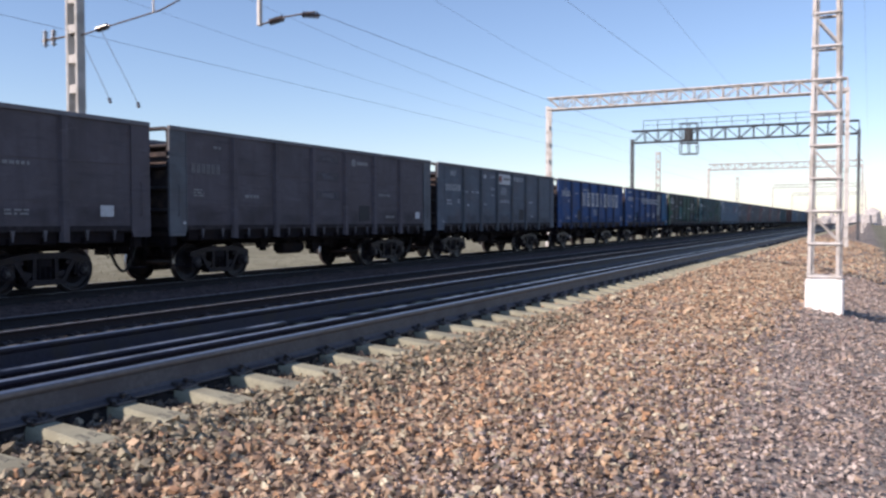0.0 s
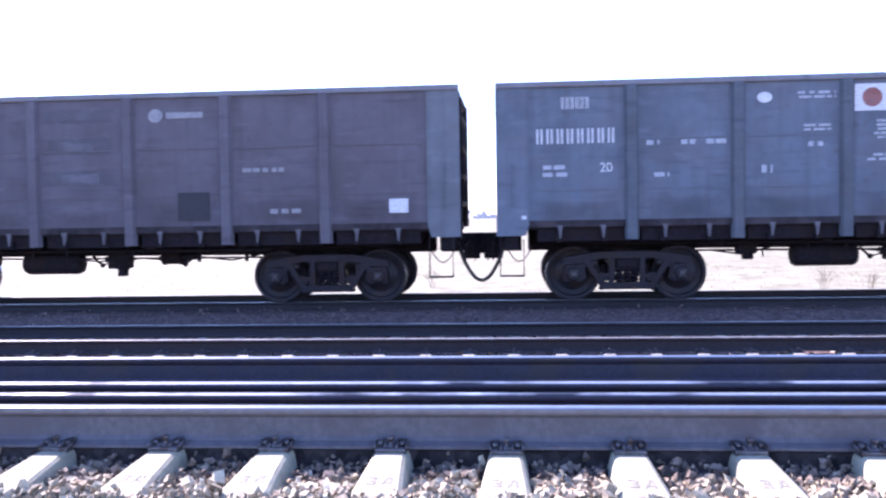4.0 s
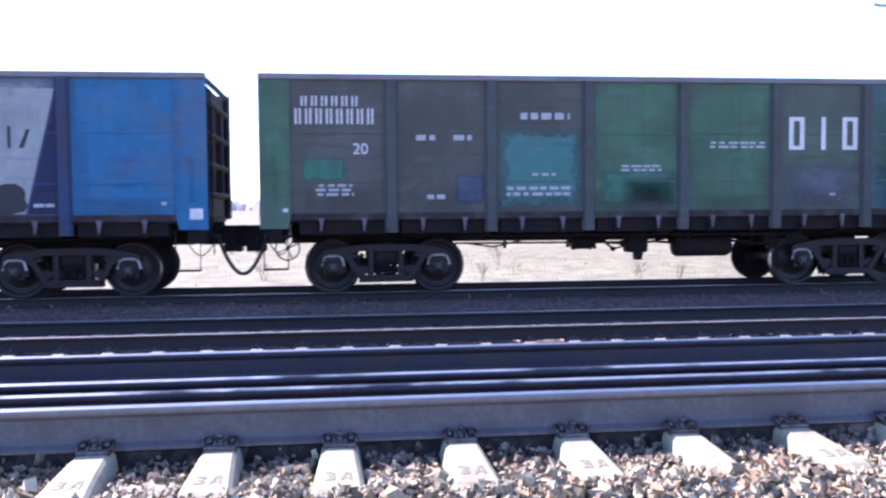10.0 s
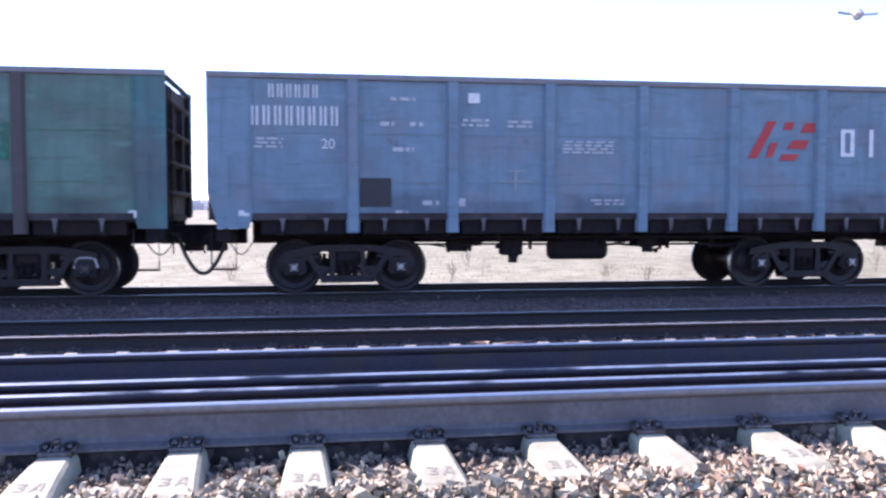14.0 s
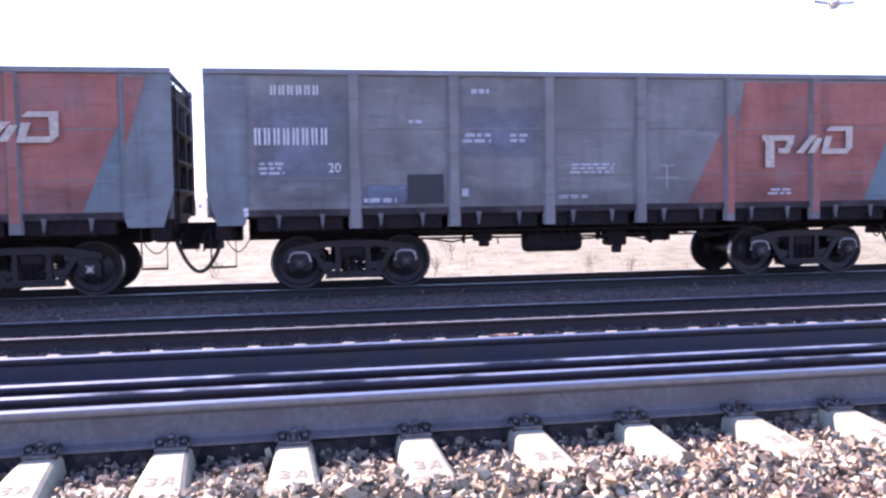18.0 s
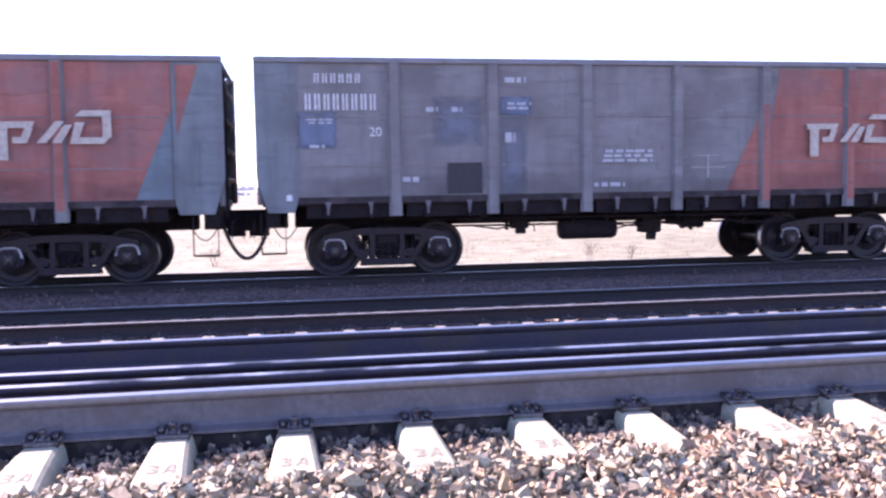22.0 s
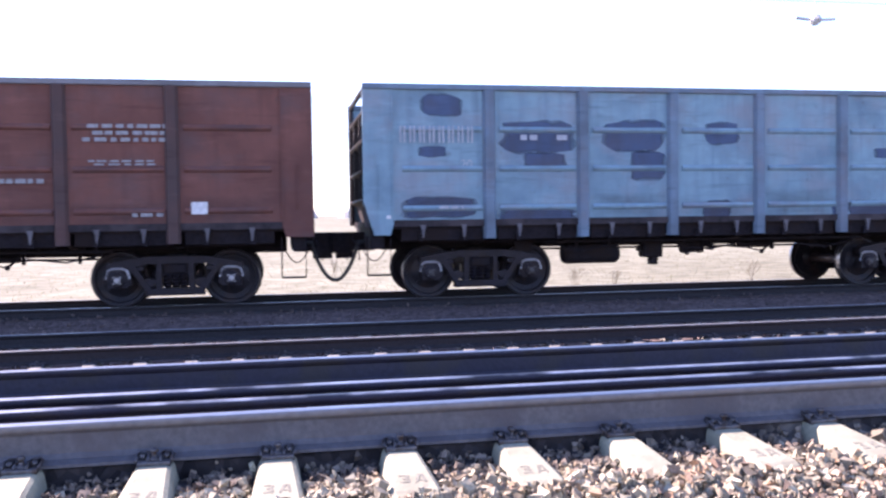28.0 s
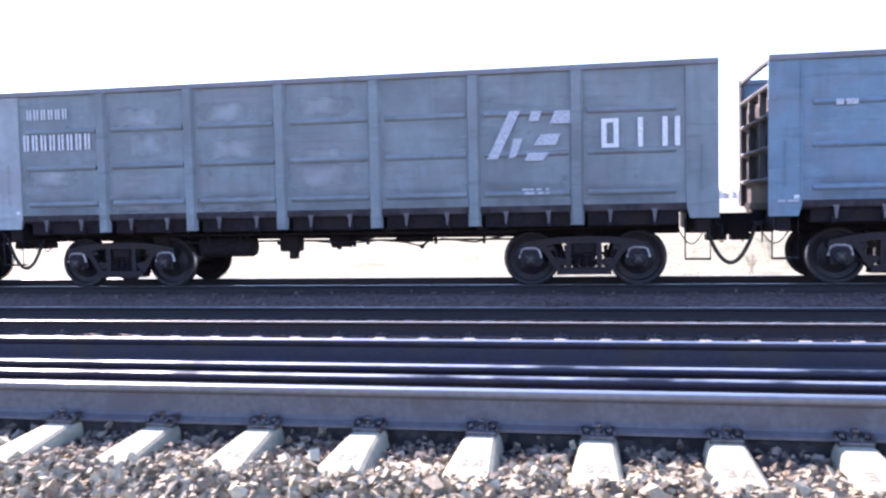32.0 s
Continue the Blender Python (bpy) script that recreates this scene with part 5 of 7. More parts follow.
def clip_to_bays(u, w):
    """The stretches of a patch that lie on panels, between the posts."""
    out = []
    for k in range(BAYS):
        a = (POSTS[k - 1] + LENGTH / 2 + 0.118 if k else CORNER) - MARK_U
        b = (POSTS[k] + LENGTH / 2 - 0.118 if k < BAYS - 1 else LENGTH - CORNER_R) - MARK_U
        lo, hi = max(u, a), min(u + w, b)
        if hi - lo > 0.05:
            out.append((lo, hi - lo))
    return out


def marks(wagon, ink, rows):
    """Writing and patches: kind, then where it starts along the side, how high, how wide and how tall."""
    proud = 0.016 if not wagon.get("ribbed") else 0.044
    for k, (kind, u, v, w, h, *more) in enumerate(rows):
        n = int(kind[1:] or 0)
        top = kind[0]
        if top == "N":
            n = n or 8
            decal(wagon, "number_marking", [rect(u + (j + c) * w / n, v, w / n * 0.19, h) for j in range(n) for c in (0.14, 0.55)], ink, "painted wagon number as plain bars", proud)
        elif top == "T":
            small = decal(wagon, "small_writing", lines_of(u, v + h - h / (1.7 * n - 0.7), w, n, h / (1.7 * n - 0.7) * 0.72, k), M["dim_mark"] if ink is M["white_mark"] else ink, "rows of small white writing", proud)
            small["kind"] = "stuff"
        elif top == "O":
            decal(wagon, "owner_marking", blocks(u, v, w, h, 6), ink, "painted owner's mark as plain blocks", proud)
        elif top == "B":
            for s in blocks(u, v, w * (1.0 + 0.46 / n), h, n, more[0] if more else "p"):
                decal(wagon, "brand_block", [s], ink, "plain white block of the brand marking", 0.092 if w > 2 else proud)
        elif top in "GH":
            number_text(wagon, "20" if top == "G" else "24", u, v, h, ink)
        elif top == "D":
            decal(wagon, "stencil_board", [rect(a, v, b, h) for a, b in clip_to_bays(u, w)], M["dark_patch"], "dark painted stencil square", proud)
        elif top == "W":
            decal(wagon, "data_plate", [rect(u, v, w, h)], M["white_mark"], "small white data plate", max(proud, 0.024))
        elif top == "K":
            grow = 0.05 if more[0] in CRISP else 0.18
            for a, b in clip_to_bays(u - grow, w + 2 * grow):
                decal(wagon, "touch_up_patch", [rect(a, v - grow, b, h + 2 * grow)], S[more[0]], "repainted patch in a different shade", 0.003 if proud < 0.02 else 0.002)
        elif top == "F":
            decal(wagon, "rubbed_patch", [rect(u, v - 0.03, w, h + 0.06)], S["rubbed"], "rubbed pale paint patch", 0.004)
        elif top == "Q":
            decal(wagon, "bleached_patch", [blob(u, v - 0.06, w, h + 0.12, k)], S["bleached"], "bleached paint patch", 0.003)
        elif top == "J":
            for a, b in clip_to_bays(u, w):
                decal(wagon, "worn_patch", [blob(a, v - 0.03, b, h + 0.06, k)], S["patch_blue"], "dark worn paint patch", 0.003)
        elif top == "X":
            decal(wagon, "jacking_mark", [rect(u + w * 0.46, v, w * 0.07, h), rect(u, v + h * 0.42, w, h * 0.06), rect(u + w * 0.2, v + h * 0.93, w * 0.6, h * 0.06)], M["faded_mark"], "thin white cross-shaped mark", proud)
        elif top == "C":
            decal(wagon, "round_marking", [[(u + w / 2 + w / 2 * math.cos(a * math.tau / 12), v + h / 2 + h / 2 * math.sin(a * math.tau / 12)) for a in range(12)]], ink, "small round white mark", proud)
        elif top == "S":
            decal(wagon, "sticker", [rect(u, v, w, h)], M["white_mark"], "white rectangular sticker", 0.016)
            decal(wagon, "sticker_emblem", [[(u + 0.28 + 0.16 * math.cos(a * math.tau / 14), v + h / 2 + 0.16 * math.sin(a * math.tau / 14)) for a in range(14)]], P["red"], "red round sticker emblem", 0.021)
            decal(wagon, "sticker_writing", [rect(u + 0.6, v + h * 0.42, w * 0.5, h * 0.26)], M["faded_mark"], "grey brand bar on the sticker", 0.021)
        elif top == "E":
            decal(wagon, "emblem", [[(u + h * 0.5 + h * 0.5 * math.cos(a * math.tau / 12), v + h * 0.5 + h * 0.45 * math.sin(a * math.tau / 12)) for a in range(12)], rect(u + h * 1.2, v + h * 0.3, w - h * 1.3, h * 0.4)], ink, "faded emblem of a disc and a bar", proud)
        elif top == "A":
            decal(wagon, "emblem", [[(u, v + h * 0.35), (u + w * 0.9, v + h * 0.1), (u + w, v + h), (u + w * 0.15, v + h * 0.92)]], ink, "small white emblem", proud)
        elif top == "M":
            for s in slanted_emblem(u, v, w, h):
                decal(wagon, "emblem_stroke", [s], M["red_mark"] if not n else M["dim_mark"], "stroke of a slanted wing-like emblem", proud)
        elif top == "R":
            for s in [rect(u, v + h * 0.44, w * 0.95, h * 0.09), rect(u, v + h * 0.44, w * 0.12, h * 0.54), rect(u + w * 0.12, v + h * 0.9, w * 0.82, h * 0.09), rect(u + w * 0.85, v + h * 0.44, w * 0.12, h * 0.54), rect(u + w * 0.42, v, w * 0.12, h * 0.45), rect(u + w * 0.42, v, w * 0.56, h * 0.09), rect(u + w * 0.88, v, w * 0.12, h * 0.45)]:
                decal(wagon, "emblem_stroke", [s], ink, "stroke of a pale outlined emblem", proud)
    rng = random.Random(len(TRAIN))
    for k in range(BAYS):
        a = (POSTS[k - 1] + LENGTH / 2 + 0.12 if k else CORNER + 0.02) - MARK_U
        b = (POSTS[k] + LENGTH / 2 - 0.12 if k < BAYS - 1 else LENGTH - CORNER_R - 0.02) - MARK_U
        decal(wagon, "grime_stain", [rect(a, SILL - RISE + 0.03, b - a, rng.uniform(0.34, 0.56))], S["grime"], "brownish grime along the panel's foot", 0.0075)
    decal(wagon, "corner_spot", [rect(CORNER - 0.13, 1.38, 0.08, 0.06)], M["white_mark"], "small white spot", 0.024)


W = M["white_mark"]
F = M["faded_mark"]
M["pale_mark"] = material("pale emblem paint", (0.37, 0.325, 0.285), 0.7, 0, 0.2, 14, 0.05)
S["rubbed"] = soft_edged(paint("rubbed grey paint", (0.25, 0.245, 0.28), amount=0.5))
TRAIN = []
OFFSETS = []     # how far each wagon stands from its even spacing


def add(look_of, label):
    w = build_wagon(len(TRAIN), look_of, label)
    w["ribbed"] = bool(look_of.get("ribbed"))
    TRAIN.append(w)
    OFFSETS.append(look_of.get("offset", 0.0))
    return w


RZD = {"paint": P["rzd"], "end": P["worn_end"], "corner": P["rzd_corner"], "cut": True, "length": 13.42, "corner_width": 0.68, "corner_right_width": 0.80, "post_shift": -0.06, "mark_u": -0.05}

w = add({"paint": P["grey"], "cut": False, "length": 13.32, "corner_width": 0.56, "arcs": False}, "dusty grey steel gondola wagon with faded markings")
marks(w, F, [("T1", 9.3, 2.55, 0.9, 0.1), ("T2", 9.6, 1.55, 0.6, 0.16), ("W", 11.9, 1.55, 0.36, 0.24), ("T1", 6.2, 2.6, 0.5, 0.1), ("D", 7.6, 1.5, 0.6, 0.5)])
w = add({"paint": P["grey"], "corner": P["grey_light"], "cut": False, "length": 13.3, "corner_width": 0.56, "gear": 0.0, "arcs": False}, "dusty violet-grey steel gondola wagon with faded number")
marks(w, F, [('N6', 0.72, 2.62, 1.05, 0.24), ('T3', 0.76, 2.0, 0.39, 0.25), ('T1', 2.69, 2.06, 0.58, 0.11), ('F', 5.87, 3.22, 1.4, 0.18), ('F', 5.9, 2.66, 1.31, 0.24), ('F', 5.87, 2.11, 1.39, 0.22), ('E', 7.86, 3.15, 1.01, 0.27), ('T1', 9.51, 2.27, 0.75, 0.1), ('D', 8.36, 1.45, 0.57, 0.49), ('T1', 9.95, 1.55, 0.59, 0.11), ('W', 12.08, 1.53, 0.33, 0.24), ('T1', 1.48, 3.25, 0.29, 0.09)])
w = add({"paint": P["slate"], "post": P["slate_post"], "cut": False, "gear": 0.0, "corner_width": 0.56, "length": 13.32, "arcs": False}, "clean slate-blue steel gondola wagon with white markings and a sticker")
marks(w, W, [('N', 0.67, 2.64, 1.36, 0.25), ('O', 1.11, 3.22, 0.49, 0.2), ('T2', 0.76, 2.04, 0.45, 0.27), ('G', 1.74, 2.16, 0.23, 0.16), ('T1', 2.5, 2.59, 0.21, 0.11), ('T1', 3.06, 2.59, 0.26, 0.11), ('T1', 3.46, 2.59, 0.36, 0.11), ('T1', 2.6, 2.06, 0.29, 0.1), ('C', 4.32, 3.24, 0.25, 0.18), ('T2', 4.94, 3.27, 0.63, 0.16), ('T2', 5.06, 2.74, 0.45, 0.15), ('T1', 5.13, 2.51, 0.25, 0.11), ('T1', 4.36, 2.09, 0.2, 0.18), ('S', 5.88, 3.07, 1.44, 0.44), ('T5', 6.14, 2.51, 0.71, 0.43), ('T2', 5.99, 2.23, 1.24, 0.16), ('B4', 7.77, 3.25, 1.08, 0.2), ('D', 8.42, 1.48, 0.58, 0.49), ('T1', 9.64, 2.28, 0.54, 0.11), ('T1', 10.0, 1.61, 0.27, 0.1)])
w = add({"paint": P["blue"], "post": P["blue_post"], "cut": False, "gear": 0.0}, "bright blue steel gondola wagon with large white lettering blocks")
marks(w, W, [('N', 0.58, 2.75, 1.46, 0.32), ('T1', 1.01, 3.14, 0.5, 0.1), ('G', 1.71, 2.46, 0.22, 0.15), ('T1', 2.92, 2.93, 0.48, 0.1), ('T2', 1.27, 1.53, 0.66, 0.15), ('T1', 2.9, 1.66, 0.31, 0.12), ('D', 3.34, 1.49, 0.48, 0.56), ('T2', 4.36, 3.12, 1.11, 0.17), ('B9', 4.06, 2.27, 7.45, 0.80, 'pfffbfppf'), ('T4', 6.34, 1.67, 0.82, 0.47), ('T1', 4.78, 1.48, 0.17, 0.17), ('T1', 5.16, 1.62, 0.27, 0.1), ('W', 12.51, 1.46, 0.26, 0.24), ('T1', 9.87, 1.54, 0.3, 0.06)])
w = add({"paint": P["indigo"], "post": P["blue_post"], "corner": P["blue"], "corner_right": P["sky"], "cut": False, "bays": {6: P["sky"], 0: P["blue"], 1: P["blue"], 2: P["blue"], 3: P["blue"]}, "gear": -0.97}, "blue steel gondola wagon with grey and light blue repainted patches")
marks(w, W, [('N', 0.52, 2.8, 1.49, 0.29), ('O', 0.59, 3.31, 1.06, 0.16), ('G', 1.65, 2.37, 0.23, 0.15), ('T3', 0.69, 1.59, 0.73, 0.24), ('T1', 2.57, 2.94, 0.31, 0.12), ('T1', 3.42, 2.95, 0.35, 0.12), ('T2', 4.35, 3.24, 1.06, 0.2), ('B9', 4.19, 2.66, 4.73, 0.40, 'pfffbfppf'), ('T1', 5.25, 2.29, 0.26, 0.1), ('T2', 6.08, 1.68, 0.73, 0.35), ('T4', 7.84, 1.53, 0.85, 0.49), ('T1', 2.57, 1.52, 0.31, 0.13), ('K', 2.31, 1.5, 0.9, 0.35, 'sky'), ('K', 3.23, 1.5, 0.71, 0.49, 'dark2'), ('T1', 4.23, 1.54, 0.17, 0.17), ('K', 9.62, 3.15, 1.07, 0.28, 'bleached'), ('T1', 10.28, 1.49, 0.41, 0.08), ('W', 12.79, 1.27, 0.21, 0.18), ('T1', 12.32, 1.51, 0.1, 0.08)])
decal(w, "pale_patch", [[(POSTS[4] + LENGTH / 2 + 0.12, 1.38), (10.2, 1.38), (10.69, 3.41), (9.67, 3.41)]], P["bleached"], "bleached grey slanted patch", 0.013)
decal(w, "worn_patch", [[(10.24, 1.38), (POSTS[5] + LENGTH / 2 - 0.13, 1.38), (POSTS[5] + LENGTH / 2 - 0.13, 3.4), (10.72, 3.4)]], P["dark2"], "dark worn blue patch", 0.003)
decal(w, "scrape", [rect(9.95, 2.45, 0.05, 0.35)], M["dark_patch"], "dark scrape", 0.018)
decal(w, "scrape", [[(10.12, 2.45), (10.2, 2.45), (10.3, 2.75), (10.24, 2.75)]], M["dark_patch"], "dark scrape", 0.018)
decal(w, "tar_stain", [blob(9.5, 1.36, 0.72, 0.52, 3)], M["dark_patch"], "black tar stain", 0.022)
w = add({"paint": P["green_dull"], "post": P["dim_post"], "corner": P["green"], "corner_right": P["green_grey"], "cut": False, "bays": {3: P["green"], 4: P["green"], 5: P["green_grey"], 6: P["teal"]}, "gear": 0.5, "mirrored": True, "handwheel": True}, "patchy green steel gondola wagon with a white emblem")
marks(w, W, [('N', 0.58, 2.85, 1.38, 0.26), ('O', 0.71, 3.15, 1.01, 0.17), ('G', 1.56, 2.35, 0.27, 0.19), ('T3', 0.91, 1.59, 0.64, 0.27), ('K', 0.74, 1.95, 0.68, 0.29, 'fresh_green'), ('K', 11.0, 1.9, 1.25, 1.2, 'green'), ('T1', 2.63, 2.58, 0.33, 0.13), ('T1', 3.27, 2.58, 0.32, 0.13), ('T1', 2.79, 1.58, 0.34, 0.11), ('K', 3.35, 1.55, 0.5, 0.4, 'patch_blue'), ('K', 3.95, 1.45, 1.6, 1.3, 'bright_teal'), ('T1', 4.61, 1.97, 0.45, 0.07), ('T2', 4.16, 1.59, 1.16, 0.22), ('T1', 4.33, 2.94, 0.98, 0.16), ('T2', 6.13, 2.02, 0.83, 0.15), ('K', 5.9, 1.51, 1.28, 0.5, 'fresh_green'), ('K', 6.43, 1.53, 0.69, 0.24, 'slate_post'), ('T2', 7.72, 2.42, 1.16, 0.16), ('B3', 9.33, 2.42, 1.32, 0.58, 'fbf'), ('K', 9.27, 1.56, 1.52, 0.44, 'slate'), ('T1', 10.09, 1.6, 0.18, 0.06), ('K', 11.04, 1.47, 1.4, 0.52, 'teal_blue'), ('W', 12.53, 1.5, 0.26, 0.23)])
w = add({"paint": P["teal"], "post": P["teal_post"], "corner": P["teal"], "cut": False, "bays": {6: P["teal_green"], 5: P["teal_green"]}, "gear": 0.45}, "grimy teal steel gondola wagon with brown posts and white number")
marks(w, W, [('N', 0.56, 2.78, 1.42, 0.3), ('T1', 0.67, 3.32, 0.53, 0.09), ('T3', 0.73, 2.3, 0.43, 0.39), ('G', 1.7, 2.47, 0.2, 0.15), ('K', 0.57, 1.91, 1.5, 1.53, 'teal_blue'), ('T1', 2.69, 2.79, 0.26, 0.1), ('T1', 3.24, 2.79, 0.3, 0.1), ('K', 2.4, 2.0, 0.56, 0.61, 'teal_blue'), ('T1', 3.09, 1.63, 0.23, 0.09), ('H', 3.32, 1.63, 0.21, 0.15), ('D', 2.32, 1.51, 0.67, 0.49), ('T2', 4.19, 2.78, 0.45, 0.17), ('T3', 4.22, 2.37, 0.54, 0.21), ('T1', 5.07, 2.78, 0.45, 0.13), ('K', 4.14, 1.51, 0.5, 0.85, 'teal_blue'), ('T1', 4.46, 1.98, 0.17, 0.17), ('T2', 6.31, 2.42, 0.42, 0.23), ('K', 5.85, 1.83, 1.36, 0.43, 'fresh_green'), ('T2', 5.85, 1.55, 0.6, 0.13), ('X', 7.52, 1.6, 0.64, 0.51), ('K', 9.32, 2.25, 1.31, 0.51, 'fresh_green'), ('T1', 9.25, 1.53, 0.6, 0.11), ('W', 12.48, 1.28, 0.12, 0.12)])
w = add({"paint": P["steel_blue"], "cut": True, "length": 13.48, "corner_width": 0.73, "corner_right_width": 0.78, "post_shift": -0.04, "mark_v": -0.08, "gear": -1.16, "mirrored": True, "arcs": False, "hubs": True}, "pale steel-blue gondola wagon with a red emblem and white lettering blocks")
marks(w, W, [('N', 0.7, 2.9, 1.5, 0.32), ('O', 1.01, 3.36, 0.87, 0.22), ('T3', 0.76, 2.47, 0.46, 0.24), ('G', 1.87, 2.52, 0.23, 0.17), ('T1', 3.03, 3.34, 0.43, 0.08), ('T1', 2.83, 2.91, 0.27, 0.1), ('T1', 3.35, 2.91, 0.25, 0.1), ('T1', 3.04, 2.48, 0.37, 0.1), ('W', 4.38, 3.32, 0.2, 0.17), ('T2', 4.26, 2.89, 0.48, 0.18), ('T2', 5.06, 2.89, 0.45, 0.16), ('D', 2.46, 1.54, 0.59, 0.49), ('T1', 3.1, 1.43, 0.22, 0.07), ('T1', 3.57, 1.57, 0.3, 0.11), ('T1', 4.18, 1.55, 0.2, 0.19), ('X', 4.94, 1.82, 0.56, 0.36), ('T4', 6.05, 2.41, 0.94, 0.3), ('T2', 6.58, 1.55, 0.61, 0.14), ('M', 9.53, 2.39, 1.46, 0.71), ('B3', 11.36, 2.47, 1.24, 0.5, 'fbp'), ('T1', 0.14, 1.17, 0.37, 0.09), ('W', 0.51, 1.39, 0.09, 0.09), ('W', 12.34, 1.32, 0.09, 0.1)])
w = add(dict(RZD, offset=-0.13, post_shift=0.07, mark_u=0.08, bogies=(-4.285, 4.355), gear=0.43, arcs=False, hubs=True), "weathered grey gondola wagon with a red end and pale emblem")
marks(w, W, [('N', 0.7, 2.23, 1.36, 0.31), ('O', 0.99, 3.24, 0.9, 0.22), ('K', 0.71, 1.9, 1.5, 1.2, 'rzd_blue'), ('K', 0.7, 1.38, 1.53, 0.5, 'rzd_blue2'), ('T3', 0.69, 1.88, 0.47, 0.28), ('G', 1.87, 1.95, 0.25, 0.16), ('D', 3.25, 1.41, 0.6, 0.51), ('T1', 2.45, 1.47, 0.54, 0.12), ('T1', 2.75, 2.79, 0.76, 0.11), ('T1', 4.31, 3.25, 0.44, 0.15), ('T2', 4.3, 2.77, 1.29, 0.2), ('K', 4.24, 2.18, 1.36, 0.55, 'rzd_blue'), ('T2', 4.35, 2.34, 0.76, 0.23), ('X', 5.04, 1.64, 0.38, 0.41), ('K', 6.0, 1.84, 1.32, 0.83, 'rzd_blue'), ('T4', 6.06, 2.05, 1.02, 0.36), ('T1', 6.64, 1.47, 0.62, 0.13), ('T1', 4.16, 1.41, 0.21, 0.23)])
red_end(w, (8.1, 1.32), (9.33, 3.5), (9.80, 2.25, 1.82, 0.72), True)
w = add(dict(RZD, offset=-0.13, post_shift=0.07, mark_u=0.05, mark_v=-0.05, bogies=(-4.285, 4.355), gear=0.43), "weathered grey gondola wagon with a red end and pale emblem")
marks(w, W, [('N', 0.74, 2.48, 1.25, 0.28), ('O', 1.04, 3.31, 0.84, 0.16), ('K', 0.74, 1.89, 1.52, 1.29, 'rzd_blue2'), ('T3', 0.78, 1.93, 0.44, 0.28), ('G', 1.96, 2.02, 0.22, 0.16), ('T1', 3.33, 2.84, 0.24, 0.08), ('D', 3.3, 1.47, 0.63, 0.5), ('K', 2.42, 1.49, 0.87, 0.26, 'rzd_blue'), ('T1', 2.52, 1.5, 0.57, 0.1), ('T1', 4.44, 3.35, 0.31, 0.11), ('K', 4.15, 2.4, 1.43, 0.55, 'rzd_blue2'), ('T2', 4.27, 2.47, 0.5, 0.22), ('T2', 5.07, 2.48, 0.36, 0.2), ('T1', 4.22, 1.58, 0.18, 0.19), ('T3', 6.11, 1.91, 0.89, 0.24), ('T2', 5.93, 1.51, 0.6, 0.08), ('X', 7.79, 1.67, 0.46, 0.43), ('K', 9.95, 1.47, 0.67, 0.35, 'rzd_blue'), ('T2', 10.0, 1.51, 0.46, 0.15), ('W', 0.56, 1.3, 0.09, 0.07), ('W', 12.44, 1.23, 0.1, 0.1)])
red_end(w, (8.4, 1.32), (9.45, 3.41), (9.84, 2.03, 1.82, 0.75), True)
w = add(dict(RZD, gear=0.85, bogies=(-4.46, 4.12)), "weathered grey gondola wagon with a red end and pale emblem")
marks(w, W, [('N', 0.71, 2.85, 1.43, 0.28), ('O', 0.97, 3.32, 0.85, 0.18), ('K', 0.75, 2.54, 0.53, 0.26, 'rzd_blue'), ('T2', 0.79, 2.57, 0.46, 0.15), ('K', 0.75, 2.31, 0.44, 0.18, 'rzd_blue'), ('T1', 0.81, 2.34, 0.31, 0.09), ('G', 1.89, 2.36, 0.21, 0.13), ('T1', 2.85, 2.85, 0.28, 0.1), ('T1', 3.36, 2.84, 0.23, 0.08), ('K', 2.39, 1.54, 0.87, 0.3, 'rzd_blue'), ('T1', 2.86, 1.66, 0.27, 0.07), ('D', 3.29, 1.48, 0.58, 0.51), ('T1', 4.28, 3.34, 0.4, 0.1), ('T2', 4.27, 2.83, 0.47, 0.16), ('K', 4.18, 2.38, 0.33, 0.32, 'rzd_blue'), ('T1', 4.27, 2.46, 0.18, 0.19), ('T2', 5.03, 2.84, 0.46, 0.16), ('X', 4.84, 1.61, 0.69, 0.48), ('T3', 6.07, 1.89, 0.88, 0.27), ('T1', 6.56, 1.52, 0.6, 0.1), ('W', 0.54, 1.3, 0.07, 0.09)])
red_end(w, (8.3, 1.32), (9.55, 3.5), (9.93, 2.02, 1.80, 0.78), True)
w = add(dict(RZD, gear=0.3, bogies=(-4.5, 4.16), mark_v=-0.04, corner_right=P["rzd"]), "weathered grey gondola wagon with a red end and pale emblem")
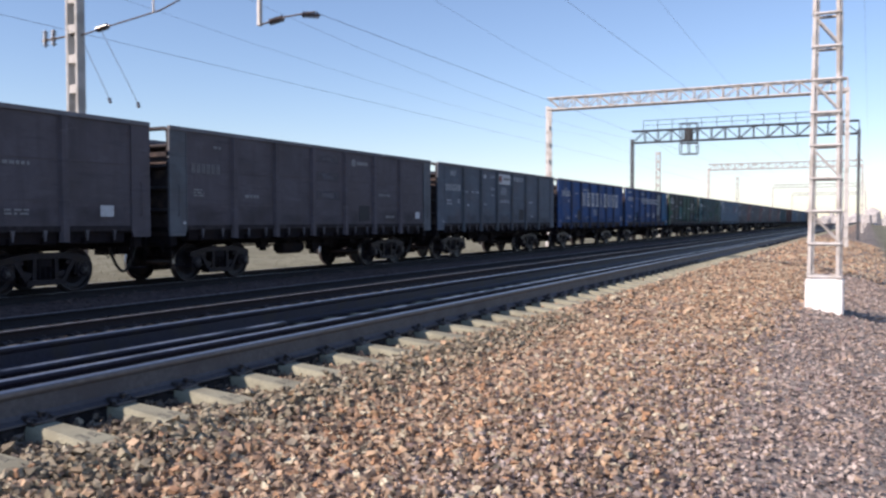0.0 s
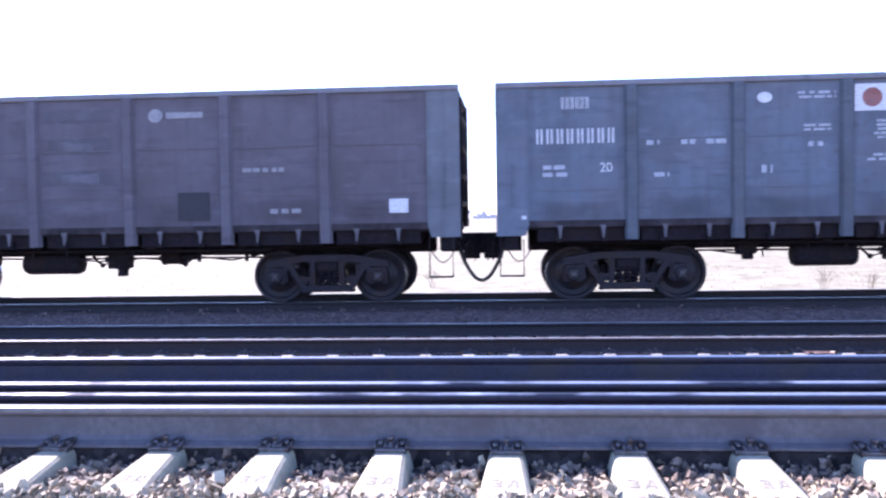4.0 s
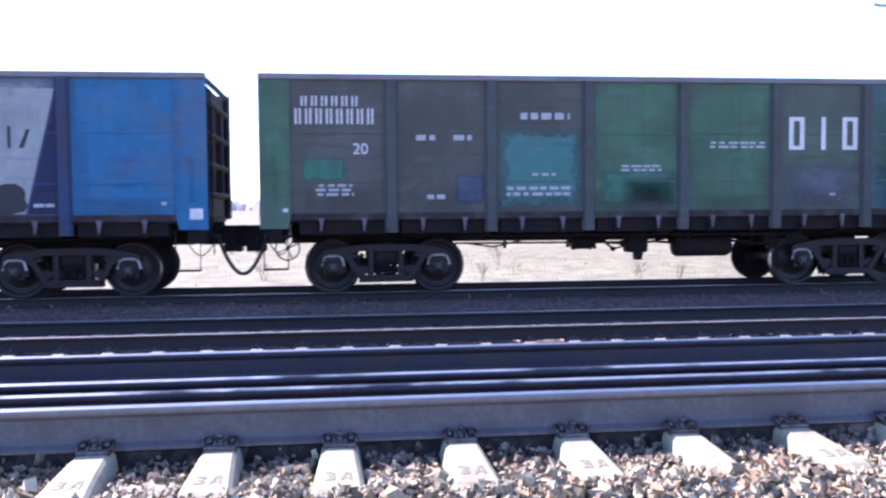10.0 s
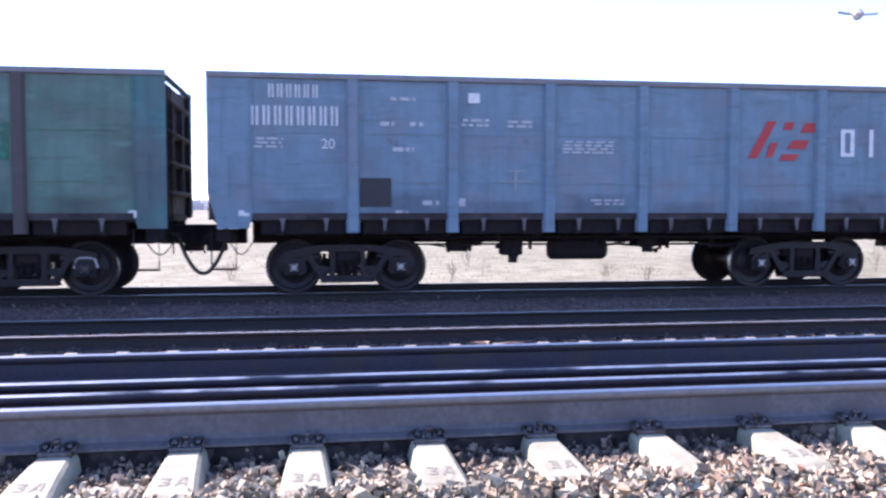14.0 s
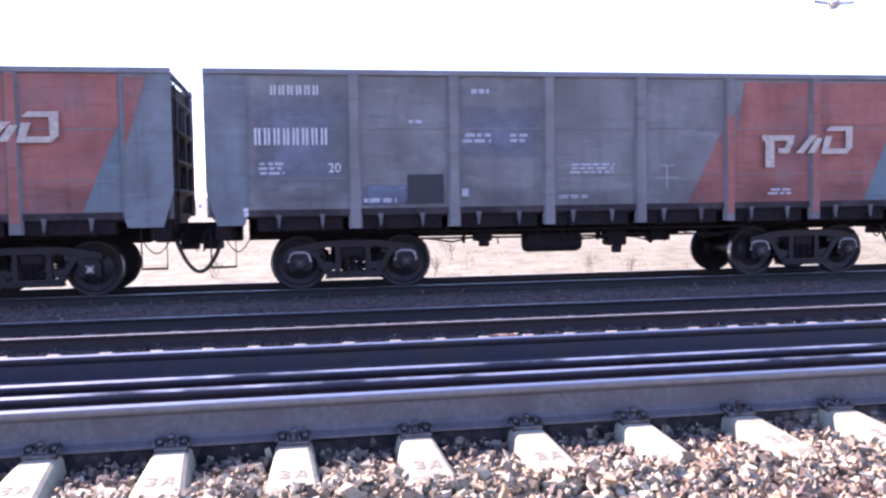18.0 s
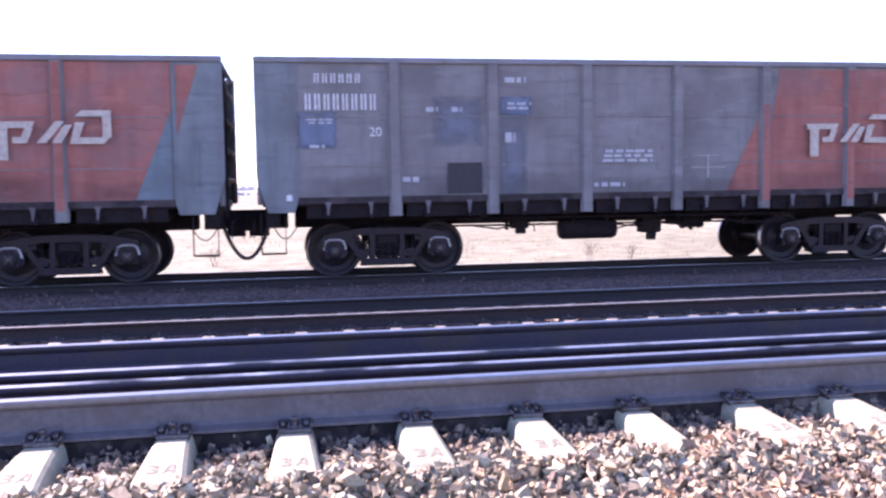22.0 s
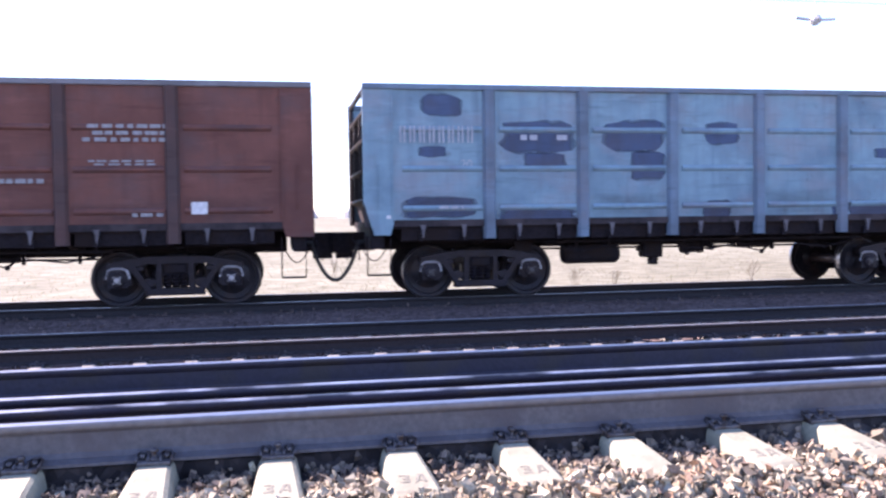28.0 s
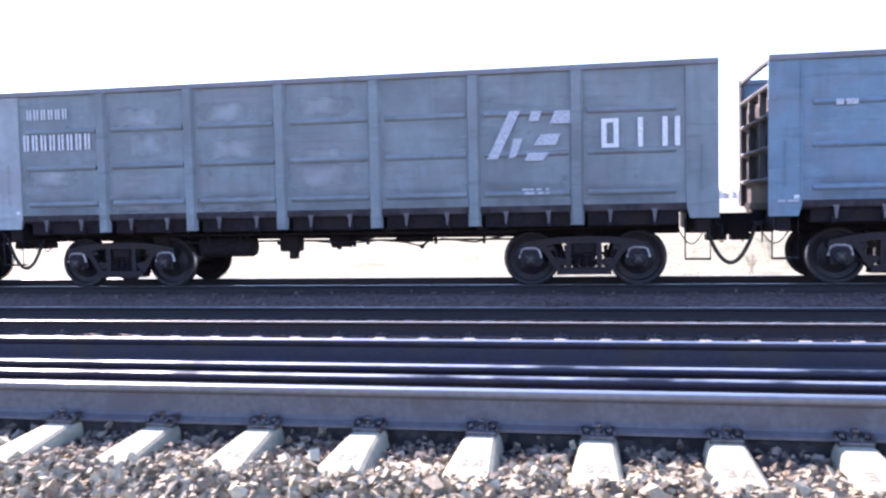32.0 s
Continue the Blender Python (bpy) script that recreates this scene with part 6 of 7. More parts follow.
marks(w, W, [('N', 0.86, 2.85, 1.24, 0.27), ('O', 1.04, 3.3, 0.82, 0.16), ('K', 0.77, 2.25, 0.58, 0.53, 'rzd_blue'), ('T2', 0.88, 2.6, 0.47, 0.12), ('T1', 0.92, 2.22, 0.27, 0.07), ('G', 1.94, 2.41, 0.21, 0.16), ('T1', 2.89, 2.82, 0.24, 0.11), ('T1', 3.33, 2.82, 0.22, 0.11), ('K', 3.19, 2.4, 0.55, 0.51, 'rzd_blue2'), ('D', 3.28, 1.42, 0.61, 0.53), ('T1', 2.48, 1.63, 0.3, 0.12), ('T1', 4.27, 3.32, 0.4, 0.13), ('K', 4.25, 2.8, 0.48, 0.24, 'rzd_blue'), ('T2', 4.29, 2.83, 0.46, 0.17), ('K', 4.18, 1.42, 0.35, 1.25, 'rzd_blue2'), ('T1', 4.3, 2.29, 0.16, 0.24), ('T3', 6.08, 1.87, 0.94, 0.3), ('T1', 5.88, 1.5, 0.59, 0.1), ('X', 7.76, 1.63, 0.66, 0.42), ('W', 0.54, 1.34, 0.09, 0.09)])
red_end(w, (8.42, 1.32), (9.44, 3.45), (10.0, 1.99, 1.78, 0.77), False)
w = add({"paint": P["deep_teal"], "cut": False, "ribbed": True, "gear": -1.4, "post_shift": -0.08}, "sea-green ribbed steel gondola wagon with a small white emblem")
marks(w, W, [('N', 0.55, 2.62, 1.36, 0.29), ('K', 0.56, 1.53, 1.48, 1.45, 'bright_teal'), ('C', 1.15, 3.24, 0.24, 0.15), ('G', 1.17, 2.25, 0.2, 0.15), ('T3', 1.44, 1.55, 0.42, 0.33), ('K', 2.49, 2.38, 1.28, 0.63, 'bright_teal'), ('T1', 2.77, 2.62, 0.21, 0.1), ('T1', 3.2, 2.63, 0.21, 0.1), ('D', 2.23, 1.49, 0.69, 0.53), ('K', 2.95, 1.45, 0.79, 0.27, 'bright_teal'), ('T1', 2.99, 1.51, 0.41, 0.1), ('T2', 4.51, 2.66, 0.6, 0.24), ('K', 4.47, 2.6, 0.63, 0.37, 'deep2'), ('T1', 6.26, 2.75, 0.35, 0.14), ('K', 6.14, 2.19, 0.51, 0.18, 'rzd_blue'), ('W', 6.82, 3.26, 0.17, 0.14), ('T2', 7.67, 2.06, 0.95, 0.22), ('T1', 8.13, 2.77, 0.49, 0.14), ('T4', 9.54, 2.03, 0.68, 0.4), ('T1', 10.03, 1.53, 0.53, 0.1), ('A', 11.04, 2.76, 0.33, 0.33), ('B3', 11.42, 2.62, 0.76, 0.33, 'fbf'), ('T1', 12.26, 2.84, 0.41, 0.09), ('T3', 11.31, 2.06, 0.68, 0.25)])
w = add({"paint": P["brown"], "post": P["brown_post"], "cut": True, "cut_right": False, "ribbed": True, "gear": -0.3, "hubs": True}, "red-brown ribbed steel gondola wagon with a pale map-like emblem")
marks(w, F, [('N', 0.63, 2.63, 1.32, 0.27), ('C', 1.08, 3.27, 0.2, 0.17), ('T2', 0.6, 2.26, 0.57, 0.07), ('T2', 0.66, 2.04, 0.94, 0.11), ('G', 2.92, 2.2, 0.23, 0.17), ('T2', 2.86, 2.68, 0.42, 0.19), ('D', 2.38, 1.48, 0.61, 0.51), ('R', 6.19, 2.02, 0.88, 1.01), ('T1', 4.32, 2.64, 0.2, 0.1), ('T1', 5.16, 2.64, 0.17, 0.1), ('T1', 4.19, 1.51, 0.25, 0.15), ('T1', 7.72, 2.02, 1.13, 0.1), ('T3', 9.44, 2.6, 1.36, 0.39), ('T2', 9.49, 2.28, 1.06, 0.12), ('W', 11.1, 1.5, 0.26, 0.2), ('T1', 10.13, 1.47, 0.54, 0.08), ('T1', 1.36, 1.47, 0.7, 0.11)])
w = add({"paint": P["pale_blue"], "post": P["pale_blue_post"], "rim": P["pale_blue_post"], "cut": True, "cut_right": False, "ribbed": True, "gear": -1.2, "bogies": (-4.395, 4.38)}, "patchy light-blue ribbed steel gondola wagon")
marks(w, M["dim_mark"], [('N', 0.61, 2.68, 1.35, 0.29), ('G', 1.7, 2.25, 0.22, 0.15), ('J', 0.99, 3.16, 0.75, 0.34), ('J', 2.42, 2.51, 1.52, 0.56), ('J', 2.82, 2.2, 0.83, 0.3), ('J', 4.3, 2.53, 1.3, 0.55), ('J', 4.82, 2.02, 0.83, 0.52), ('J', 6.24, 2.68, 0.73, 0.39), ('T1', 2.74, 2.73, 0.35, 0.13), ('T1', 3.4, 2.73, 0.24, 0.13), ('J', 0.59, 1.41, 1.45, 0.32), ('J', 0.93, 2.46, 0.52, 0.14), ('J', 9.76, 2.43, 0.79, 0.16), ('J', 6.22, 1.31, 0.61, 0.32), ('J', 2.34, 1.33, 1.56, 0.18), ('J', 8.89, 1.32, 1.3, 0.26), ('B3', 11.25, 2.70, 1.2, 0.45, 'fbp'), ('T1', 11.02, 1.34, 1.02, 0.17), ('T1', 1.29, 1.54, 0.42, 0.08)])
w = add({"paint": P["pale_grey"], "corner_left": P["bleached"], "end": P["worn_end"], "cut": False, "ribbed": True, "gear": -1.3, "length": 13.24, "bogies": (-4.365, 4.415)}, "silver-grey ribbed steel gondola wagon with white emblem and lettering blocks")
marks(w, W, [('N', 0.6, 2.57, 1.45, 0.3), ('O', 0.72, 3.15, 0.89, 0.19), ('Q', 2.32, 2.95, 1.23, 0.33), ('Q', 2.65, 2.42, 0.92, 0.42), ('Q', 4.13, 3.01, 1.19, 0.29), ('Q', 4.27, 2.32, 1.08, 0.31), ('Q', 5.93, 3.03, 1.17, 0.3), ('Q', 5.81, 1.78, 1.33, 0.37), ('Q', 5.97, 2.28, 1.03, 0.12), ('Q', 2.19, 1.4, 1.38, 0.21), ('Q', 3.98, 1.4, 1.37, 0.21), ('M2', 9.44, 2.11, 1.52, 0.85), ('B3', 11.36, 2.29, 1.28, 0.48, 'fbp'), ('T2', 10.0, 1.52, 0.49, 0.14), ('Q', 0.55, 1.91, 1.14, 0.31)])
w = add({"paint": P["steel_blue"], "end": P["worn_end"], "cut": False, "ribbed": True}, "steel-blue ribbed gondola wagon with white markings")
marks(w, W, [('T1', 0.99, 2.85, 0.37, 0.13), ('T1', 0.09, 1.33, 0.4, 0.05)])
for k, p in enumerate(("rzd", "steel_blue", "grey", "slate")):
    w = add({"paint": P[p], "cut": k % 2 == 0, "near": False}, "distant %s gondola wagon near the tail" % ("grey" if p in ("rzd", "grey") else "blue-grey"))


# ---- masts, gantries and wires ----
def lattice_mast(x, y, z0, height, w0, w1, label):
    """A tapered four-legged lattice mast on a whitewashed foundation block."""
    mast = new("lattice_mast")
    tagged(mast, label, "catenary mast", "catenary supports")
    mast.matrix_basis = pose(x, y, z0)
    bm = bmesh.new()
    prism(bm, [(-0.32, -0.33), (0.32, -0.33), (0.32, 0.33), (-0.32, 0.33)], "z", -0.6, 0.78)
    bmesh.ops.bevel(bm, geom=list(bm.edges), offset=0.02, segments=1, affect="EDGES")
    me = bpy.data.meshes.new("foundation")
    bm.to_mesh(me)
    bm.free()
    me.materials.append(None)
    part("foundation", me, M["whitewash"], mast, "whitewashed concrete foundation block")
    base = 0.78

    def corner(s, q, h):
        u = (h - base) / (height - base)
        half = (w0 * (1 - u) + w1 * u) / 2
        return Vector((s * half * 0.75, q * half, h))
    for s in (-1, 1):
        for q in (-1, 1):
            bm = bmesh.new()
            a, b = corner(s, q, base), corner(s, q, height)
            box(bm, -0.05, 0.05, -0.012, 0.012, 0, 1)
            box(bm, -0.012, 0.012, -0.05, 0.05, 0, 1)
            for v in bm.verts:
                t = v.co.z
                p = a.lerp(b, t)
                v.co = Vector((p.x + v.co.x - s * 0.04, p.y + v.co.y - q * 0.04, p.z))
            me = bpy.data.meshes.new("leg")
            bm.to_mesh(me)
            bm.free()
            me.materials.append(None)
            part("leg", me, M["galvanised"], mast)
    h, k = base + 0.05, 0
    while h < height - 0.6:
        step = 0.62
        bars = []
        for s in (-1, 1):
            bars += [(corner(s, -1, h), corner(s, 1, h), 0.045), (corner(-1, s, h), corner(1, s, h), 0.035), (corner(-1, s, h), corner(1, s, h + step), 0.03)]
            if k % 2:
                bars.append((corner(s, -1, h), corner(s, 1, h + step), 0.03))
        for a, b, w in bars:
            bm = bmesh.new()
            bar(bm, a, b, w)
            me = bpy.data.meshes.new("brace")
            bm.to_mesh(me)
            bm.free()
            me.materials.append(None)
            part("brace", me, M["galvanised"], mast)
        h, k = h + step, k + 1
    return mast


lattice_mast(18.0, 0.68, -0.92, 11.5, 0.58, 0.37, "pale lattice steel catenary mast on a white foundation block")


def concrete_mast(x, y, z0, height, label):
    """A concrete mast of two flanges with windows through it along the track."""
    mast = new("concrete_mast")
    tagged(mast, label, "catenary mast", "catenary supports")
    mast.matrix_basis = pose(x, y, z0)
    for s in (-1, 1):
        bm = bmesh.new()
        box(bm, -0.15, 0.15, s * 0.19 - 0.05, s * 0.19 + 0.05, -0.4, height, 0.015)
        me = bpy.data.meshes.new("flange")
        bm.to_mesh(me)
        bm.free()
        me.materials.append(None)
        part("flange", me, M["mast_concrete"], mast)
    h = -0.4
    while h < height - 0.2:
        bm = bmesh.new()
        box(bm, -0.13, 0.13, -0.14, 0.14, h, h + 0.24)
        me = bpy.data.meshes.new("web")
        bm.to_mesh(me)
        bm.free()
        me.materials.append(None)
        part("web", me, M["mast_concrete"], mast)
        h += 0.86
    return mast


concrete_mast(17.75, 20.6, -0.9, 12.0, "concrete ladder-like catenary mast behind the train")


def insulator_mesh(bm):
    prof = [(0.02, 0.0)]
    for k in range(5):
        prof += [(0.03, 0.06 + k * 0.09), (0.09, 0.075 + k * 0.09), (0.085, 0.095 + k * 0.09), (0.03, 0.11 + k * 0.09)]
    prof += [(0.02, 0.52)]
    lathe(bm, prof, "x", 12)


def insulator(at, label="dark ribbed insulator on a catenary fitting"):
    return tagged(part("insulator", mesh_of("insulator", insulator_mesh), M["insulator"], at=at), label, "insulator", "insulators")


def strut(name, points, r, mat, label, category, steps=6):
    bm = bmesh.new()
    tube(bm, points, r, steps)
    me = bpy.data.meshes.new(name)
    bm.to_mesh(me)
    bm.free()
    me.materials.append(mat)
    return tagged(new(name, me), label, category)


def gantry(x, y0, y1, z0, z_beam, depth, mat, post_w, label, walkway=False):
    """A rigid crossbeam on two posts."""
    g = new("gantry")
    tagged(g, label, "gantry", "catenary gantries")
    g.matrix_basis = pose(x, 0, 0)
    for y in (y0, y1):
        bm = bmesh.new()
        for s in (-1, 1):
            box(bm, s * post_w / 2 - 0.06, s * post_w / 2 + 0.06, y - 0.12, y + 0.12, z0, z_beam + depth * 0.3)
        for k in range(int((z_beam - z0) / 1.2)):
            box(bm, -post_w / 2, post_w / 2, y - 0.05, y + 0.05, z0 + k * 1.2, z0 + k * 1.2 + 0.2)
        me = bpy.data.meshes.new("post")
        bm.to_mesh(me)
        bm.free()
        me.materials.append(None)
        part("post", me, mat, g)
    for s in (-1, 1):
        for zz in (z_beam, z_beam + depth):
            bm = bmesh.new()
            bar(bm, (s * 0.3, y0, zz), (s * 0.3, y1, zz), 0.10)
            me = bpy.data.meshes.new("chord")
            bm.to_mesh(me)
            bm.free()
            me.materials.append(None)
            part("chord", me, mat, g)
    n = int((y1 - y0) / (depth * 1.1))
    for k in range(n):
        a, b = y0 + (y1 - y0) * k / n, y0 + (y1 - y0) * (k + 1) / n
        bm = bmesh.new()
        for s in (-1, 1):
            bar(bm, (s * 0.3, a, z_beam), (s * 0.3, a, z_beam + depth), 0.06)
            bar(bm, (s * 0.3, a, z_beam + (depth if k % 2 else 0)), (s * 0.3, b, z_beam + (0 if k % 2 else depth)), 0.05)
        bar(bm, (-0.3, a, z_beam), (0.3, b, z_beam), 0.05)
        me = bpy.data.meshes.new("lacing")
        bm.to_mesh(me)
        bm.free()
        me.materials.append(None)
        part("lacing", me, mat, g)
    if walkway:
        bm = bmesh.new()
        for k in range(14):
            y = y0 + 1.0 + (y1 - y0 - 2) * k / 13
            bar(bm, (0.3, y, z_beam + depth), (0.3, y, z_beam + depth + 1.0), 0.04)
        bar(bm, (0.3, y0 + 1, z_beam + depth + 1.0), (0.3, y1 - 1, z_beam + depth + 1.0), 0.04)
        bar(bm, (0.3, y0 + 1, z_beam + depth + 0.55), (0.3, y1 - 1, z_beam + depth + 0.55), 0.03)
        me = bpy.data.meshes.new("handrail")
        bm.to_mesh(me)
        bm.free()
        me.materials.append(None)
        part("handrail", me, mat, g)
    return g


gantry(18.3, 0.68, 20.6, 9.6, 10.0, 0.9, M["galvanised"], 0.3, "pale lattice crossbeam carried by a steel and a concrete mast")
gantry(57.9, 1.2, 20.3, -0.9, 8.8, 0.8, M["galvanised"], 0.5, "pale lattice steel gantry spanning the tracks")
gantry(81.7, 0.8, 20.3, -0.9, 8.4, 1.1, M["dark_steel"], 0.35, "dark steel signal bridge spanning the tracks", True)
gantry(127.0, 0.8, 20.6, -0.9, 8.2, 0.8, M["galvanised"], 0.5, "pale distant lattice gantry spanning the tracks")
gantry(218.0, 0.8, 20.6, -0.9, 8.7, 0.8, M["galvanised"], 0.5, "pale distant lattice gantry spanning the tracks")
gantry(275.0, 0.8, 20.6, -0.9, 8.4, 0.8, M["galvanised"], 0.5, "pale distant lattice gantry spanning the tracks")
concrete_mast(94.3, 20.6, -0.9, 9.4, "concrete mast behind the train")
concrete_mast(157.0, 20.6, -0.9, 9.6, "concrete mast behind the train")


def signal_cage(x, y, z):
    s = new("signal_head")
    tagged(s, "dark railway signal head in a hanging cage", "signal")
    s.matrix_basis = pose(x, y, z)
    bm = bmesh.new()
    box(bm, -0.12, 0.12, -0.35, 0.35, 0.3, 1.5, 0.05)
    me = bpy.data.meshes.new("backboard")
    bm.to_mesh(me)
    bm.free()
    me.materials.append(None)
    part("backboard", me, M["hose"], s)
    bm = bmesh.new()
    for dx in (-0.45, 0.45):
        for dy in (-0.75, 0.0, 0.75):
            bar(bm, (dx, dy, -0.9), (dx, dy, 1.9), 0.06)
        for h in (-0.9, 0.1, 1.9):
            bar(bm, (dx, -0.75, h), (dx, 0.75, h), 0.06)
    me = bpy.data.meshes.new("cage")
    bm.to_mesh(me)
    bm.free()
    me.materials.append(None)
    part("cage", me, M["dark_steel"], s)


signal_cage(80.9, 14.85, 8.0)

# fittings on and between the nearest masts
strut("hanger", [(17.75, 13.92, 10.0), (17.75, 13.92, 5.98)], 0.075, M["galvanised"], "pale steel hanger below the crossbeam", "hanger")
strut("steady_arm", [(17.75, 13.92, 6.0), (17.75, 13.1, 6.12), (17.75, 12.2, 6.15)], 0.022, M["wire"], "thin steel catenary steady arm", "arm")
insulator(pose(17.75, 13.65, 6.03, 0, -8, -90))
insulator(pose(17.75, 12.65, 6.13, 0, 6, -75))
strut("bracket", [(17.75, 20.5, 6.35), (17.75, 19.4, 6.5), (17.75, 17.3, 6.75), (17.75, 16.6, 6.95)], 0.022, M["wire"], "thin steel cantilever bracket on the concrete mast", "bracket")
strut("dropper", [(17.75, 17.55, 6.7), (17.75, 17.55, 7.6)], 0.03, M["galvanised"], "short pale dropper on the bracket", "dropper")
insulator(pose(17.75, 19.75, 6.46, 0, -8, -90))
strut("bracket", [(17.75, 20.4, 6.42), (17.75, 22.0, 6.36)], 0.03, M["wire"], "short steel crossarm on the concrete mast", "bracket")
for y in (21.5, 21.85):
    insulator(pose(17.75, y, 6.15, 0, -90, 0))


def wire(points, r, label):
    return strut("overhead_wire", points, r, M["wire"], label, "wire", 4)


def sagging(y, z, x0, span, n, sag):
    pts = []
    for s in range(n):
        for k in range(6):
            u = k / 6
            pts.append((x0 + (s + u) * span, y, z - sag * 4 * u * (1 - u)))
    return pts


for y in (5.3, Y_TRAIN):
    wire([(-90, y, 5.3), (330, y, 5.3)], 0.0045, "thin copper contact wire over the track")
    wire(sagging(y, 7.6, -37.5, 54.5, 6, 0.9), 0.004, "thin messenger wire over the track")
wire([(17.75, 12.25, 6.15), (57.9, 12.3, 6.1), (127, 12.3, 6.1)], 0.006, "thin copper contact wire over the ballast")
wire(sagging(12.3, 8.4, 17.75, 40.15, 3, 0.8), 0.004, "thin messenger wire over the ballast")
wire(sagging(21.3, 8.2, -37.5, 54.5, 6, 0.6), 0.004, "thin feeder wire behind the train")
wire(sagging(0.2, 10.2, -37.5, 54.5, 6, 0.6), 0.004, "thin feeder wire beside the near masts")
# stays from the concrete mast
for a, b_ in (((17.75, 20.3, 6.2), (17.75, 19.28, 4.5)), ((17.75, 19.6, 6.5), (17.75, 18.18, 4.3))):
    strut("stay_wire", [a, b_], 0.010, M["wire"], "thin stay wire with a small weight", "wire", 4)
    strut("stay_weight", [b_, (b_[0], b_[1] - 0.05, b_[2] - 0.14)], 0.045, M["insulator"], "small dark stay insulator", "insulator")

# the small insulated clamp on the contact wire above the train
clamp = new("section_insulator")
tagged(clamp, "small grey section insulator hung on the contact wire", "insulator")
clamp.matrix_basis = pose(10.96, Y_TRAIN, 4.92)
bm = bmesh.new()
lathe(bm, [(0.02, -0.14), (0.10, -0.08), (0.12, 0.0), (0.10, 0.08), (0.02, 0.14)], "y", 12)
me = bpy.data.meshes.new("core")
bm.to_mesh(me)
bm.free()
me.materials.append(None)
# pale material stands in for the bright sky bleeding over the clamp
part("core", me, M["galvanised"], clamp)
bm = bmesh.new()
tube(bm, [(-0.45, 0, 0.03), (-0.1, 0, 0.0), (0.1, 0, 0.0), (0.45, 0, 0.03)], 0.03, 6)
tube(bm, [(0, 0, 0), (0, 0, 0.46)], 0.012, 5)
me = bpy.data.meshes.new("runner")
bm.to_mesh(me)
bm.free()
me.materials.append(None)
part("runner", me, M["galvanised"], clamp)


# ---- dry grass, twigs and the distance ----
def grass(name, count, x0, x1, y0, y1, size, seed, label):
    rng = np.random.default_rng(seed)
    x, y = rng.uniform(x0, x1, count), rng.uniform(y0, y1, count)
    py, pz = np.array([p[0] for p in PROFILE]), np.array([p[1] for p in PROFILE])
    z = np.interp(y, py, pz)
    a = rng.uniform(0, math.tau, count)
    h = rng.uniform(0.4, 1.0, count) * size
    lean = rng.normal(0, 0.35, (count, 2)) * h[:, None]
    wdt = 0.012 + h * 0.03
    dx, dy = np.cos(a) * wdt, np.sin(a) * wdt
    v = np.stack([np.stack([x - dx, y - dy, z - 0.02], 1), np.stack([x + dx, y + dy, z - 0.02], 1), np.stack([x + lean[:, 0], y + lean[:, 1], z + h], 1)], 1)
    me = bpy.data.meshes.new(name)
    me.vertices.add(count * 3)
    me.vertices.foreach_set("co", v.reshape(-1))
    me.loops.add(count * 3)
    me.loops.foreach_set("vertex_index", np.arange(count * 3, dtype=np.int32))
    me.polygons.add(count)
    me.polygons.foreach_set("loop_start", np.arange(0, count * 3, 3, dtype=np.int32))
    me.update(calc_edges=True)
    me.materials.append(M["dry_grass"])
    return tagged(new(name, me), label, "grass", kind="stuff")


grass("dry_grass", 16000, -30, 60, 20, 45, 0.10, 31, "dry straw-coloured grass behind the tracks")
grass("dry_grass", 6000, -25, 55, 18.9, 20.6, 0.13, 33, "sparse dry grass on the far edge of the ballast")
grass("dry_grass", 30000, 8, 70, -9, -1.2, 0.3, 32, "dry straw-coloured grass on the embankment slope")


def bush(x, y, h, seed):
    rng = random.Random(seed)
    b = new("dry_bush")
    tagged(b, "leafless dry bush in the straw grass", "bush", "dry bushes")
    b.matrix_basis = pose(x, y, ground_z(y))
    bm = bmesh.new()

    def grow(p, way, length, r, depth):
        q = p + way * length
        tube(bm, [p, (p + q) / 2 + Vector((rng.uniform(-1, 1), rng.uniform(-1, 1), 0)) * length * 0.06, q], r, 4)
        if depth:
            for _ in range(3):
                w2 = (way + Vector((rng.uniform(-0.8, 0.8), rng.uniform(-0.8, 0.8), rng.uniform(-0.1, 0.5)))).normalized()
                grow(p.lerp(q, rng.uniform(0.5, 1)), w2, length * 0.62, r * 0.6, depth - 1)
    for _ in range(5):
        grow(Vector((rng.uniform(-0.1, 0.1), rng.uniform(-0.1, 0.1), -0.02)), Vector((rng.uniform(-0.5, 0.5), rng.uniform(-0.5, 0.5), 1)).normalized(), h * 0.5, 0.008, 2)
    me = bpy.data.meshes.new("branching")
    bm.to_mesh(me)
    bm.free()
    me.materials.append(None)
    part("branching", me, M["twig"], b)


for k, (x, y, h) in enumerate(((8.5, 24, 0.9), (10.2, 25, 0.7), (4.2, 26, 0.8), (-2.5, 27, 0.8), (14.5, 24.5, 1.0), (1.8, 30, 1.1), (20, 28, 1.2), (6, 33, 1.2))):
    bush(x, y, h, k)


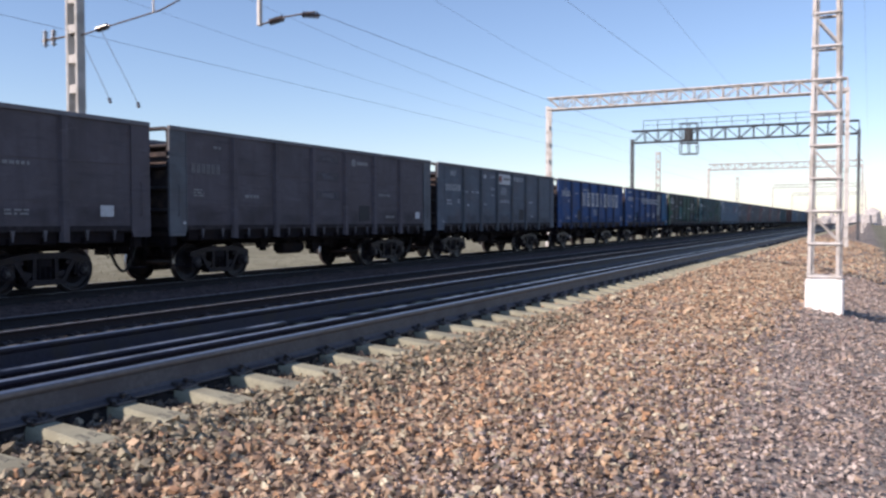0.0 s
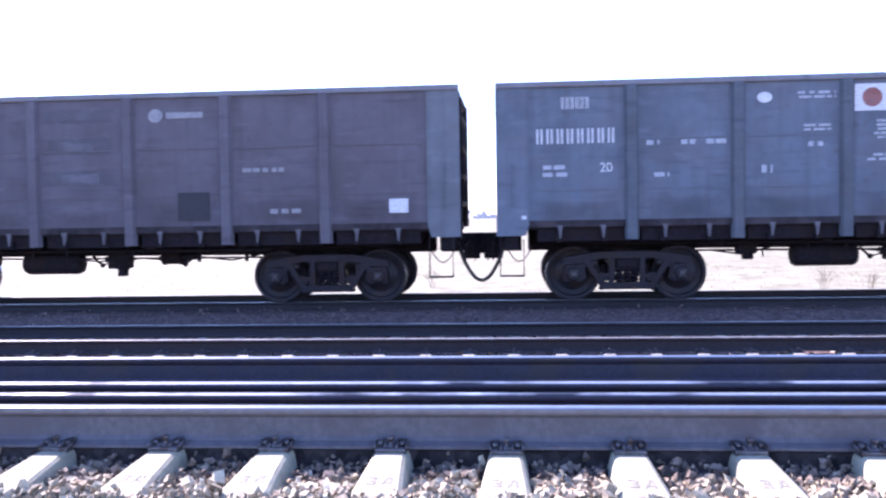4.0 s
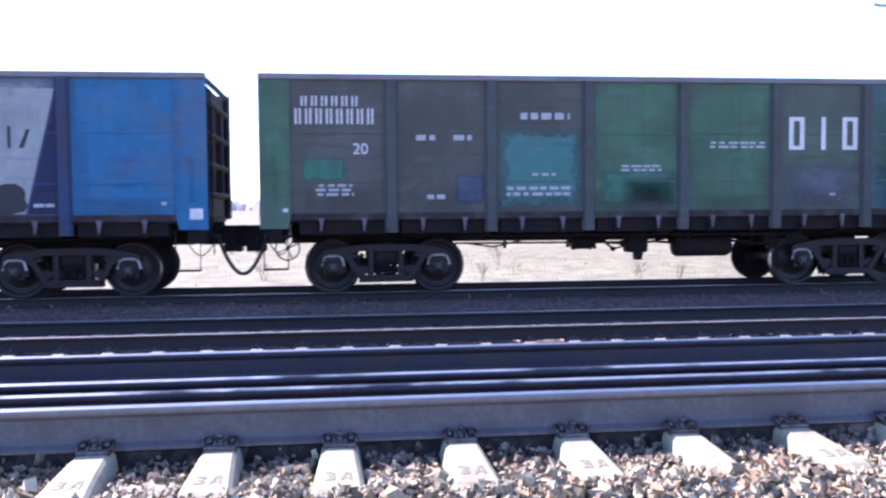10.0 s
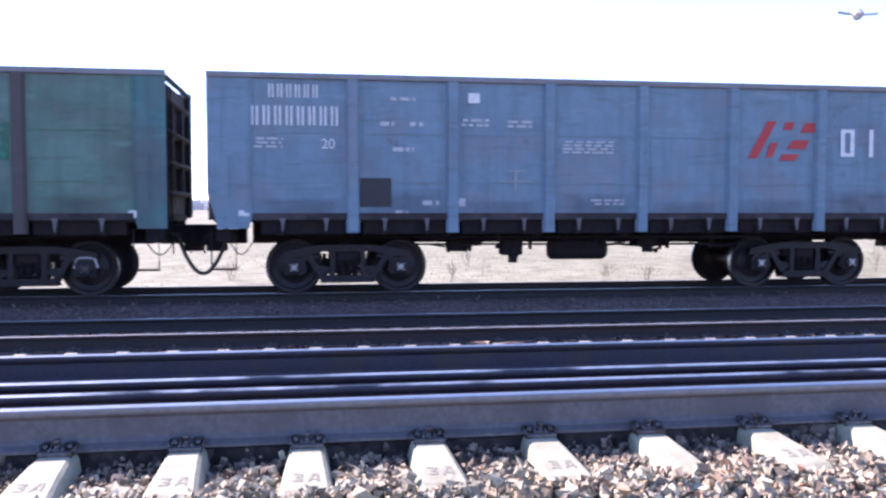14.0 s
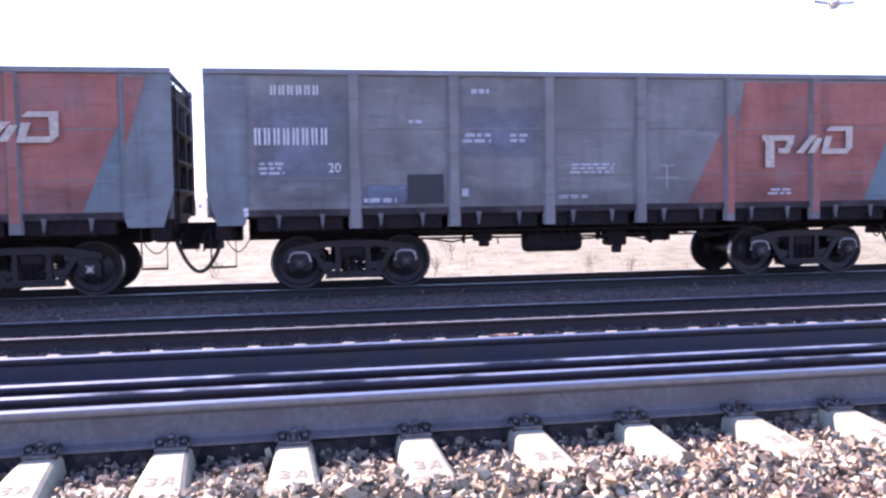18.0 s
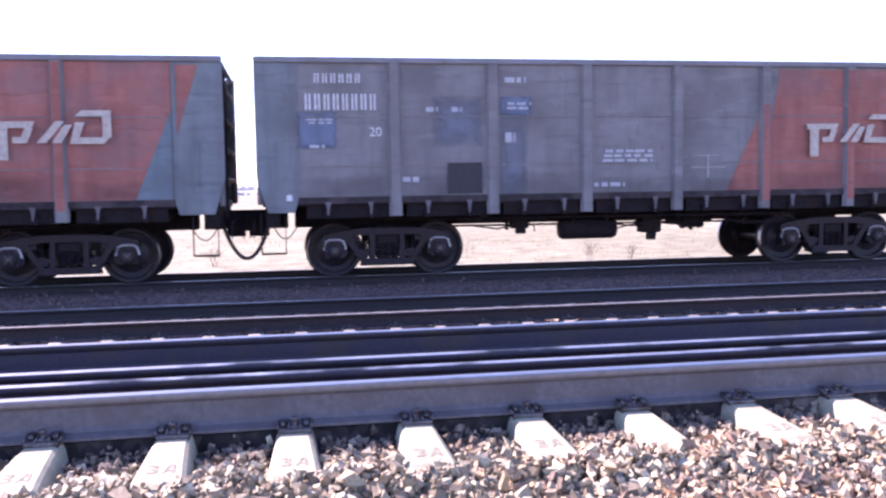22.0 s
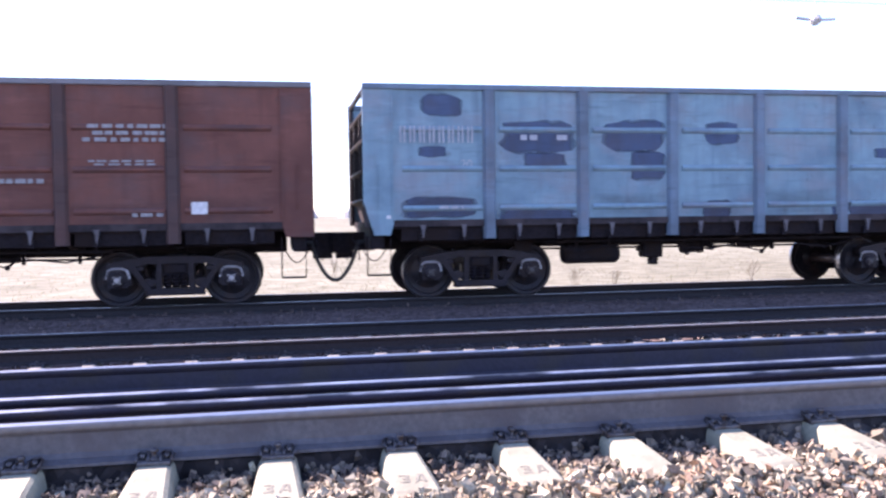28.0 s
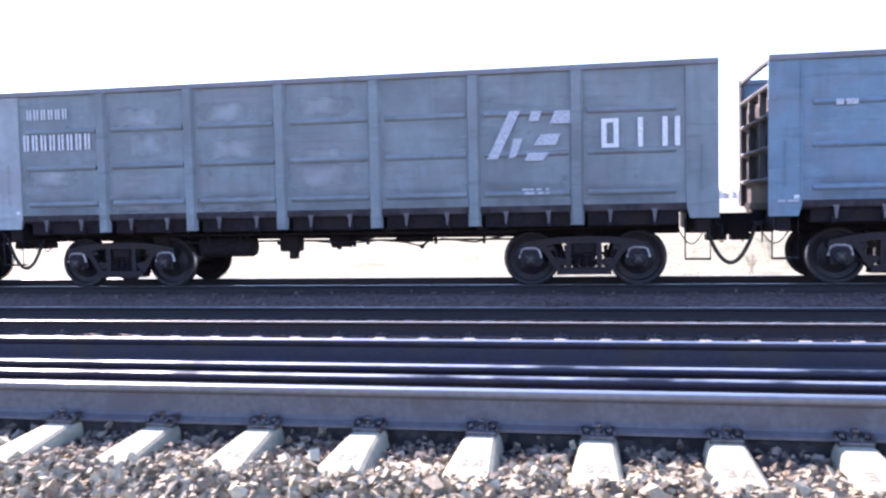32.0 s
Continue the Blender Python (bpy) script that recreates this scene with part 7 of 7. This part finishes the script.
def far_woods():
    rng = np.random.default_rng(5)
    vs, fs = [], []

    def clump(x, y, z, w, h):
        n = 7
        base = len(vs)
        for k in range(n):
            a = k * math.tau / n
            vs.append((x + math.cos(a) * w, y + math.sin(a) * w, z - 1))
        for k in range(n):
            a = k * math.tau / n
            vs.append((x + math.cos(a) * w * 0.8, y + math.sin(a) * w * 0.8, z + h * rng.uniform(0.5, 0.95)))
        vs.append((x, y, z + h))
        for k in range(n):
            m = (k + 1) % n
            fs.append((base + k, base + m, base + n + m, base + n + k))
            fs.append((base + n + k, base + n + m, base + 2 * n))
    for k in range(420):
        clump(rng.uniform(-900, 1500), rng.uniform(900, 1000), -0.5, rng.uniform(4, 11), rng.uniform(4, 13))
    for k in range(160):
        clump(rng.uniform(520, 760), rng.uniform(-260, 60), -2.5, rng.uniform(2, 6), rng.uniform(5, 12))
    me = bpy.data.meshes.new("distant_woods")
    me.from_pydata(vs, [], fs)
    me.materials.append(M["far_wood"])
    tagged(new("distant_woods", me), "distant grey leafless woods along the horizon", "woods", kind="stuff")


far_woods()


# ---- what moves: the whole train rolls past, its wheels turning ----
# seconds and the middle of the first wagon along the track
ROLL = [(0, 7.942), (1, 0.723), (2, -6.83), (3, -14.21), (4, -21.411), (5, -28.72), (6, -35.945), (7, -42.922), (8, -50.254), (9, -57.39), (10, -64.452), (11, -71.544), (12, -78.333), (13, -85.495), (14, -92.422), (15, -99.41), (16, -106.253), (17, -113.119), (18, -119.881), (19, -126.779), (20, -133.558), (21, -140.25), (22, -147.039), (23, -153.794), (24, -160.547), (25, -167.145), (26, -173.79), (27, -180.439), (28, -186.941), (29, -193.692), (30, -199.919), (31, -206.584), (32, -213.539)]
_rows = [b for a, b in ROLL]


def train_at(t):
    """Where the train stands at t, smoothly between the seconds."""
    k = min(int(t), len(_rows) - 2)
    p = [_rows[max(0, k - 1)] if k else 2 * _rows[0] - _rows[1], _rows[k], _rows[k + 1], _rows[k + 2] if k + 2 < len(_rows) else 2 * _rows[-1] - _rows[-2]]
    u = t - k
    return p[1] + 0.5 * u * (p[2] - p[0] + u * (2 * p[0] - 5 * p[1] + 4 * p[2] - p[3] + u * (3 * (p[1] - p[2]) + p[3] - p[0])))


def motions():
    keys = [k / 4 for k in range(int(SECONDS) * 4 + 1)]
    for n, wagon in enumerate(TRAIN):
        walk(wagon, [(t, pose(train_at(t) + n * PITCH + OFFSETS[n], Y_TRAIN, Z_TRAIN)) for t in keys])
        # the wheels are keyed step by step while their wagon rolls through the view
        steps = [k / 15 for k in range(int(SECONDS * 15) + 1)]
        seen = [t for t in steps if -17 < train_at(t) + n * PITCH < 32]
        if not seen or n > 17:
            continue
        times = ([0.0] if seen[0] > 0 else []) + seen + ([SECONDS] if seen[-1] < SECONDS else [])
        for wheel, x in WHEELS[n]:
            rows = []
            for t in times:
                t2 = min(max(t, seen[0]), seen[-1])
                turn = math.degrees((train_at(t2) - train_at(seen[0])) / WHEEL_R)
                rows.append((t, Matrix.Translation((x, 0, WHEEL_R)) @ Matrix.Rotation(radians(turn), 4, "Y")))
            walk(wheel, rows)


motions()
